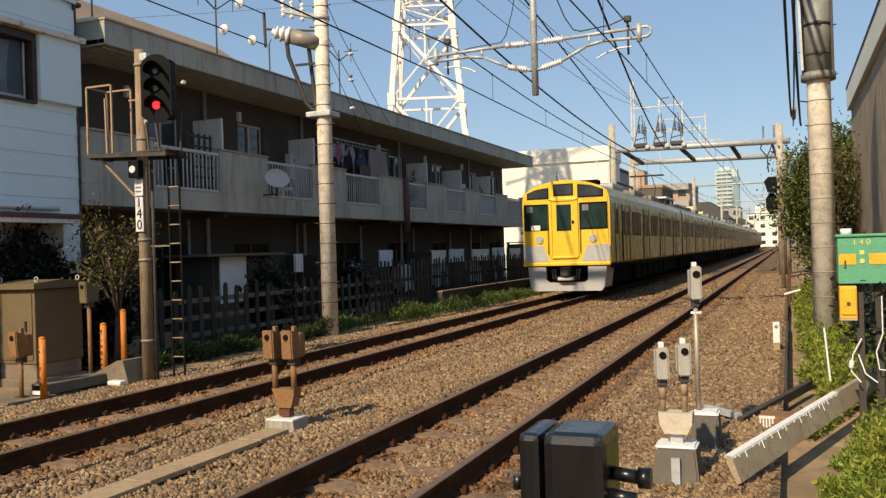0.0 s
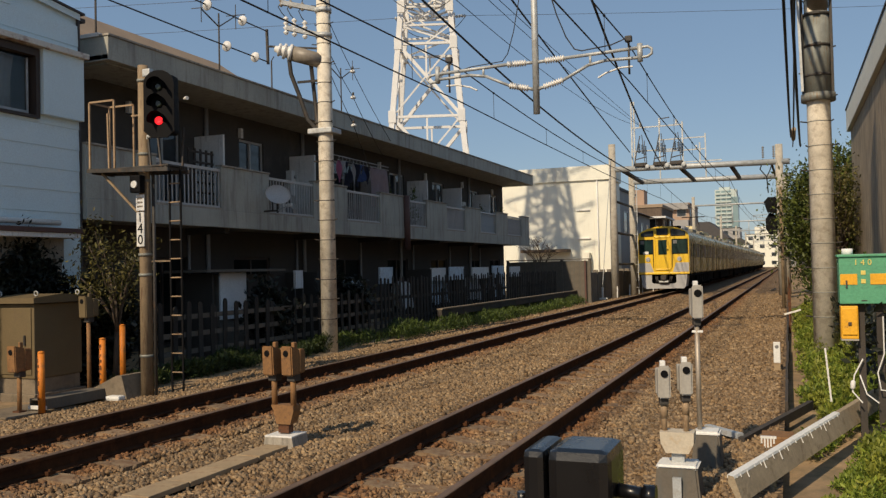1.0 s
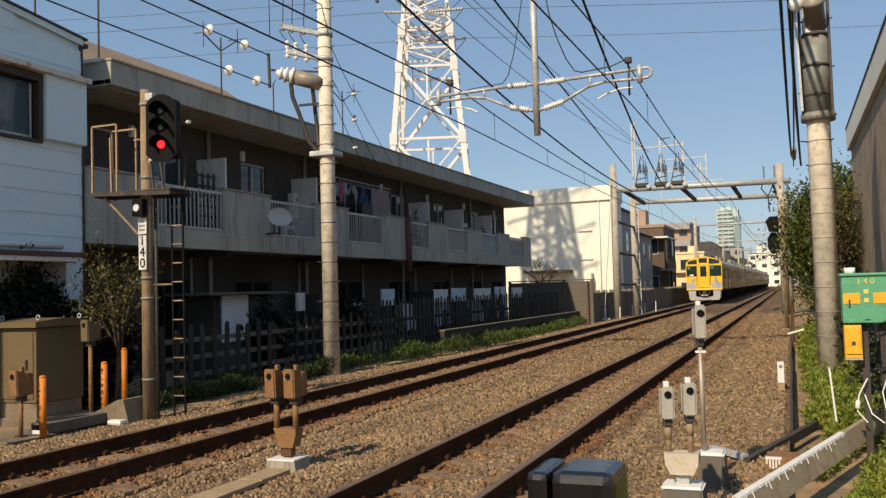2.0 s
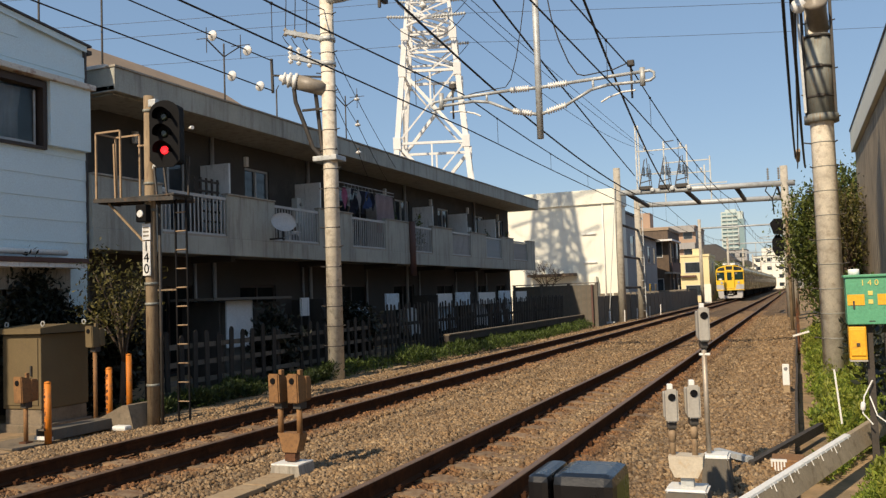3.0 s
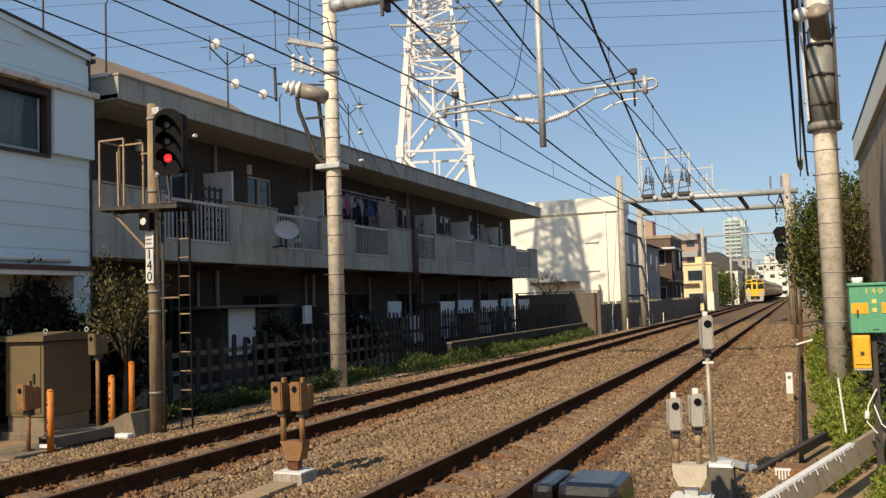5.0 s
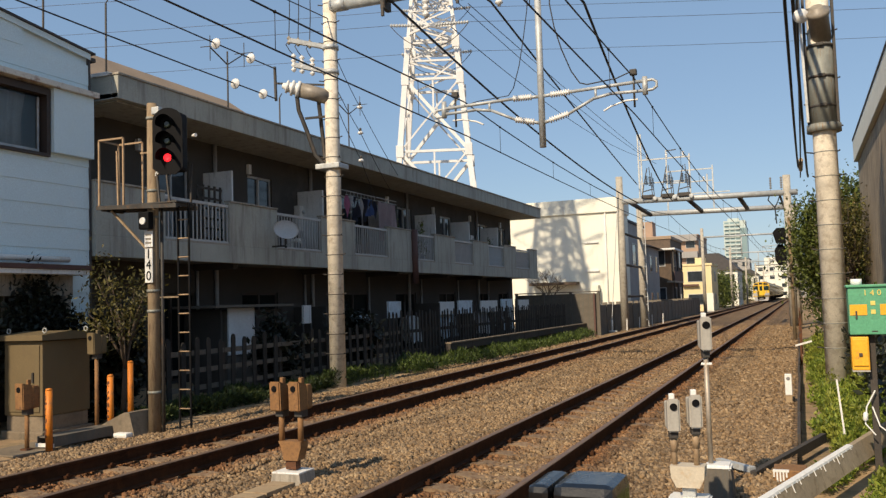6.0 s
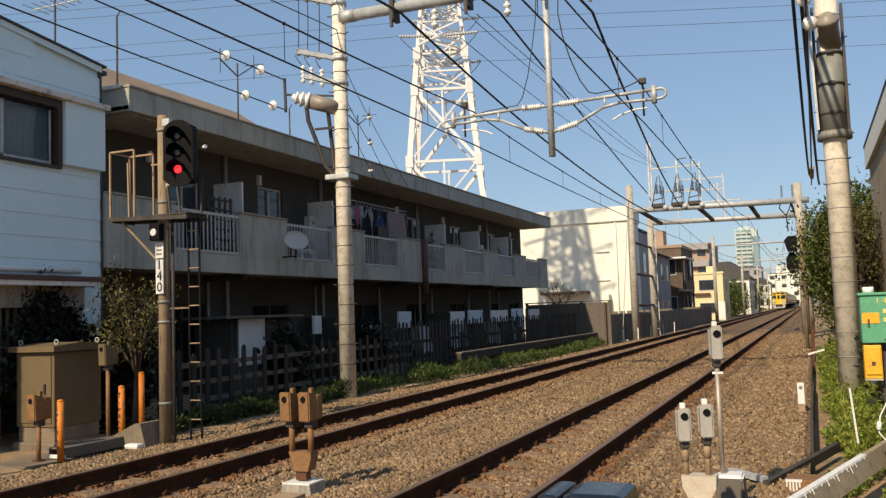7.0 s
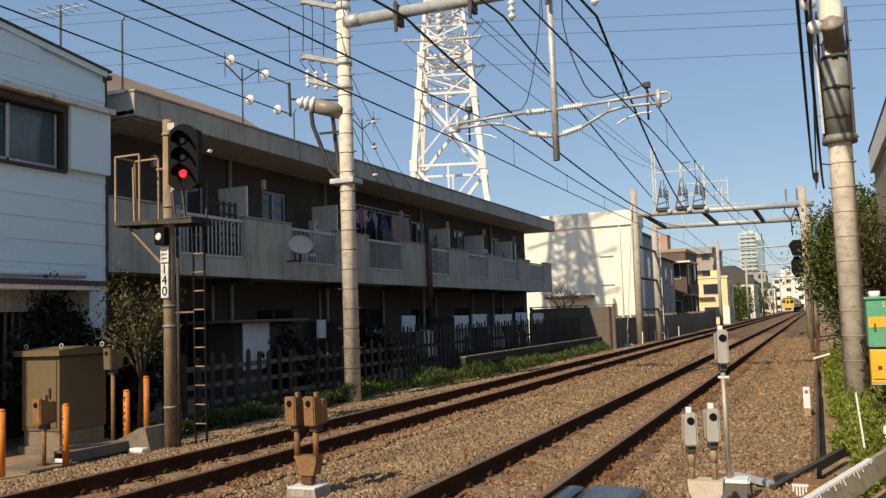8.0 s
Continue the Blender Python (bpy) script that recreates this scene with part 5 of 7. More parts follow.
# cable cover and sloped slab by the mast
t = thing("cable_cover", (-9.5, 9.3, -0.24), "dark weathered cable cover with a folded edge", "cover")
part("sheet", prism(bmesh.new(), [(-0.16, 0.0), (-0.16, 0.14), (0.14, 0.14), (0.14, 0.0), (0.12, 0.0), (0.12, 0.12), (-0.14, 0.12), (-0.14, 0.0)], "y", -0.35, 0.75), M_CONCD, t)
part("front_edge", B(-0.17, -0.37, 0.0, 0.15, -0.352, 0.05), M_WHITEP, t)
t = thing("concrete_slab", (-9.25, 10.25, -0.27), "tilted concrete cover slab against the signal mast", "slab")
part("slab", prism(bmesh.new(), [(-0.6, 0.05), (0.1, 0.36), (0.2, 0.36), (0.3, 0.0), (-0.6, 0.0)], "y", -0.22, 0.24), M_BEAM, t)
part("white_stone", box(bmesh.new(), 0.1, -0.45, 0.03, 0.35, -0.3, 0.1, 0.03), M_WHITEP, t)
t = thing("paving_slab", (-9.9, 9.0, -0.29), "flat concrete slab beside the relay cabinet", "slab")
part("slab", B(-0.3, -0.6, 0, 0.5, 0.5, 0.03, 0.01), M_BEAM, t)

# -- picket fence ------------------------------------------------------------
# Pickets are dark wood plus shade painted into it.
fn = thing("picket_fence", (-10.3, 0, -0.28), "old weathered wooden picket fence along the track, shade in its dark colour", "fence")
near = far_p = None


def picket_bm(w, h):
    o = [(-w / 2, 0.12), (w / 2, 0.12), (w / 2, h - 0.08)] + [(w / 2 * math.cos(math.pi * k / 6), h - 0.08 + 0.08 * math.sin(math.pi * k / 6)) for k in range(1, 6)] + [(-w / 2, h - 0.08)]
    return prism(bmesh.new(), o, "x", 0.02, 0.045)


y, i = 12.0, 0
while y < 40.5:
    if y < 21:
        if not 15.9 < y < 16.5:
            if near is None:
                near = part("picket", picket_bm(0.12, 1.3), M_PICKETSHADE, fn)
                near.location.y = y
            else:
                share(near, (0, y, 0.05 * math.sin(i * 2.3)), fn, (1.5 * math.sin(i * 1.7), 0, 0))
        y += 0.37
    else:
        if far_p is None:
            far_p = part("picket", picket_bm(0.095, 1.62), M_PICKETSHADE, fn)
            far_p.location.y = y
        else:
            share(far_p, (0, y, 0.04 * math.sin(i * 2.3)), fn, (1.5 * math.sin(i * 1.7), 0, 0))
        y += 0.25
    i += 1
for a in np.arange(12.0, 40, 2.0):
    for z in (0.36, 0.68, 1.0) if a < 21 else (0.42, 1.0):
        part("cross_rail", B(-0.02, a, z, 0.015, a + 1.98, z + 0.09), M_CONCD if a < 21 else M_PICKETSHADE, fn)
    part("post", B(-0.11, a - 0.05, 0, -0.02, a + 0.05, 1.2), M_WOODDK, fn)
    part("skirting_board", B(0.05, a, 0.0, 0.08, a + 1.98, 0.26), M_WOODDK, fn)

# low kerb wall in front of the fence
kb = thing("kerb_wall", (-9.85, 0, -0.3), "low weathered concrete kerb with a pale top edge", "kerb")
k0 = None
for i in range(11):
    y = 24.4 + i * 1.9
    if k0 is None:
        # Near-black block under paler coping: the lit top edge is done by colour.
        k0 = part("kerb_block", B(-0.08, 0, 0.4, 0.08, 1.88, 0.6, 0.015), M_WOODDK, kb)
        k0.location.y = y
    else:
        share(k0, (0, y, 0.01 * math.sin(i * 3)), kb)
    part("post", B(-0.07, y + 0.05, 0, 0.05, y + 0.2, 0.398), M_CONCD, kb)
    part("coping", B(-0.1, y, 0.605, 0.1, y + 1.87, 0.65, 0.01), M_BEAM, kb)

# -- planting on the left ----------------------------------------------------


def clump_points(n, cx, cy, cz, rx, ry, rz, lumps=14):
    """Leaf places gathered round uneven lumps."""
    c = RNG.normal(size=(lumps, 3))
    c /= np.linalg.norm(c, axis=1)[:, None]
    c *= (0.35 + 0.55 * RNG.random(lumps))[:, None]
    p = c[RNG.integers(0, lumps, n)] + RNG.normal(size=(n, 3)) * 0.23
    return p * np.array([rx, ry, rz]) + np.array([cx, cy, cz])


def weed_points(n, x0, x1, y0, y1, base, height, patch=0.0):
    x, y = RNG.uniform(x0, x1, n), RNG.uniform(y0, y1, n)
    h = np.array([0.35 + 0.65 * max(0.0, 0.5 + 0.9 * noise.noise((a * 1.1, b * 0.9, 5.0)) + 0.4 * noise.noise((a * 3.3, b * 3.1, 9.0))) for a, b in zip(x, y)])
    keep = h > 0.35 + patch
    x, y, h = x[keep], y[keep], h[keep]
    return np.stack([x, y, base + h * height * RNG.random(len(x)) ** 0.6], 1)


def behind_edge(w):
    """Keeps weeds off the ballast, whose edge lies farther from the fence near the signal mast."""
    edge = np.interp(w[:, 1], [11, 18.4, 21.5, 26, 40], [-9.7, -9.66, -9.1, -8.85, -8.8]) + 0.08 * np.sin(w[:, 1] * 4.0)
    return w[w[:, 0] < edge]


leaves("trackside_weeds", behind_edge(weed_points(30000, -10.2, -8.75, 17.0, 40, -0.33, 0.46, 0.2)), 0.12, M_WEEDL, "low green weeds along the foot of the fence", up=1.3, aspect=0.2)
# Shaded strip near the mast, done by leaf colour.
leaves("trackside_weeds", behind_edge(weed_points(16000, -10.25, -9.5, 11.0, 17.5, -0.33, 0.4, 0.12)), 0.1, M_WEEDSHADE, "low green weeds round the signal mast, shade put into their colour", up=1.2, aspect=0.24)


def bush(x, y, r, h, n, material, label, stems=5, deep=None):
    b = thing("bush", (x, y, -0.3), label, "bush")
    leaves("foliage", clump_points(n, 0, 0, h * 0.55, r, deep or r, h * 0.45, 14 if deep is None else 26), 0.16 if deep is None else 0.11, material, "", "", kind="", parent=b)
    for k in range(stems):
        a = 2 * math.pi * k / stems
        bm = cyl(bmesh.new(), (0.05 * math.cos(a), 0.05 * math.sin(a), 0), (r * 0.5 * math.cos(a), r * 0.5 * math.sin(a), h * 0.75), 0.018, 0.006, 6)
        part("stem", bm, M_BARK, b)
    return b


# These bushes get their shade from the leaf colour.
bush(-10.75, 16.4, 0.55, 1.55, 3800, M_BUSHSHADE, "dark rounded evergreen bush before the fence")
bush(-10.8, 20.3, 0.6, 1.6, 3800, M_BUSHSHADE, "dark rounded evergreen bush before the fence")
bush(-10.75, 11.55, 0.5, 1.9, 8000, M_BUSHSHADE, "dark shaded shrub against the siding house")
bush(-11.38, 10.75, 0.17, 2.3, 16000, M_BUSHSHADE, "large dark shaded shrub between house and cabinet", deep=0.85)


def small_tree(x, y, h, r, n, material, label):
    t = thing("small_tree", (x, y, -0.3), label, "tree")
    bm = bmesh.new()
    cyl(bm, (0, 0, 0), (0.05, 0.02, h * 0.45), 0.05, 0.035, 8)
    tips = []
    for k in range(13):
        a, z = k * 2.4, h * (0.35 + 0.03 * (k % 5))
        tip = Vector((r * math.cos(a) * (0.5 + 0.5 * ((k * 7) % 5) / 4), r * math.sin(a) * 0.8, h * (0.66 + 0.34 * ((k * 3) % 7) / 6)))
        base = Vector((0.05, 0.02, z))
        mid = base.lerp(tip, 0.5) + Vector((0, 0, 0.1))
        cyl(bm, base, mid, 0.022, 0.014, 6)
        cyl(bm, mid, tip, 0.014, 0.005, 6)
        tips += [tip, base.lerp(tip, 0.8)]
    part("trunk", bm, M_BARK, t)
    c = np.array([tuple(p) for p in tips])
    p = c[RNG.integers(0, len(c), n)] + RNG.normal(size=(n, 3)) * 0.16
    leaves("crown", p, 0.075, material, "", "", kind="", parent=t)
    return t


small_tree(-10.15, 11.1, 2.55, 0.55, 1500, M_DRYLEAF, "small sparse tree with yellowing leaves beside the signal mast")


# potted plants on the balcony
def potted_plant(y, h, n, material, label):
    p = thing("potted_plant", (AX - 0.55, y, 2.78), label, "potted plant", "plants on the balcony")
    part("pot", lathe(bmesh.new(), (0, 0, 0), (0, 0, 1), [(0, 0.02), (0, 0.1), (0.22, 0.14), (0.24, 0.15), (0.24, 0.12)], 16), M_BROWNBOX, p)
    part("stem", C((0, 0, 0.2), (0.02, 0, h * 0.8), 0.012, 0.006, 6), M_BARK, p)
    leaves("foliage", clump_points(n, 0, 0, 0.2 + h * 0.55, 0.2, 0.22, h * 0.45, 9), 0.09, material, "", "", kind="", parent=p)
    return p


for py, ph in ((13.6, 1.6), (14.5, 1.3), (15.8, 1.45), (22.9, 1.35), (25.6, 1.4)):
    potted_plant(AY0 + py, ph, 320, M_LEAF, "leafy green plant in a brown pot on the balcony")


def storage_box(y, h, material, label):
    b = thing("storage_box", (AX - 0.8, y, 2.78), label, "box", "boxes on the balcony")
    part("body", B(-0.2, -0.3, 0, 0.2, 0.3, h, 0.02), material, b)
    part("lid", B(-0.22, -0.32, h, 0.22, 0.32, h + 0.05, 0.015), M_PARTW, b)
    return b


for py, ph, m, lab in ((2.4, 1.15, M_TRDARK, "tall dark storage box on the balcony floor"), (17.6, 1.2, M_BLUEPAN, "blue-grey storage box on the balcony floor"), (21.6, 1.1, M_WHITEP, "white storage box on the balcony floor")):
    storage_box(AY0 + py, ph, m, lab)
# -- overhead line -----------------------------------------------------------
def insulator(bm, p, q, r=0.05, n=6):
    """A ribbed insulator from p to q."""
    p, q = Vector(p), Vector(q)
    L = (q - p).length
    rings = [(0, r * 0.4)]
    for k in range(n):
        s = L * (k + 0.5) / n
        rings += [(s - L / n * 0.42, r * 0.5), (s - L / n * 0.1, r), (s + L / n * 0.12, r), (s + L / n * 0.3, r * 0.5)]
    rings.append((L, r * 0.4))
    return lathe(bm, p, q - p, rings, 12)


def concrete_mast(x, y, z0, z1, r0, r1, label, step=0.45, first=0.8):
    m = thing("catenary_mast", (x, y, z0), label, "catenary mast", "overhead line masts")
    shaft = part("shaft", cyl(bmesh.new(), (0, 0, 0), (0, 0, z1 - z0), r0, r1, 24), M_POLE if step else M_POLEOLD, m)
    z = first
    k = 0
    while z < z1 - z0 - 0.3 and step:
        r = r0 + (r1 - r0) * z / (z1 - z0)
        b = part("step_band", C((0, 0, z - 0.008), (0, 0, z + 0.008), r + 0.005, seg=20), M_JACKET if x > 0 else M_STEELD, shaft)
        s = 1 if k % 2 else -1
        for q in (-1, 1):
            part("step_bolt", C((q * r * 0.97, -0.03, z), (q * (r + (0.12 if q == s else 0.04)), -0.06, z + 0.02), 0.013, seg=6), M_STEELD, shaft)
        z += step
        k += 1
    return m


PY = 17.5
left_mast = concrete_mast(-9.78, PY, -0.34, 10.6, 0.185, 0.15, "tall round concrete mast with step bolts beside the weeds")
# collar, stub pipe with insulating end, curved struts
part("collar", B(-0.34, -0.24, 5.03, 0.28, 0.24, 5.15, 0.02), M_STEEL, left_mast, "steel clamp collar")
sd = Vector((-0.86, -0.5, 0)).normalized()
o = Vector((0, 0, 6.72))
rise = (sd + Vector((0, 0, 0.26))).normalized()
part("stub_pipe", lathe(bmesh.new(), o + sd * 0.08, rise, [(0, 0.17), (0.66, 0.175)], 20), M_STUB, left_mast, "thick grey-brown stub pipe")
part("ribbed_end", lathe(bmesh.new(), o + sd * 0.08 + rise * 0.66, rise, [(0, 0.175), (0.01, 0.2), (0.07, 0.2), (0.08, 0.14), (0.14, 0.14), (0.15, 0.18), (0.2, 0.18), (0.21, 0.12), (0.27, 0.12), (0.28, 0.15), (0.32, 0.15), (0.33, 0.08), (0.4, 0.07), (0.42, 0.03)], 20), M_PORC, left_mast, "ribbed white porcelain end")
for f0, bulge in ((0.8, 0.0), (0.32, 0.16)):
    s0 = Vector((sd.y, -sd.x, 0)) * (0.06 + bulge)
    pts = [o + sd * f0 + Vector((0, 0, 0.1)), o + sd * (f0 - 0.04) + s0 * 0.4 + Vector((0, 0, -0.3)), o + sd * (0.72 * f0) + s0 + Vector((0, 0, -0.8)), o + sd * (0.45 * f0 + 0.04) + s0 * 0.8 + Vector((0, 0, -1.35)), o + sd * 0.18 + s0 * 0.4 + Vector((0, 0, -1.6))]
    tube("curved_strut", pts, 0.05, M_STEELD, left_mast, res=2)
part("strut_tie", bar(bmesh.new(), o + sd * 0.62 + Vector((0, 0, -0.5)), o + sd * 0.1 + Vector((0, 0, -0.45)), 0.05), M_STEELD, left_mast)
for z, L in ((7.3, 0.85), (7.88, 0.95), (9.2, 0.95)):
    e = sd * L + Vector((0, 0, z + 0.17))
    arm = part("cross_arm", bar(bmesh.new(), (0, 0, z), e, 0.1), M_STEEL, left_mast, "grey steel cross-arm")
    part("arm_clamp", C((0, 0, z - 0.05), (0, 0, z + 0.05), 0.19, seg=18), M_STEEL, left_mast)
    for f in (0.5, 0.78, 1.0):
        p = Vector((0, 0, z)).lerp(e, f)
        if z < 7.6:
            part("insulator", insulator(bmesh.new(), p + Vector((0, 0, -0.16)), p + Vector((0, 0, 0.26)), 0.062, 4), M_PORC, arm)
        else:
            part("insulator", insulator(bmesh.new(), p + Vector((0, 0, -0.1)), p + Vector((0, 0, 0.1)), 0.05, 2), M_STUB, arm)
            tube("lead_wire", [p + Vector((0, 0, 0.1)), p + Vector((0.02, 0.02, 0.7)), p + Vector((0.03, 0.0, 2.2))], 0.011, M_CABLE, left_mast)
            if z < 8:
                q = Vector((0, 0, 7.3)).lerp(sd * 0.85 + Vector((0, 0, 7.47)), f) + Vector((0, 0, 0.24))
                tube("lead_wire", [p, p.lerp(q, 0.3) + sd * 0.1, p.lerp(q, 0.7) + sd * 0.06, q], 0.011, M_CABLE, left_mast)

right_mast = concrete_mast(0.6, PY, -0.3, 10.6, 0.215, 0.19, "tall round concrete mast with step bolts in the weeds")
bm = bmesh.new()
for s in (-0.25, 0.25):
    box(bm, s - 0.025, -0.1, 4.9, s + 0.025, 0.1, 7.3, 0.008)
part("clamp_frame", bm, M_STEELD, right_mast, "dark steel channels on both sides")
part("clamp_ring", C((0, 0, 4.78), (0, 0, 4.92), 0.3, seg=24), M_JACKET, right_mast)
part("jacket", cyl(bmesh.new(), (0, 0, 4.92), (0, 0, 6.42), 0.245, 0.225, 24), M_JACKET, right_mast, "grey-green steel jacket")
for z in (5.25, 5.8, 6.38):
    part("jacket_band", C((0, 0, z - 0.02), (0, 0, z + 0.02), 0.252, seg=24), M_STEELD, right_mast)
    part("band_bolt", B(-0.06, -0.29, z - 0.03, 0.06, -0.24, z + 0.03, 0.01), M_STEELD, right_mast)
part("beam_end", lathe(bmesh.new(), (0.04, -0.05, 6.5), (-0.08, -0.55, 0.62), [(0, 0.18), (0.5, 0.18), (0.52, 0.21), (0.6, 0.21), (0.62, 0.12), (0.68, 0.1)], 20), M_STUB, right_mast, "stub pipe with a flanged end")
part("guy_rod", bar(bmesh.new(), (-0.27, -0.22, 4.95), (-0.33, -0.3, 7.4), 0.045), M_STEEL, right_mast)
for z, dx in ((7.35, -0.38), (6.88, -0.3)):
    part("disc_insulator", lathe(bmesh.new(), (dx, -0.42, z), (0.1, -1, 0.05), [(0, 0.03), (0.03, 0.13), (0.06, 0.14), (0.08, 0.05), (0.14, 0.03)], 20), M_PORC, right_mast)

# portal beam, drop post and arms
gb = thing("portal_beam", (0, PY, 8.4), "grey tubular steel portal beam between two concrete masts", "portal beam")
part("beam", C((-9.6, -0.05, 0.1), (0.6, -0.05, 0.0), 0.135, seg=18), M_STEEL, gb)
part("flange", C((-9.7, -0.05, 0.1), (-9.3, -0.05, 0.1), 0.15, seg=18), M_STEEL, gb)
for x in (-8.3, -6.5, -4.78, -3.6, -1.6):
    bm = bmesh.new()
    box(bm, x - 0.05, -0.24, -0.22, x + 0.05, 0.12, 0.24)
    box(bm, x - 0.03, -0.26, -0.4, x + 0.03, -0.2, 0.3)
    part("clamp", bm, M_STEELD, gb)
for x in (-7.3, -5.6, -3.8):
    part("hanging_insulator", insulator(bmesh.new(), (x, -0.1, -0.12), (x, -0.1, -0.56), 0.085, 3), M_PORC, gb)

dp = thing("drop_post", (-4.78, PY, 0), "grey steel drop post carrying registration arms with white insulators", "registration arm")
part("post", C((0, 0, 4.72), (0, 0, 8.35), 0.07, seg=16), M_STEEL, dp)
for s, end in ((-1, -2.2), (1, 2.15)):
    bm = bmesh.new()
    cyl(bm, (s * 0.6, 0, 5.82), (end, 0, 5.86 if s > 0 else 5.78), 0.035)
    cyl(bm, (s * 0.06, 0, 5.8), (s * 0.24, 0, 5.81), 0.035)
    tube_top = part("top_tube", bm, M_STEEL, dp)
    part("insulator", insulator(bmesh.new(), (s * 0.2, 0, 5.81), (s * 0.62, 0, 5.82), 0.07, 8), M_PORC, tube_top)
    bm = bmesh.new()
    pts = [Vector((s * 0.56, 0, 5.36)), Vector((s * 1.1, 0, 5.62)), Vector((s * 1.45, 0, 5.68)), Vector((s * 2.2, 0, 5.66))]
    for a, b in zip(pts, pts[1:]):
        cyl(bm, a, b, 0.032)
    cyl(bm, (s * 1.15, 0, 5.62), (s * 1.15, 0, 5.82), 0.025)
    part("post_clamp", C((s * 0.06, 0, 5.24), (s * 0.2, 0, 5.28), 0.035), M_STEEL, dp)
    brace = part("brace_tube", bm, M_STEEL, dp)
    part("insulator", insulator(bmesh.new(), (s * 0.16, 0, 5.27), (s * 0.58, 0, 5.37), 0.07, 8), M_PORC, brace)
    part("end_clamp", C((end, 0, 5.94), (end, 0, 5.58), 0.055), M_STEEL, dp)
    part("hanger_rod", C((s * 1.93, 0, 6.1), (s * 1.93, 0, 5.35), 0.022), M_STEELD, dp)
    part("wire_clamp", box(bmesh.new(), s * 1.86, -0.06, 6.0, s * 2.0, 0.06, 6.12, 0.02), M_STEELD, dp)
    if s > 0:
        hoop = [(2.15, 0, 5.86), (2.3, 0, 5.87), (2.38, 0, 5.82), (2.38, 0, 5.72), (2.3, 0, 5.67), (2.15, 0, 5.66)]
    else:
        hoop = [(-2.2, 0, 5.78), (-2.38, 0, 5.76), (-2.46, 0, 5.68), (-2.38, 0, 5.6), (-2.2, 0, 5.62)]
    tube("end_hoop", hoop, 0.03, M_STEEL, dp)
    tube("steady_arm", [(s * 2.0, 0, 5.5), (s * 1.75, 0, 5.5), (s * 1.45, 0, 5.42), (s * 1.3, 0, 5.34)], 0.02, M_WHITEP, dp)


def wire(pts, r, label, material=None):
    t = tube("overhead_wire", pts, r, material or M_WIRE)
    return tagged(t, label, "wire")


# contact and messenger wires of both tracks, support to support
for cx, zc, zm, sag in ((-6.5, 5.15, 5.88, 0.33), (-2.85, 5.2, 5.96, 0.28)):
    sup = [(-41, 5.15, zm), (-12, 5.15, zm), (PY, zc, zm), (49.5, 5.2, 6.1), (90, 5.2, 6.0), (128, 5.2, 6.0), (166, 5.2, 6.0), (204, 5.2, 6.0), (250, 5.2, 6.0), (320, 5.2, 6.0)]
    cp, mp = [], []
    for k, ((ya, ca, ma), (yb, cb_, mb)) in enumerate(zip(sup, sup[1:])):
        cp += bend((cx, ya, ca), (cx, yb, cb_), 0.08, 8)[:-1]
        mp += bend((cx, ya, ma), (cx, yb, mb), sag if k < 2 else 0.5, 12)[:-1]
    wire(cp, 0.013, "thin dark contact wire over the track")
    wire(mp, 0.014, "dark messenger wire above the contact wire")
    t = thing("dropper_wires", (cx, 0, 0), "thin droppers between messenger and contact wire", "wire", "", "stuff")
    bm = bmesh.new()
    for y in np.arange(-9.5, 88, 4.9):
        y = float(y)
        for (ya, ca, ma), (yb, cb_, mb) in zip(sup, sup[1:]):
            if ya <= y < yb:
                f = (y - ya) / (yb - ya)
                zl, zu = ca + (cb_ - ca) * f - 0.32 * f * (1 - f), ma + (mb - ma) * f - 4 * (sag if ya < 17 else 0.5) * f * (1 - f)
                cyl(bm, (0, y, zl), (0, y, max(zu, zl + 0.03)), 0.006, seg=5)
                lathe(bm, (0, y, zu - 0.02), (0, 0, 1), [(0, 0.02), (0.02, 0.03), (0.04, 0.02)], 6)
    part("dropper", bm, M_WIRE, t)

# feeders from the portal to the far portal, and on over the camera
for xa, za, xb, zb, sag, r in ((-8.12, 8.33, -7.62, 6.5, 0.45, 0.03), (-5.78, 7.95, -7.63, 7.49, 0.06, 0.026), (-3.77, 7.61, -5.87, 6.51, 0.45, 0.03)):
    wire(bend((xa, -41, za), (xa, -12, za), 0.5) + bend((xa, -12, za), (xa, PY - 0.1, za), 0.5)[1:] + bend((xa, PY - 0.1, za), (xb, 46.3, zb), sag)[1:], r, "thick black feeder cable strung between portals", M_CABLE)
for xa, za, xb, zb, sag in ((-6.34, 8.04, -6.92, 8.75, 0.05), (-6.75, 7.58, -7.5, 8.99, 0.4), (-7.05, 8.6, -6.6, 8.5, 0.3)):
    wire(bend((xa, PY, za), (xb, 46.3, zb), sag), 0.009, "thin dark wire between the portals")

# jumper loops
wire([(-4.5, PY, 8.3), (-4.5, PY - 0.1, 7.7), (-4.42, PY - 0.1, 7.2), (-4.28, PY - 0.1, 6.7), (-4.12, PY, 6.25), (-3.95, PY, 5.98), (-3.8, PY, 5.93), (-3.2, PY, 5.98), (-2.9, PY, 6.08)], 0.013, "thin jumper cable hanging in a curve from the beam")
wire([(-4.98, PY, 8.3), (-5.02, PY, 7.7), (-5.12, PY, 7.1), (-5.24, PY, 6.5), (-5.38, PY, 6.05), (-5.5, PY, 5.9), (-6.2, PY, 5.86), (-6.5, PY, 5.8)], 0.010, "thin jumper cable hanging in a curve from the beam")

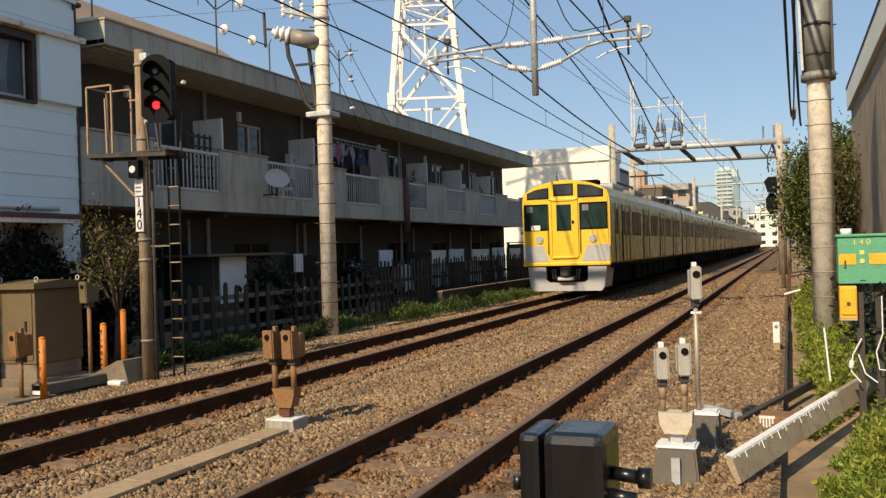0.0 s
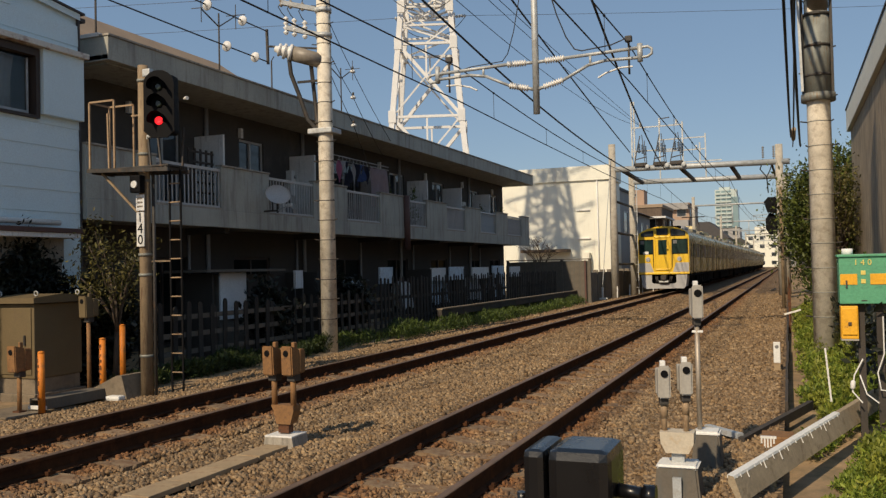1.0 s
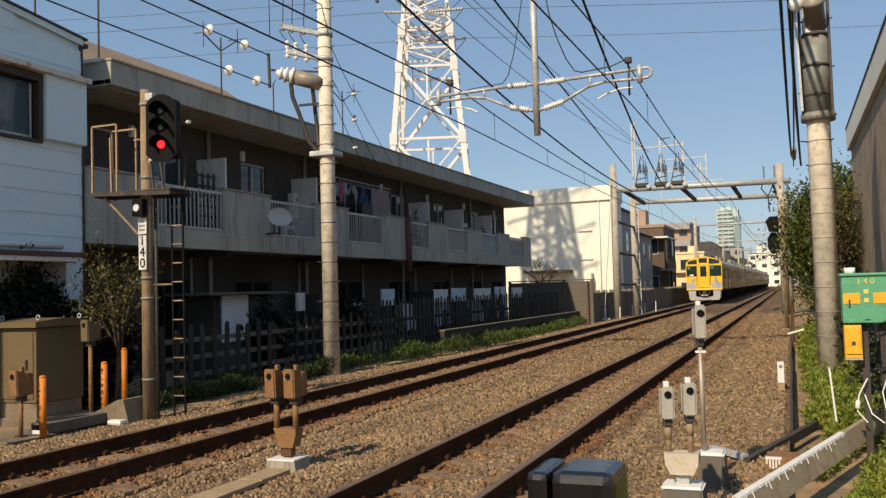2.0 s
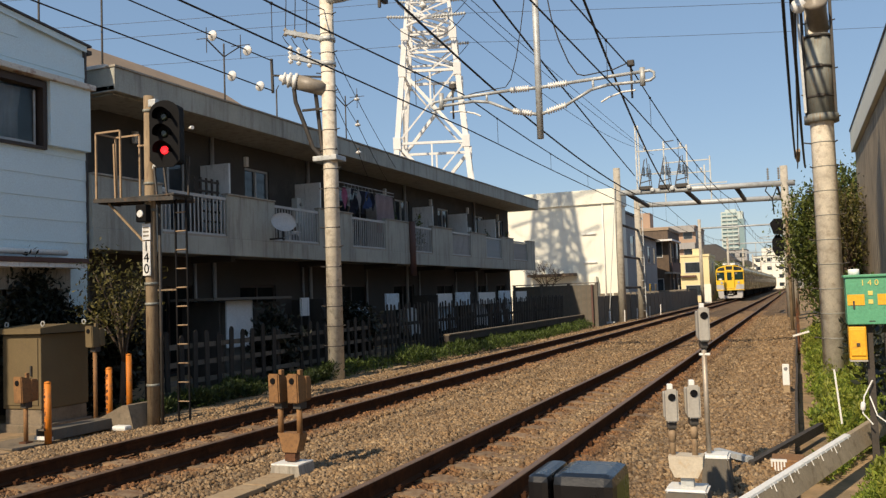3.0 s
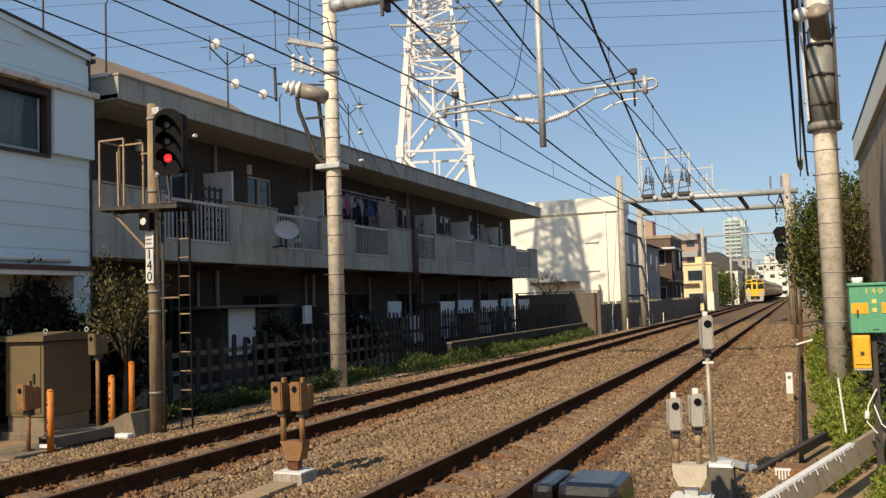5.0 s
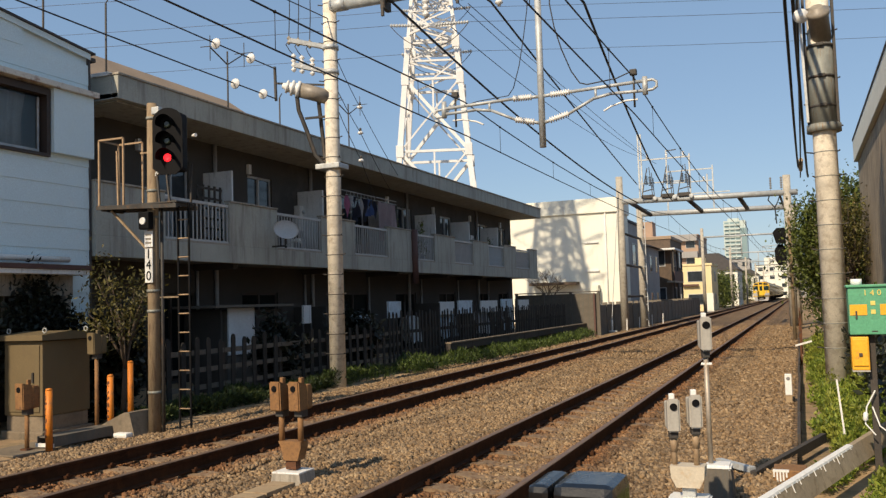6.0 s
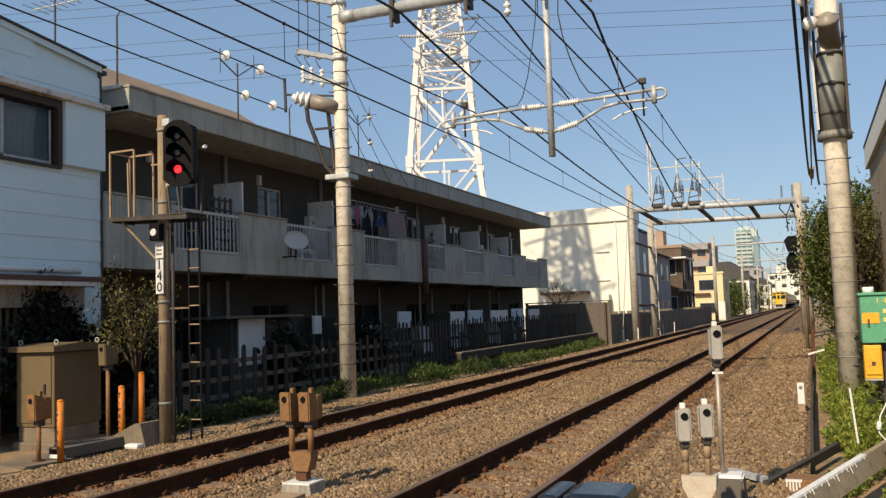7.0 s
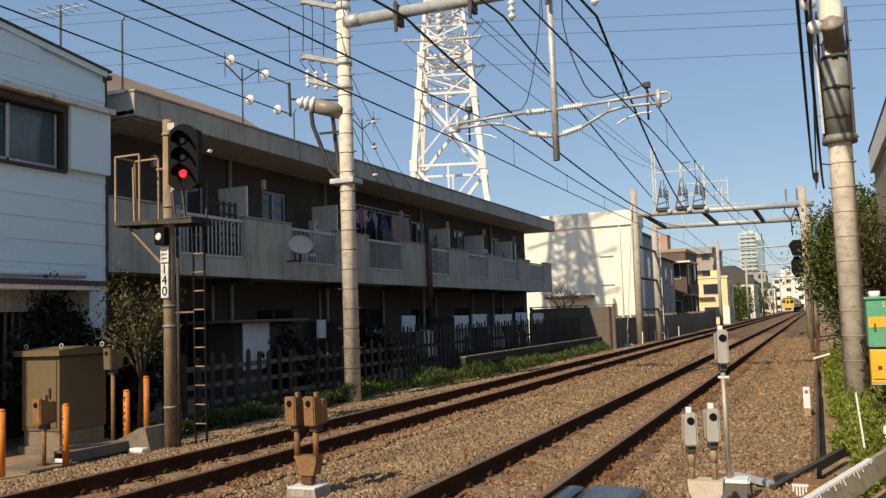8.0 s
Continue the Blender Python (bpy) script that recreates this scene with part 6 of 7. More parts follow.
# guyed wires with disc insulators ending on the stub
for z0, z1, yy in ((7.05, 8.2, 2.0), (6.35, 7.5, 2.0)):
    a, b = Vector((-10.9, PY - 0.6, z0)), Vector((-12.2, -14, z1 + 0.4))
    wire(bend(a, b, 0.25, 12), 0.014, "dark guy wire with white disc insulators ending at the mast")
    for f in (0.03, 0.068) if z0 > 7 else (0.016, 0.048):
        p = a.lerp(b, f) - Vector((0, 0, 0.25 * 4 * f * (1 - f))) - Vector((-9.78, PY, -0.34))
        part("guy_insulator", lathe(bmesh.new(), p, (a - b), [(-0.06, 0.025), (-0.02, 0.03), (-0.012, 0.11), (0.012, 0.115), (0.02, 0.04), (0.06, 0.025)], 18), M_PORC, left_mast, "white disc insulator")
part("wire_bracket", bar(bmesh.new(), (-1.12, -0.6, 6.64), (-1.14, -0.6, 7.44), 0.05), M_STEELD, left_mast, "black hooked bracket bar")
part("bracket_stay", bar(bmesh.new(), (-0.05, -0.05, 7.0), (-1.13, -0.6, 7.05), 0.04), M_STEELD, left_mast)
# telephone wires at the left
wire(bend((-9.75, PY, 9.1), (-11.5, -20, 9.6), 0.5), 0.012, "dark overhead wire running past the apartment roof")
wire(bend((-9.75, PY, 8.2), (-11.2, -20, 8.6), 0.5), 0.012, "dark overhead wire running past the apartment roof")
for za, zk, ye in ((7.2, 6.74, 24.4), (6.47, 6.06, 23.8), (6.01, 5.33, 22.97)):
    a, k, b = Vector((-9.6, PY, za)), Vector((-10.4, 20.1, zk)), Vector((-11.36, ye, 5.55 if za > 7 else 5.05 if za > 6.2 else 4.55))
    wire(bend(a, k, 0.03, 6) + bend(k, b, 0.05, 8)[1:], 0.009, "thin service wire from the mast to the apartment")
    q = k - Vector((-9.78, PY, -0.34))
    part("service_insulator", lathe(bmesh.new(), q - Vector((0, 0, 0.05)), (0, 0, 1), [(0, 0.03), (0.02, 0.075), (0.06, 0.07), (0.09, 0.03)], 14), M_PORC, left_mast, "small white insulator on a service wire")
    part("insulator_clip", C(q + Vector((0, 0, 0.03)), q + Vector((0, 0, 0.12)), 0.03, seg=8), M_STEELD, left_mast)
# cable bundle past the concrete mast at the right
for xa, za, xb, zb, sag, r in ((0.04, 7.14, 0.3, 7.75, 1.1, 0.034), (0.18, 7.12, 0.72, 7.3, 1.2, 0.038), (0.25, 6.8, 0.35, 7.2, 0.55, 0.026)):
    up = Vector((xa - 0.03, -12, za + 0.9))
    wire(bend(up, (xa, 17.0, za), 0.35, 12) + bend((xa, 17.0, za), (xb, 46.3, zb), sag, 16)[1:], r, "thick black cable of the bundle beside the mast", M_CABLE)
wire([(0.33, 36.0, 6.62), (0.34, 40.0, 6.75)], 0.085, "tan-brown sleeve round a hanging cable joint", M_TANPIPE)

# -- far portal with switchgear ----------------------------------------------
for y, xl, xr, top in ((46.5, -8.62, -0.3, 8.0), (52.5, -8.6, -0.1, 6.9)):
    concrete_mast(xl, y, -0.35, top, 0.21, 0.18, "weathered concrete mast of the double portal", 0)
    concrete_mast(xr, y, -0.3, top - 0.6, 0.2, 0.18, "weathered concrete mast of the double portal behind the tree", 0)
dg = thing("double_portal", (0, 46.5, 6.6), "grey tubular double portal carrying switchgear over both tracks", "portal beam")
part("beam", C((-8.6, 0, 0.05), (0.2, 0, -0.08), 0.15, seg=16), M_STEEL, dg)
part("beam", C((-8.6, 6, -0.12), (0.3, 6, -0.25), 0.15, seg=16), M_STEEL, dg)
for x in (-8.1, -5.15, -2.65, -0.7):
    part("cross_tube", C((x, 0, 0.0), (x + 0.15, 6, -0.18), 0.12 if x < -1 else 0.06, seg=12), M_STEELD, dg)
for x, yy, ztop in ((-7.56, 0.1, 3.6), (-7.42, 0.1, 3.6), (-4.95, 0.1, 2.35), (-4.1, 0.1, 1.2), (-6.9, 6.0, 3.6), (-4.3, 6.0, 2.5)):
    part("frame_post", bar(bmesh.new(), (x, yy, 0 if yy < 1 else -0.1), (x, yy, ztop), 0.075), M_STEEL, dg)
for k in range(9):
    part("frame_tie", bar(bmesh.new(), (-7.56, 0.1, 0.3 + 0.38 * k), (-7.42, 0.1, 0.3 + 0.38 * k), 0.03), M_STEEL, dg)
for xa, xb, yy, z in ((-7.6, -4.9, 0.1, 2.2), (-7.6, -4.9, 0.1, 0.95), (-6.9, -4.3, 6.0, 2.3), (-6.9, -4.3, 6.0, 1.6), (-6.9, -3.4, 6.0, 0.9)):
    part("frame_rail", bar(bmesh.new(), (xa, yy, z), (xb, yy, z), 0.065), M_STEEL, dg)
part("pole_top", bar(bmesh.new(), (-6.9, 6.0, 3.55), (-6.3, 6.0, 3.6), 0.05), M_STEELD, dg)
for x in (-7.1, -6.1, -5.25):
    sw = bmesh.new()
    box(sw, x - 0.3, -0.25, 0.1, x + 0.3, 0.25, 0.3, 0.03)
    bar(sw, (x - 0.35, -0.1, 0.15), (x - 0.02, 0.0, 1.75), 0.045)
    bar(sw, (x + 0.22, 0, 0.2), (x + 0.08, 0, 1.8), 0.035)
    bar(sw, (x + 0.3, 0.1, 0.25), (x + 0.18, 0.1, 1.5), 0.035)
    bar(sw, (x - 0.3, 0, 0.5), (x + 0.3, 0, 0.62), 0.05)
    s = part("switch", sw, M_STEELD, dg, "dark line switch with insulators")
    for a, z in ((-0.08, 0.85), (0.1, 0.8), (0.24, 0.7)):
        part("insulator", insulator(bmesh.new(), (x + a, 0.02, z), (x + a, 0.02, z + 0.5), 0.075, 6), M_BLUEINS, s)
    part("insulator", insulator(bmesh.new(), (x, 0.1, 2.24), (x, 0.1, 2.5), 0.075, 3), M_PORC, s)
    part("insulator", insulator(bmesh.new(), (x + 0.45, 6.0, 1.6), (x + 0.45, 6.0, 1.85), 0.075, 3), M_PORC, s)
    part("strain_ring", lathe(bmesh.new(), (x + 0.36, -0.2, 0.08), (0, -1, 0), [(0, 0.06), (0, 0.12), (0.05, 0.12), (0.05, 0.06)], 14), M_STEEL, s)
for z in (-5.0, -3.3, -1.6):
    part("mast_tie", C((-8.62, 0, z), (-8.6, 6, z), 0.07, seg=10), M_STEELD, dg)
part("ladder_rail", bar(bmesh.new(), (-8.3, 5.8, -6.8), (-8.3, 5.8, -0.3), 0.05), M_STEEL, dg)
for k in range(13):
    part("ladder_rung", bar(bmesh.new(), (-8.3, 5.8, -6.4 + 0.45 * k), (-8.55, 5.9, -6.4 + 0.45 * k), 0.035), M_STEEL, dg)
for x in (-1.05, -0.55):
    part("insulator_pair", insulator(bmesh.new(), (x, 0, 0.15), (x, 0, 0.75), 0.06, 5), M_TRDARK, dg)
tube("jumper", [(-1.05, 0, 0.1), (-1.2, 0, -0.4), (-0.9, 0, -0.8), (-0.85, 0, -1.6)], 0.035, M_CABLE, dg)
tube("jumper", [(-0.55, 0, 0.1), (-0.75, 0, -0.5), (-0.9, 0, -0.8)], 0.03, M_CABLE, dg)

gy = thing("guy_anchor", (-9.1, 45.4, -0.35), "white painted guy anchor at the foot of the portal mast", "anchor")
part("plate", box(bmesh.new(), -0.3, -0.1, 0.1, 0.25, 0.1, 0.2, 0.02), M_WHITEP, gy)
part("stub", C((0, 0, 0), (0, 0, 0.75), 0.05, seg=10), M_WHITEP, gy)
wire([(-9.1, 45.4, 0.35), (-8.66, 46.3, 7.2)], 0.02, "pale guy wire from the portal mast to its anchor", M_STEEL)

# portals farther along
for y in (90.0, 128.0, 166.0, 204.0, 250.0):
    concrete_mast(-8.7, y, -0.35, 8.2, 0.17, 0.15, "slim concrete mast farther along the line", 0)
    concrete_mast(-0.1, y, -0.35, 8.2, 0.17, 0.15, "slim concrete mast farther along the line", 0)
    p = thing("portal_beam", (0, y, 7.3), "slim steel portal beam over both tracks", "portal beam")
    part("beam", C((-8.7, 0, 0), (-0.1, 0, 0), 0.09, seg=10), M_STEEL, p)
    for cx in (-6.5, -2.85):
        bm = bmesh.new()
        cyl(bm, (cx + 1.5, 0, 0), (cx + 1.5, 0, -2.0), 0.05, seg=8)
        cyl(bm, (cx + 1.5, 0, -1.1), (cx - 0.3, 0, -1.2), 0.03, seg=8)
        cyl(bm, (cx + 1.5, 0, -1.6), (cx - 0.3, 0, -1.3), 0.03, seg=8)
        part("registration_arm", bm, M_STEEL, p)

# -- transmission tower ------------------------------------------------------
def transmission_tower(x, y):
    """A square lattice tower: four stout legs, open panels below, dense crossarm panels above."""
    t = thing("transmission_tower", (x, y, -0.3), "white lattice steel transmission tower with crossarms", "transmission tower", turn=18.5)

    def w(z):
        return 2.66 - 0.088 * z if z < 24 else 0.5

    c = ((-1, -1), (1, -1), (1, 1), (-1, 1))

    def at(i, z):
        return Vector((c[i % 4][0] * w(z), c[i % 4][1] * w(z), z))

    for i in range(4):
        part("leg", bar(bmesh.new(), at(i, 0), at(i, 15.7), 0.28), M_TOWER, t)
        part("leg", bar(bmesh.new(), at(i, 15.7), at(i, 24), 0.18), M_TOWER, t)
        for z in (5.1, 9.8, 13.7, 15.7):
            part("gusset_plate", box(bmesh.new(), c[i][0] * w(z) - 0.2, c[i][1] * w(z) - 0.2, z - 0.32, c[i][0] * w(z) + 0.2, c[i][1] * w(z) + 0.2, z + 0.32, 0.02), M_TOWER, t)
    low = (0, 5.1, 9.8, 13.7)
    for z0, z1 in zip(low, low[1:]):
        for i in range(4):
            part("brace", bar(bmesh.new(), at(i, z1), at(i + 1, z0), 0.17 if i % 2 == 0 else 0.09), M_TOWER, t)
            part("brace", bar(bmesh.new(), at(i + 1, z1), at(i, z0), 0.085), M_TOWER, t)
            part("girt", bar(bmesh.new(), at(i, z1), at(i + 1, z1), 0.13), M_TOWER, t)
            part("hanger", bar(bmesh.new(), at(i, z1).lerp(at(i + 1, z1), 0.5), at(i, z1).lerp(at(i + 1, z1), 0.5) - Vector((0, 0, 1.9)), 0.09), M_TOWER, t)
    top = (13.7, 14.7, 15.7, 16.6, 17.5, 18.6, 19.8, 21.2, 22.6, 24)
    for k, (z0, z1) in enumerate(zip(top, top[1:])):
        for i in range(4):
            a, b = (i, i + 1) if k % 2 else (i + 1, i)
            part("brace", bar(bmesh.new(), at(a, z0), at(b, z1), 0.08), M_TOWER, t)
            part("brace", bar(bmesh.new(), at(a, z1), at(a, z0).lerp(at(b, z0), 0.5), 0.07), M_TOWER, t)
            part("girt", bar(bmesh.new(), at(i, z1), at(i + 1, z1), 0.1), M_TOWER, t)
        part("girt", bar(bmesh.new(), at(0, z1), at(2, z1), 0.07), M_TOWER, t)
    for z in (16.2, 18.7, 21.0):
        for q in (-1, 1):
            tip = Vector((0, q * (w(z) + 1.4), z))
            for s in (-1, 1):
                part("crossarm", bar(bmesh.new(), (s * w(z), q * w(z), z), tip, 0.1), M_TOWER, t)
                part("crossarm", bar(bmesh.new(), (s * w(z), q * w(z), z + 0.9), tip, 0.08), M_TOWER, t)
            for s in (-1, 1):
                p = tip + Vector((s * 0.3, 0, 0))
                part("insulator_string", insulator(bmesh.new(), p, p + Vector((s * 1.75, 0, 0.08)), 0.1, 12), M_STEEL, t)
                tube("jumper_loop", bend(p + Vector((s * 1.75, 0, 0.08)), p + Vector((s * 0.1, 0, -1.1)), 0.25, 8), 0.02, M_STEELD, t)
        part("hanging_insulator", insulator(bmesh.new(), (0.5, -w(z), z - 0.05), (0.5, -w(z), z - 0.75), 0.1, 6), M_PORC, t)
    return t


transmission_tower(-17.8, 43.26)
ct, st = math.cos(radians(18.5)), math.sin(radians(18.5))
for z in (15.9, 18.4, 20.7):
    for q in (-1, 1):
        reach = q * (2.66 - 0.088 * (z + 0.3) + 1.4)
        for s in (-1, 1):
            a = Vector((-17.8 + s * 2.05 * ct - reach * st, 43.26 + s * 2.05 * st + reach * ct, z + 0.08))
            b = a + Vector((s * 110 * ct, s * 110 * st + (8 if s > 0 else 0), 5.5 if s > 0 else 3.0))
            wire(bend(a, b, 1.6, 20), 0.011, "thin high-voltage conductor crossing the sky", M_STEELD)


# roof aerials
def aerial(x, y, z, h, label):
    a = thing("tv_aerial", (x, y, z), label, "aerial")
    part("pole", C((0, 0, 0), (0, 0, h), 0.02, seg=8), M_STEELD, a)
    for k in range(6):
        part("element", bar(bmesh.new(), (-0.5 + 0.2 * k, -0.32 + 0.03 * k, h - 0.1), (-0.5 + 0.2 * k, 0.32 - 0.03 * k, h - 0.1), 0.012), M_STEEL, a)
    part("boom", bar(bmesh.new(), (-0.55, 0, h - 0.1), (0.6, 0, h - 0.1), 0.02), M_STEEL, a)
    return a


def mast_aerial(x, y, z, h, arms, label):
    """A thin roof pole, some with two raised arms carrying small loops."""
    a = thing("tv_aerial", (x, y, z), label, "aerial")
    part("pole", C((0, 0, 0), (0, 0, h), 0.02, seg=8), M_STEELD, a)
    if arms:
        for s in (-1, 1):
            part("arm", bar(bmesh.new(), (0, 0, h - 0.32), (0.18 * s, 0.42 * s, h + 0.02), 0.025), M_STEELD, a)
            part("element", bar(bmesh.new(), (0.18 * s - 0.2, 0.42 * s - 0.1, h + 0.02), (0.18 * s + 0.2, 0.42 * s + 0.1, h + 0.06), 0.016), M_STEELD, a)
            part("element", bar(bmesh.new(), (0.18 * s, 0.42 * s, h - 0.3), (0.18 * s, 0.42 * s, h + 0.3), 0.014), M_STEELD, a)
    else:
        part("tip", C((0, 0, h), (0.05, 0.04, h + 0.12), 0.012, seg=6), M_STEELD, a)
    return a


mast_aerial(-12.3, 13.07, 5.58, 2.04, False, "thin crooked television aerial pole on the apartment roof")
mast_aerial(-12.3, 17.0, 5.58, 2.1, True, "television aerial with two raised arms on the apartment roof")
mast_aerial(-12.3, 19.23, 5.58, 1.45, False, "short aerial pole on the apartment roof")
mast_aerial(-12.3, 23.0, 5.58, 2.05, True, "television aerial with two raised arms on the apartment roof")
aerial(-12.9, 12.1, 6.0, 1.75, "comb television aerial on the apartment roof edge")
# -- right-hand side ---------------------------------------------------------
# tall stained wall with a white eave
wb = thing("warehouse", (2.12, 0, 0), "building with a dark stained wall and a white eave band", "building")
for k in range(10):
    part("wall_panel", B(0.0, 13.0 + k * 2.0, -0.3, 0.2, 13.0 + k * 2.0 + 1.985, 5.98), M_WALLR, wb)
part("wall", B(0.2, 32.7, -0.3, 8, 32.9, 5.95), M_WALLR, wb)
part("wall", B(0.2, 13.0, -0.3, 8, 13.2, 5.9), M_WALLR, wb)
part("eave", B(-0.12, 12.8, 5.98, 0.25, 33.2, 6.72, 0.02), M_WHITEBLD, wb, "white painted eave band")
part("roof", prism(bmesh.new(), [(-0.14, 6.72), (8.2, 6.72), (8.2, 6.86), (-0.14, 6.78)], "y", 12.7, 33.25), M_ROOFDK, wb)

# green relay box on posts, yellow box under it, conduits
gx = thing("green_relay_box", (0.64, 9.1, -0.3), "green steel relay box with orange bands and number 140", "relay box")
part("body", B(-0.205, -0.11, 1.42, 0.215, 0.2, 1.86, 0.008), M_GREENB, gx)
part("lid", B(-0.22, -0.13, 1.86, 0.23, 0.22, 1.885, 0.006), M_GREENB, gx)
for a, b in ((-0.195, -0.05), (0.06, 0.205)):
    part("orange_band", B(a, -0.116, 1.60, b, -0.11, 1.70), M_YELLOWB, gx)
dg2 = letters("digit", "1 4 0", 0.075, M_YTEXT, pose(0.0, -0.114, 1.805, 90, 0, 0), gx)
for z in (1.63, 1.71):
    part("orange_spot", B(-0.018, -0.116, z - 0.02, 0.022, -0.11, z + 0.02, 0.003), M_YTEXT, gx)
part("latch", B(-0.15, -0.125, 1.57, -0.135, -0.11, 1.64), M_STEELD, gx)
part("vent", B(-0.02, -0.114, 1.445, 0.03, -0.11, 1.455), M_STEELD, gx)
for a in (-0.02, 0.14):
    part("post", B(a - 0.03, 0.0, 0, a + 0.03, 0.06, 1.42), M_WOODDK, gx)
part("top_pipe", C((-0.12, 0.05, 1.88), (-0.12, 0.05, 1.94), 0.05), M_PARTW, gx)
yb = part("yellow_box", B(-0.2, -0.1, 1.09, -0.05, 0.1, 1.4, 0.01), M_YELLOWB, gx, "small orange-yellow switch box")
part("cover", B(-0.19, -0.115, 1.13, -0.06, -0.1, 1.38, 0.006), M_YELLOWB, yb)
part("knob", B(-0.14, -0.13, 1.22, -0.11, -0.115, 1.25, 0.004), M_STEELD, yb)
part("bottom", B(-0.2, -0.1, 1.075, -0.05, 0.1, 1.09), M_GREYBOX, yb)
for pts in ([(-0.02, -0.05, 0.9), (-0.1, -0.08, 0.75), (-0.12, -0.1, 0.6), (-0.04, -0.12, 0.5)], [(0.16, -0.06, 1.3), (0.16, -0.06, 0.95), (0.1, -0.08, 0.78), (0.12, -0.1, 0.62), (0.3, -0.1, 0.6)], [(-0.05, -0.05, 0.75), (0.0, -0.1, 0.58), (0.1, -0.12, 0.5)]):
    tube("white_conduit", pts, 0.007, M_WHITEP, gx)
part("joint", lathe(bmesh.new(), (-0.12, -0.1, 0.62), (0.1, 0, 1), [(0, 0.012), (0.015, 0.022), (0.07, 0.022), (0.085, 0.012)], 12), M_WHITEP, gx)

# flower pot on the wall foot
t = thing("dry_plant", (1.5, 14.0, -0.3), "dry reddish climbing plant at the foot of the wall", "plant")
leaves("foliage", clump_points(900, 0, 0, 1.6, 0.35, 0.5, 0.5), 0.08, M_DRYLEAF, "", "", kind="", parent=t)
part("stem", C((0, 0, 0), (0.05, 0, 1.6), 0.03, 0.015, 6), M_BARK, t)

# sensors on concrete blocks
def cone_block(bm, x0, x1, y0, y1, z0, z1, k=0.06):
    v = [bm.verts.new(p) for p in ((x0 - k, y0 - k, z0), (x1 + k, y0 - k, z0), (x1 + k, y1 + k, z0), (x0 - k, y1 + k, z0), (x0, y0, z1), (x1, y0, z1), (x1, y1, z1), (x0, y1, z1))]
    for q in ((0, 3, 2, 1), (4, 5, 6, 7), (0, 1, 5, 4), (1, 2, 6, 5), (2, 3, 7, 6), (3, 0, 4, 7)):
        bm.faces.new([v[i] for i in q])
    bmesh.ops.bevel(bm, geom=bm.edges[:], offset=0.015, segments=2, affect="EDGES")
    return bm


ds = thing("double_sensor", (-0.785, 6.5, -0.22), "two grey beam sensors on a painted concrete block", "sensor")
bk = part("block", cone_block(bmesh.new(), -0.14, 0.14, -0.12, 0.14, 0, 0.31, 0.03), M_CONCD, ds, "tapered concrete block with white painted top")
part("white_top", cone_block(bmesh.new(), -0.145, 0.145, -0.125, 0.145, 0.29, 0.318, 0.004), M_WHITEP, bk)
part("strip", B(-0.025, -0.17, 0.02, 0.035, -0.135, 0.24), M_STEEL, bk)
part("stem", B(-0.045, -0.02, 0.31, 0.045, 0.06, 0.4), M_STEEL, ds)
part("bracket", prism(bmesh.new(), [(-0.12, 0.54), (0.12, 0.54), (0.115, 0.46), (0.08, 0.39), (-0.08, 0.39), (-0.115, 0.46)], "y", -0.06, 0.1), M_CREAMP, ds, "cream folded steel bracket")
for s, zt in ((-0.095, 0.73), (0.06, 0.76)):
    part("pipe", C((s, 0.02, 0.53), (s, 0.02, zt + 0.02), 0.021), M_TANPIPE, ds)
    part("pipe_joint", C((s, 0.02, zt - 0.1), (s, 0.02, zt), 0.026), M_TANPIPE, ds)
    sensor_head(ds, s, 0.02, zt + 0.045, M_GREYBOX, 14, 0.245, 0.055)
ts = thing("tall_sensor", (-0.68, 7.65, -0.22), "grey beam sensor on a tall steel pipe in a concrete block", "sensor")
bk = part("block", cone_block(bmesh.new(), -0.1, 0.1, -0.1, 0.12, 0, 0.34, 0.03), M_CONCD, ts, "tapered concrete block with white painted top")
part("white_top", cone_block(bmesh.new(), -0.105, 0.105, -0.105, 0.125, 0.31, 0.35, 0.004), M_WHITEP, bk)
part("pipe", C((-0.06, 0, 0.33), (-0.06, 0, 1.26), 0.021), M_PIPEGREY, ts)
part("pipe_joint", B(-0.1, -0.02, 1.165, -0.01, 0.02, 1.185, 0.006), M_WHITEP, ts)
sensor_head(ts, -0.06, 0, 1.285, M_GREYBOX, 14, 0.29, 0.045)

# fallen bar, concrete beams
t = thing("steel_bar", (-0.62, 8.8, -0.1), "pale galvanised steel channel lying on the ballast", "bar")
part("bar", bar(bmesh.new(), (-0.18, 0.2, 0.01), (0.15, -0.14, 0.0), 0.07, 0.05), M_STEEL, t)
cbm = thing("concrete_beam", (-0.426, 6.2, 0.095), "long leaning concrete plank with a white painted top edge", "concrete beam")
cbm.matrix_basis = pose(-0.426, 6.2, 0.095, 0.73, 0, -16.44)
part("beam", prism(bmesh.new(), [(0.0, 0.0), (0.04, -0.006), (0.1, -0.175), (0.07, -0.19), (0.0, -0.05)], "y", 0.0, 4.37), M_TANBEAM, cbm)
part("white_edge", prism(bmesh.new(), [(-0.004, -0.02), (-0.004, 0.004), (0.041, -0.003), (0.047, -0.02), (0.04, -0.005), (0.001, 0.001), (0.0, -0.02)], "y", -0.004, 2.75), M_WHITEP, cbm)
for k in range(24):
    yy = 0.04 + 0.112 * k + 0.04 * math.sin(k * 5.0)
    d = 0.012 + 0.07 * (((k * 37) % 11) / 11) ** 2
    part("paint_drip", bar(bmesh.new(), (0.044, yy, -0.01), (0.044 + d * 0.34, yy + 0.004, -0.01 - d * 0.94), 0.01, 0.006), M_WHITEP, cbm)
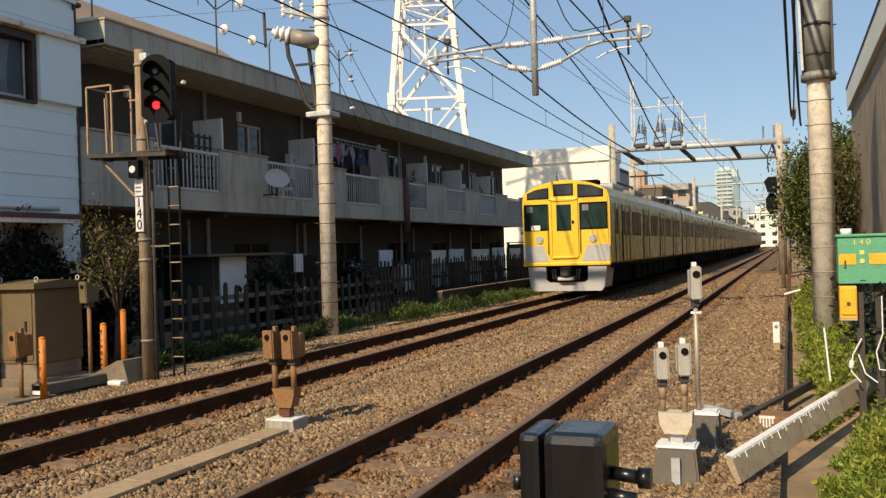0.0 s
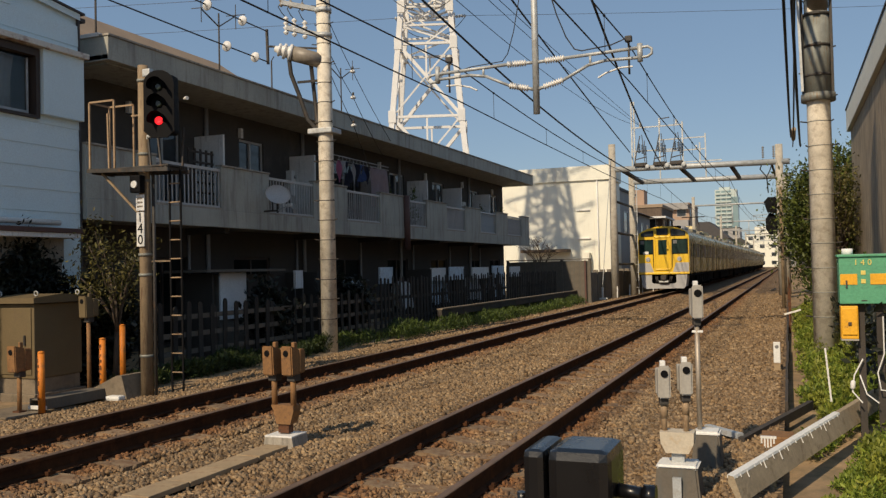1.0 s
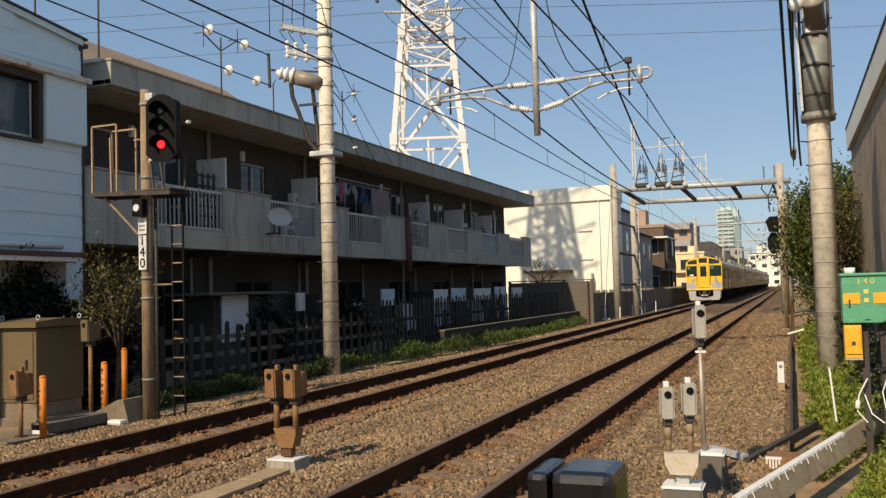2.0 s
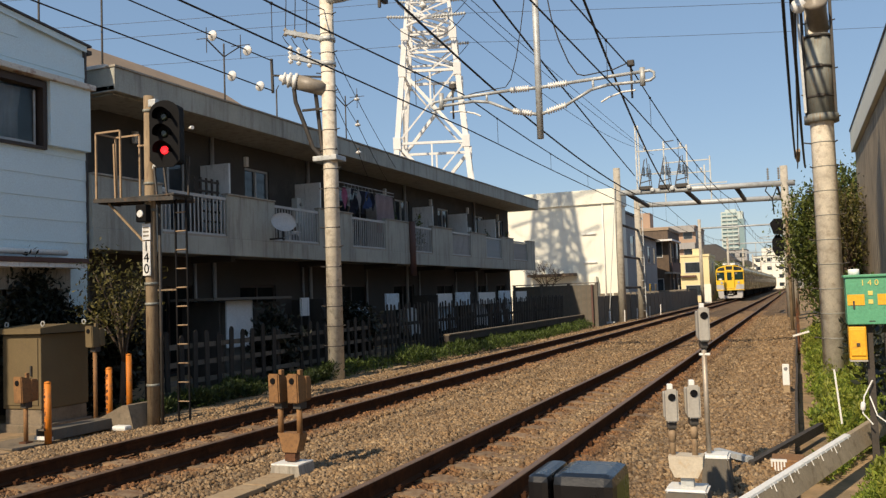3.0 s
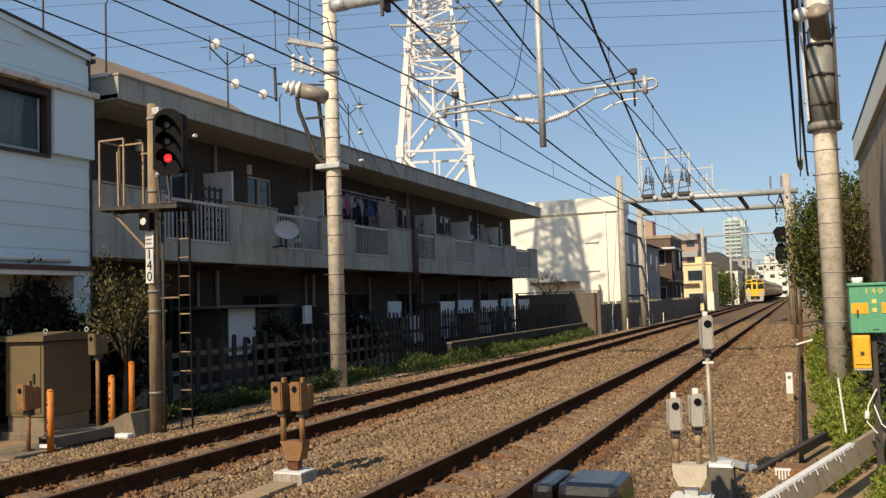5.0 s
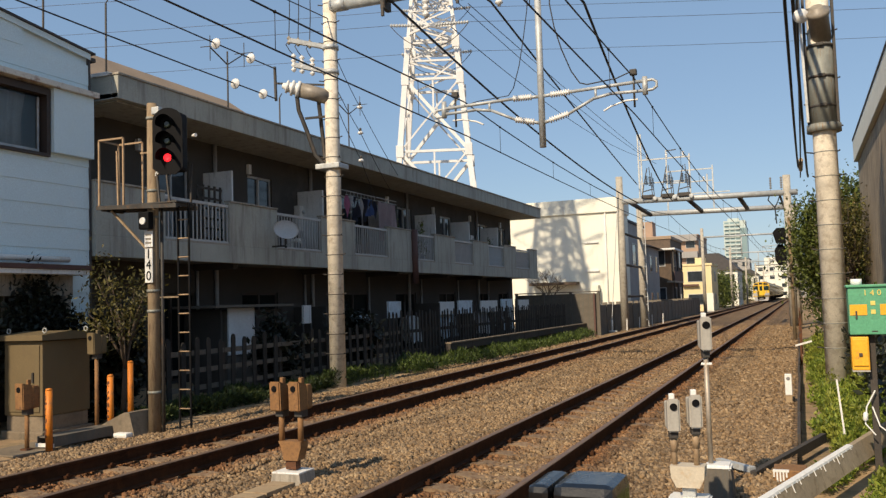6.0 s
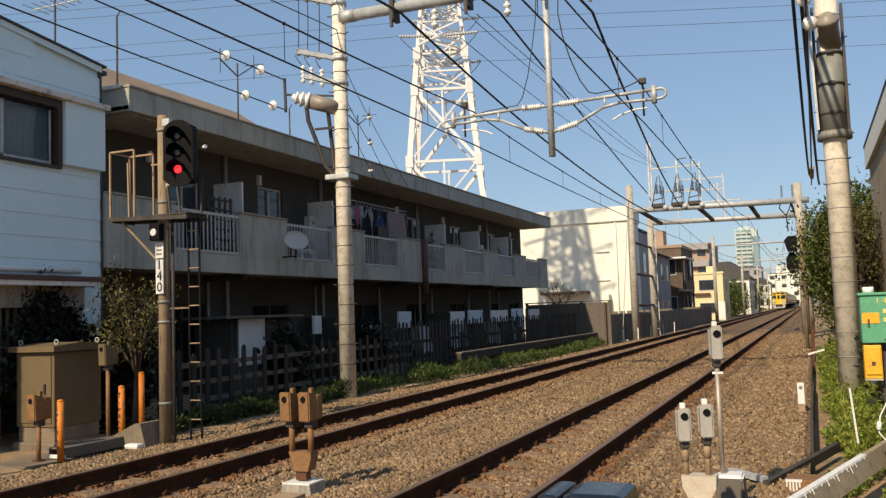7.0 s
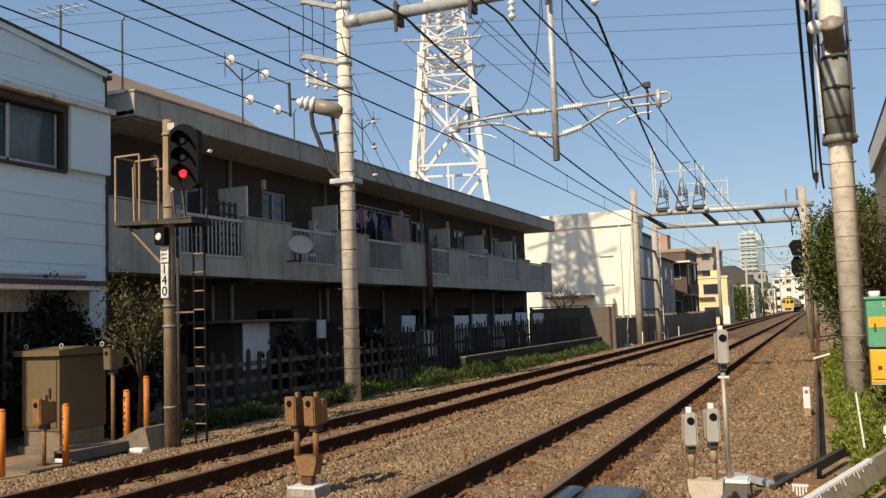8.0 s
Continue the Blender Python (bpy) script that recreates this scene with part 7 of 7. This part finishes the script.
t = thing("concrete_beam", (-0.26, 8.9, -0.2), "dark concrete kerb beam leading into the weeds", "concrete beam")
part("beam", bar(bmesh.new(), (-0.2, -0.32, 0.05), (0.45, 2.15, 0.05), 0.06, 0.1), M_WOODDK, t)
t = thing("brown_junction_box", (-0.14, 8.52, -0.2), "rusty brown junction box with white paint drips", "junction box")
part("box", B(-0.14, -0.16, 0, 0.14, 0.16, 0.16, 0.01), M_BROWNBOX, t)
for k in range(5):
    part("paint_drip", B(-0.142 + 0.026 * k, -0.166, 0.15 - 0.05 - 0.03 * ((k * 3) % 4), -0.128 + 0.026 * k, -0.16, 0.16), M_WHITEP, t)
part("paint_edge", B(-0.145, -0.168, 0.145, -0.01, -0.13, 0.164), M_WHITEP, t)

# kilometre stump, stake
t = thing("marker_stump", (-0.21, 14.3, -0.02), "short white marker stump with a dark ring", "marker")
part("post", B(-0.05, -0.03, 0, 0.05, 0.03, 0.32, 0.012), M_WHITEP, t)
part("ring", lathe(bmesh.new(), (0, -0.03, 0.25), (0, -1, 0), [(0, 0.028), (0.004, 0.026), (0.004, 0.014)], 14), M_TRDARK, t)
part("base", B(-0.045, -0.028, -0.2, 0.045, 0.028, 0.0), M_TROUGH, t)
t = thing("stake", (0.39, 11.0, -0.3), "thin white plastic stake leaning in the weeds", "stake")
part("rod", bar(bmesh.new(), (0.02, 0, 0.2), (-0.03, 0, 0.82), 0.02), M_WHITEP, t)
t = thing("stake", (0.12, 21.5, -0.3), "thin white branch sticking out of the weeds", "stake")
part("rod", bar(bmesh.new(), (0.1, 0, 0.72), (-0.25, 0, 0.62), 0.04), M_WHITEP, t)

# thin rusty posts along the right edge of the line
for i in range(9):
    y = 24.0 + i * 4.2
    t = thing("fence_post", (-0.02 + 0.03 * math.sin(i * 2.1), y, -0.3), "thin rusty steel fence post at the ballast edge", "post", "fence posts at the ballast edge")
    part("post", B(-0.022, -0.022, 0, 0.022, 0.022, 1.0 + 0.15 * math.sin(i * 3), 0.006), M_RUST, t)
    part("cap", B(-0.027, -0.027, 0.8, 0.027, 0.027, 0.82), M_STEELD, t)

# signal hanging over the edge, seen from behind
sg = thing("hooded_signal", (-0.5, 33.0, 0), "black hooded railway signal with an octagonal backboard", "railway signal")
part("post", C((0.3, 0.15, -0.3), (0.3, 0.15, 4.2), 0.06), M_MASTBR, sg)
part("hood", prism(bmesh.new(), [(-0.26, 3.66), (-0.12, 3.82), (0.14, 3.82), (0.2, 3.66), (0.13, 3.3), (-0.16, 3.3)], "y", -0.25, 0.1), M_BLACK, sg)
part("backboard", prism(bmesh.new(), [(-0.22, 2.72), (-0.22, 3.06), (-0.1, 3.25), (0.05, 3.25), (0.17, 3.06), (0.17, 2.72), (0.05, 2.5), (-0.1, 2.5)], "y", -0.05, 0.0), M_BLACK, sg)
part("bracket", bar(bmesh.new(), (0.3, 0.15, 3.5), (0.0, 0.0, 3.4), 0.06), M_STEELD, sg)

# black trackside case close to the crossing
bc = thing("black_case", (-0.6, 2.5, -0.3), "glossy black two-part equipment case on a post", "equipment case")
cs = part("case", box(bmesh.new(), -0.055, -0.1, 0.9, 0.125, 0.14, 1.315, 0.03), M_BLACKGL, bc)
part("door", box(bmesh.new(), -0.125, -0.1, 0.92, -0.06, 0.14, 1.31, 0.02), M_BLACKGL, cs)
part("bolt", C((0.125, 0.0, 1.19), (0.21, 0.0, 1.18), 0.02), M_BLACKGL, cs)
part("bolt_head", C((0.2, 0.0, 1.18), (0.235, 0.0, 1.18), 0.03), M_BLACKGL, cs)
part("bolt", C((0.125, -0.05, 1.14), (0.2, -0.05, 1.13), 0.02), M_BLACKGL, cs)
part("hinge", C((-0.14, -0.06, 1.14), (-0.14, -0.06, 1.18), 0.014), M_BLACKGL, cs)
part("post", C((0.02, 0.02, 0), (0.02, 0.02, 0.92), 0.05), M_BLACK, bc)
part("foot", B(-0.1, -0.1, 0, 0.14, 0.14, 0.05, 0.01), M_CONCD, bc)

# weeds on the right bank
def bank_points(n, y0, y1, top):
    """Weeds in rounded clumps, lower towards the ballast, clear of the plank."""
    x, y = RNG.uniform(0.05, 2.0, n), RNG.uniform(y0, y1, n)
    lump = np.array([noise.noise((a * 2.1, b * 1.7, 2.0)) + 0.6 * noise.noise((a * 5.5, b * 4.5, 7.0)) for a, b in zip(x, y)])
    edge = 0.2 + 0.13 * np.sin(y * 1.9) + 0.07 * np.sin(y * 6.3)
    rise = np.clip((x - edge) / 0.9, 0, 1)
    h = np.clip(0.5 + 0.75 * lump, 0.06, 1.25) * (0.3 + 0.7 * rise) * top
    off = (x +0.426) - (y - 6.2) * 0.295
    keep = (x > edge) & ~((off > -0.1) & (off < 0.26) & (y < 10.6))
    x, y, h = x[keep], y[keep], h[keep]
    z = -0.29 + h * RNG.random(len(x)) ** 0.5
    return np.stack([x, y, z], 1), lump[keep]


w, lump = bank_points(90000, 4.4, 12.0, 0.62)
leaves("bank_weeds", w[lump < 0.22], 0.05, M_WEED, "lush bright green weeds covering the bank", up=0.8, aspect=0.34)
leaves("bank_weeds", w[lump >= 0.22], 0.055, M_WEEDY, "yellow-green weed clumps on the bank", up=0.9, aspect=0.4)
w, lump = bank_points(80000, 12.0, 34.0, 0.8)
leaves("bank_weeds", w[lump < 0.3], 0.07, M_WEED, "lush bright green weeds along the ballast edge", up=0.9, aspect=0.36)
leaves("bank_weeds", w[lump >= 0.3], 0.075, M_WEEDY, "yellow-green weed clumps along the ballast edge", up=0.9, aspect=0.4)
# Scrub uses the near-black leaves as painted shade.
leaves("bank_weeds", weed_points(9000, 0.7, 1.95, 9.0, 33.0, 0.1, 1.1, 0.15), 0.11, M_BUSHSHADE, "scrub by the wall with shade put into its leaf colour", up=0.5)


def tree(x, y, h, rx, ry, z0, n, material, label, size=0.2, lumps=44):
    t = thing("tree", (x, y, -0.3), label, "tree")
    bm = bmesh.new()
    cyl(bm, (0, 0, 0), (0.08, 0.05, z0 + 0.6), 0.13, 0.09, 10)
    rng = np.random.default_rng(int(abs(x * 100) + y))
    tips = []
    for k in range(lumps):
        a, f = k * 2.39996, (k + 0.5) / lumps
        rr = 0.45 + 0.55 * math.sin(math.pi * min(1, 0.12 + f * 0.86))
        tips.append(Vector((rx * rr * math.cos(a) * (0.55 + 0.45 * rng.random()), ry * rr * math.sin(a) * (0.55 + 0.45 * rng.random()), z0 + (h - z0) * f)))
        s = Vector((0.08, 0.05, max(0.8, z0 * 0.7 + 0.5 * (tips[-1].z - z0))))
        m = s.lerp(tips[-1], 0.55) + Vector((0, 0, -0.12))
        cyl(bm, s, m, 0.05, 0.03, 7)
        cyl(bm, m, tips[-1], 0.03, 0.01, 6)
    cyl(bm, (0.08, 0.05, z0 + 0.5), (0.05, 0, h * 0.85), 0.09, 0.02, 8)
    part("trunk", bm, M_BARK, t)
    c = np.array([tuple(p) for p in tips])
    w = 0.24 * (rx + ry) / 2 + 0.1
    p = c[rng.integers(0, len(c), n)] + rng.normal(size=(n, 3)) * np.array([w, w, w * 0.75])
    leaves("crown", p, size, material, "", "", kind="", parent=t)
    return t


tree(0.95, 33.4, 4.75, 1.0, 1.5, 2.1, 16000, M_LEAF, "dense dark green broadleaf tree between mast and wall", 0.14, 52)
tree(1.45, 26.5, 1.6, 0.45, 1.4, 0.5, 3000, M_LEAF, "dense dark green broadleaf shrub tree beside the wall")
tree(2.2, 41.0, 6.4, 1.2, 2.2, 0.8, 10000, M_LEAF, "dark green broadleaf tree beyond the wall")
tree(1.2, 55.0, 5.0, 1.0, 3.0, 0.8, 4000, M_LEAF, "dark green broadleaf tree farther along the line")
tree(1.5, 30.2, 4.6, 0.55, 1.2, 2.6, 3200, M_DRYLEAF, "slender tree with yellowing leaves beside the wall", 0.12, 24)
t = thing("brown_roof_house", (2.2, 44, 0), "house with a plain brown pitched roof behind the tree", "house")
part("wall", B(0, 0, -0.3, 6, 9, 5.6), M_GREYW, t)
part("roof", prism(bmesh.new(), [(-0.4, 5.5), (6.4, 5.5), (3.0, 7.6)], "y", -0.3, 9.3), M_ROOFBR, t)
# -- white building and the town beyond --------------------------------------
def window_unit(parent, x0, x1, y, z0, z1, name="window"):
    """A window set in a wall that faces -y, at that wall's plane."""
    bm = bmesh.new()
    for a, b, c, d in ((x0 - 0.06, x0, z0 - 0.06, z1 + 0.06), (x1, x1 + 0.06, z0 - 0.06, z1 + 0.06), (x0, x1, z1, z1 + 0.06), (x0, x1, z0 - 0.06, z0)):
        box(bm, a, y - 0.05, c, b, y + 0.02, d)
    w = part(name, bm, M_RAILING, parent)
    part("pane", B(x0, y - 0.012, z0, x1, y + 0.01, z1), M_GLASS, w)
    return w


def side_window(parent, x, y0, y1, z0, z1):
    """A window in a wall that faces +x."""
    bm = bmesh.new()
    for a, b, c, d in ((y0 - 0.06, y0, z0 - 0.06, z1 + 0.06), (y1, y1 + 0.06, z0 - 0.06, z1 + 0.06), (y0, y1, z1, z1 + 0.06), (y0, y1, z0 - 0.06, z0)):
        box(bm, x - 0.02, a, c, x + 0.05, b, d)
    w = part("window", bm, M_RAILING, parent)
    part("pane", B(x - 0.01, y0, z0, x + 0.012, y1, z1), M_GLASS, w)
    return w


wh = thing("white_building", (-9.42, 50, 0), "two-storey white rendered building with a parapet band", "building")
part("wall", B(-14, 0, -0.3, 0, 0.3, 6.5), M_WHITEBLD, wh, "sunlit white rendered wall")
part("parapet", B(-14.1, -0.14, 6.5, 0.1, 0.3, 7.35, 0.02), M_WHITEBLD, wh)
part("wall", B(-0.3, 0.3, -0.3, 0, 3.0, 6.5), M_WHITEBLD, wh)
part("parapet", B(-0.3, 0.3, 6.5, 0.1, 3.0, 7.35), M_WHITEBLD, wh)
# Wing wall is grey to carry the shade on the building's side.
part("wall", B(-0.5, 3.0, -0.3, -0.2, 10, 6.2), M_GREYW, wh, "side wing wall, its shade put in as grey")
part("roof", B(-14, 0.3, 6.9, -0.3, 3.0, 7.0), M_ROOFDK, wh)
part("wing_roof", B(-14, 3.0, 6.2, -0.1, 10.1, 6.35), M_ROOFDK, wh)
part("drainpipe", C((-0.75, -0.06, -0.3), (-0.75, -0.06, 6.5), 0.04, seg=8), M_PARTW, wh)
for z in (4.75, 3.1):
    part("vent_hood", B(-2.0, -0.1, z, -1.2, 0.0, z + 0.08, 0.01), M_PARTW, wh)
side_window(wh, -0.2, 5.2, 6.6, 3.6, 4.9)
side_window(wh, -0.2, 7.6, 8.8, 1.0, 2.3)
part("porch", B(-1.6, -0.6, -0.3, -1.2, -0.05, 2.3), M_WHITEBLD, wh)
part("porch_roof", B(-5.2, -0.9, 2.38, -2.4, -0.02, 2.55, 0.01), M_OLDWOOD, wh)
wh.matrix_basis = Matrix.Translation((-9.42 * 1.15, 57.5, 1.53 - 1.53 * 1.15)) @ Matrix.Scale(1.15, 4)


def bare_tree(x, y, h, spread, label, seed, depth=5):
    t = thing("bare_tree", (x, y, -0.3), label, "tree")
    rng = random.Random(seed)
    bm = bmesh.new()

    def grow(p, d, L, r, k):
        q = p + d * L
        cyl(bm, p, q, r, r * 0.7, 6 if k > 2 else 4, caps=False)
        if k == 0:
            return
        for _ in range(3 if k > 1 else 2):
            nd = (d + Vector((rng.uniform(-1, 1), rng.uniform(-1, 1), rng.uniform(-0.35, 0.7))) * spread).normalized()
            grow(q, nd, L * rng.uniform(0.62, 0.82), r * 0.62, k - 1)

    grow(Vector((0, 0, 0)), Vector((0.03, 0, 1)), h * 0.3, h * 0.018, depth)
    part("branchwork", bm, M_BARK, t)
    return t


bare_tree(-12.2, 45.5, 3.9, 1.0, "leafless reddish shrub before the white building", 3, 5)

# dark board fence and block walls beyond the apartment house
# Dark concrete stands in for the apartment's shade on this fence.
bf = thing("panel_fence", (-13.3, 42.4, -0.3), "weathered concrete panel fence with posts and a rusty steel post", "fence")
slab0 = None
for i in range(3):
    for j in range(6):
        if slab0 is None:
            slab0 = part("panel", B(0.05, 0, 0, 1.35, 0.05, 0.352, 0.004), M_CONCD, bf)
        else:
            share(slab0, (1.4 * i, 0.004 * ((i + j) % 3), 0.35 * j), bf)
for i in range(4):
    part("post", B(1.4 * i - 0.06, -0.06, 0, 1.4 * i + 0.06, 0.09, 2.16, 0.012), M_CONCD, bf)
part("coping", B(-0.08, -0.08, 2.16, 4.28, 0.11, 2.21, 0.01), M_CONCD, bf)
part("steel_post", B(3.95, -0.14, 0, 4.04, -0.07, 2.12, 0.01), M_PIPEBR, bf, "rust-brown steel post")
bw = thing("block_wall", (-9.35, 0, -0.35), "grey concrete block boundary wall along the track", "wall")
k0 = None
for i in range(25):
    y = 43.0 + i * 1.9
    if k0 is None:
        k0 = part("wall_panel", B(-0.1, 0, 0, 0.1, 1.88, 1.55, 0.01), M_WALLOLD, bw)
        k0.location.y = y
    else:
        share(k0, (0, y, 0.015 * math.sin(i * 2)), bw)
    part("pillar", B(-0.13, y - 0.08, 0, 0.13, y + 0.06, 1.68), M_WALLOLD, bw)
for y in (45.2, 49.0, 53.5, 58.0):
    t = thing("marker_stake", (-8.3, y, -0.35), "thin white stake beside the track", "stake", "white stakes beside the track")
    part("rod", bar(bmesh.new(), (0, 0, 0), (0.02, 0, 0.8), 0.05), M_WHITEP, t)


def town_house(x0, x1, y0, y1, z, wall, roof, label, pitched=0.0, floors=2, wins=2, name="town_house"):
    """A house with openings, floor by floor, on the sides that face the line and the crossing."""
    h = thing(name, ((x0 + x1) / 2, y0, -0.35), label, "house")
    w, d = (x1 - x0) / 2, y1 - y0
    z += 0.35
    part("wall", B(-w, 0, 0, w, d, z, 0.01), wall, h)
    if pitched:
        part("roof", prism(bmesh.new(), [(-w - 0.4, z - 0.05), (w + 0.4, z - 0.05), (w * 0.25, z + pitched), (-w * 0.25, z + pitched)], "y", -0.5, d + 0.4), roof, h)
    else:
        part("roof", B(-w - 0.1, -0.1, z, w + 0.1, d + 0.1, z + 0.25, 0.02), roof, h)
    fh = z / floors
    for f in range(floors):
        for k in range(wins):
            c = -w + 2 * w * (k + 0.5) / wins
            ww = min(0.8, w / wins * 0.55)
            window_unit(h, c - ww, c + ww, 0.0, f * fh + fh * 0.32, f * fh + fh * 0.75)
        for k in range(max(1, wins)):
            c = d * (k + 0.5) / max(1, wins)
            side_window(h, w, c - 0.6, c + 0.6, f * fh + fh * 0.32, f * fh + fh * 0.75)
    return h


town_house(-16.2, -11.0, 70, 76, 5.6, M_GREYW, M_ROOFDK, "old grey house with a dark roof beside the line", 0.9)
oh = town_house(-15.6, -10.5, 80, 88, 6.7, M_OLDWOOD, M_ROOFBR, "old brown timber house with a balcony frame", 0.0)
for y in (-1.2, 1.5, 4.5):
    part("balcony_post", C((2.9, y, 0), (2.9, y, 6.0), 0.07, seg=8), M_STEELD, oh)
part("balcony", B(2.3, -1.3, 3.1, 3.0, 4.6, 3.25), M_CONC, oh)
part("balcony_front", B(2.95, -1.3, 3.25, 3.0, 4.6, 4.1), M_PIPEBR, oh)
part("eave", B(-2.6, -1.5, 6.0, 3.1, 4.8, 6.15), M_PARTW, oh)
yh = town_house(-13.0, -9.3, 105, 113, 5.0, M_CREAM, M_CREAM, "cream yellow house with a flat roof", 0.0, 2, 1)
part("roof_house", B(0.0, 0.6, 5.6, 1.0, 3, 6.3, 0.02), M_CREAM, yh)
part("canopy", B(-1.4, -0.5, 3.0, 0.4, 0.0, 3.2), M_PIPEBR, yh)
t = thing("white_gate_post", (-9.1, 97, -0.35), "thick cream-white gate pillar beside the line", "pillar")
part("pillar", B(-0.4, 0, 0, 0.6, 0.7, 2.1, 0.03), M_WHITEBLD, t)
town_house(-16.5, -9.2, 150, 162, 5.6, M_WHITEBLD, M_ROOFDK, "white house with a dark pitched roof", 2.8, 2, 3)
bb = town_house(-27.0, -16.2, 160, 176, 12.2, M_BEIGE, M_BEIGE, "brown tiled apartment block with balconies", 0.0, 4, 4, "apartment_block")
part("stair_tower", B(-5.2, 1, 12.8, -2.6, 5, 15.6, 0.02), M_BEIGE, bb)
for f in range(4):
    part("balcony", B(1.0, -0.9, 3.0 * f + 2.6, 5.3, 0.0, 3.0 * f + 3.7), M_GREYW, bb)
hb = thing("high_rise", (-43.5, 700, -17), "pale green-grey high-rise apartment tower", "high-rise")
part("core", B(-9.5, 0, 0, 9.5, 18, 75), M_HIGH, hb)
part("core", B(5.0, -1, 0, 10.5, 17, 69), M_HIGHG, hb)
for f in range(23):
    for x in (-8.6, -3.9, 0.8):
        part("balcony", B(x, -1.2, 4 + f * 3.05, x + 3.9, -0.1, 5.3 + f * 3.05), M_HIGH, hb)
        part("window", B(x, -0.12, 5.4 + f * 3.05, x + 3.9, -0.02, 6.9 + f * 3.05), M_HIGHG, hb)
part("roof_plant", B(-6, 3, 75, 4, 12, 77), M_HIGH, hb)
hb.matrix_basis = hb.matrix_basis @ Matrix.Diagonal((0.84, 1, 1, 1))
RNDT = random.Random(4)
for x, y, w, d, z, m in ((-16, 230, 6, 9, 8, M_GREYW), (-22, 210, 7, 9, 9, M_WHITEBLD), (-13, 262, 5, 10, 7.5, M_WHITEBLD), (-19, 300, 9, 12, 14, M_GREYW), (-9, 345, 12, 14, 13, M_WHITEBLD), (-26, 380, 10, 12, 16, M_BEIGE), (4, 350, 9, 14, 9, M_GREYW), (-4, 420, 20, 14, 19, M_WHITEBLD), (14, 320, 10, 10, 10, M_BEIGE), (-40, 330, 16, 14, 13, M_GREYW), (-36, 250, 12, 12, 9.5, M_BEIGE), (16, 250, 6, 14, 6, M_WHITEBLD)):
    town_house(x - w / 2, x + w / 2, y, y + d, z * 0.92, m, M_ROOFDK if RNDT.random() < 0.5 else m, "distant town building of pale plaster" if m is M_WHITEBLD else "distant grey town building" if m is M_GREYW else "distant brown town building", 0.0 if z > 9 else 1.6, max(2, int(z / 3)), 3)
for x, y, h, r in ((-10.6, 122, 4.5, 1.9), (-10.8, 138, 4.6, 1.8), (-10.4, 131, 4.2, 1.6), (-10.5, 180, 5.5, 2.5)):
    tree(x, y, h, r, r * 1.3, 0.6, 4200, M_LEAF, "dense dark green tree beside the line", 0.3)
# added row of plain, mostly hidden houses: closes the right-hand side, darkens train reflections
for k in range(9):
    y = 58 + k * 26
    town_house(3.0, 9.0, y, y + 22, 5.6 + 1.2 * math.sin(k * 2.0), (M_GREYW, M_BEIGE, M_WALLR)[k % 3], M_ROOFDK, "added plain dark-walled house, mostly hidden, facing the line", 1.0, 2, 3)
for k in range(26):
    a = (k + 0.5) / 26
    x, y = -160 + 300 * a, 460 + 60 * math.sin(k * 2.2)
    w, z = 9 + 5 * RNDT.random(), 9 + 9 * RNDT.random()
    if -75 < x < -30:
        z *= 0.6
    t = thing("distant_building", (x, y, -0.3), "distant pale town building on the horizon", "building", "buildings on the horizon")
    part("wall", B(-w / 2, 0, 0, w / 2, 10, z), (M_WHITEBLD, M_GREYW, M_BEIGE)[k % 3], t)
    part("roof", B(-w / 2 - 0.2, -0.2, z, w / 2 + 0.2, 10.2, z + 0.4), M_ROOFDK, t)
    for f in range(int(z / 3)):
        part("window_row", B(-w / 2 + 0.8, -0.06, f * 3 + 1.2, w / 2 - 0.8, -0.01, f * 3 + 2.4), M_GLASS, t)


# -- movement ----------------------------------------------------------------
RUN = [(0.0, 27.2), (0.5, 38.9), (1.0, 50.5), (1.5, 62.1), (2.0, 73.8), (2.7, 90.6), (3.5, 110.6), (4.0, 123.0), (4.5, 135.0), (5.2, 152.8), (6.0, 173.8), (6.5, 188.0), (7.0, 203.0), (7.5, 219.5), (8.0, 236.5)]


def motions():
    for i, car in enumerate(TRAIN):
        walk(car, [(t, pose(TRACKS[0], y + CAR * i, 0)) for t, y in RUN])


motions()
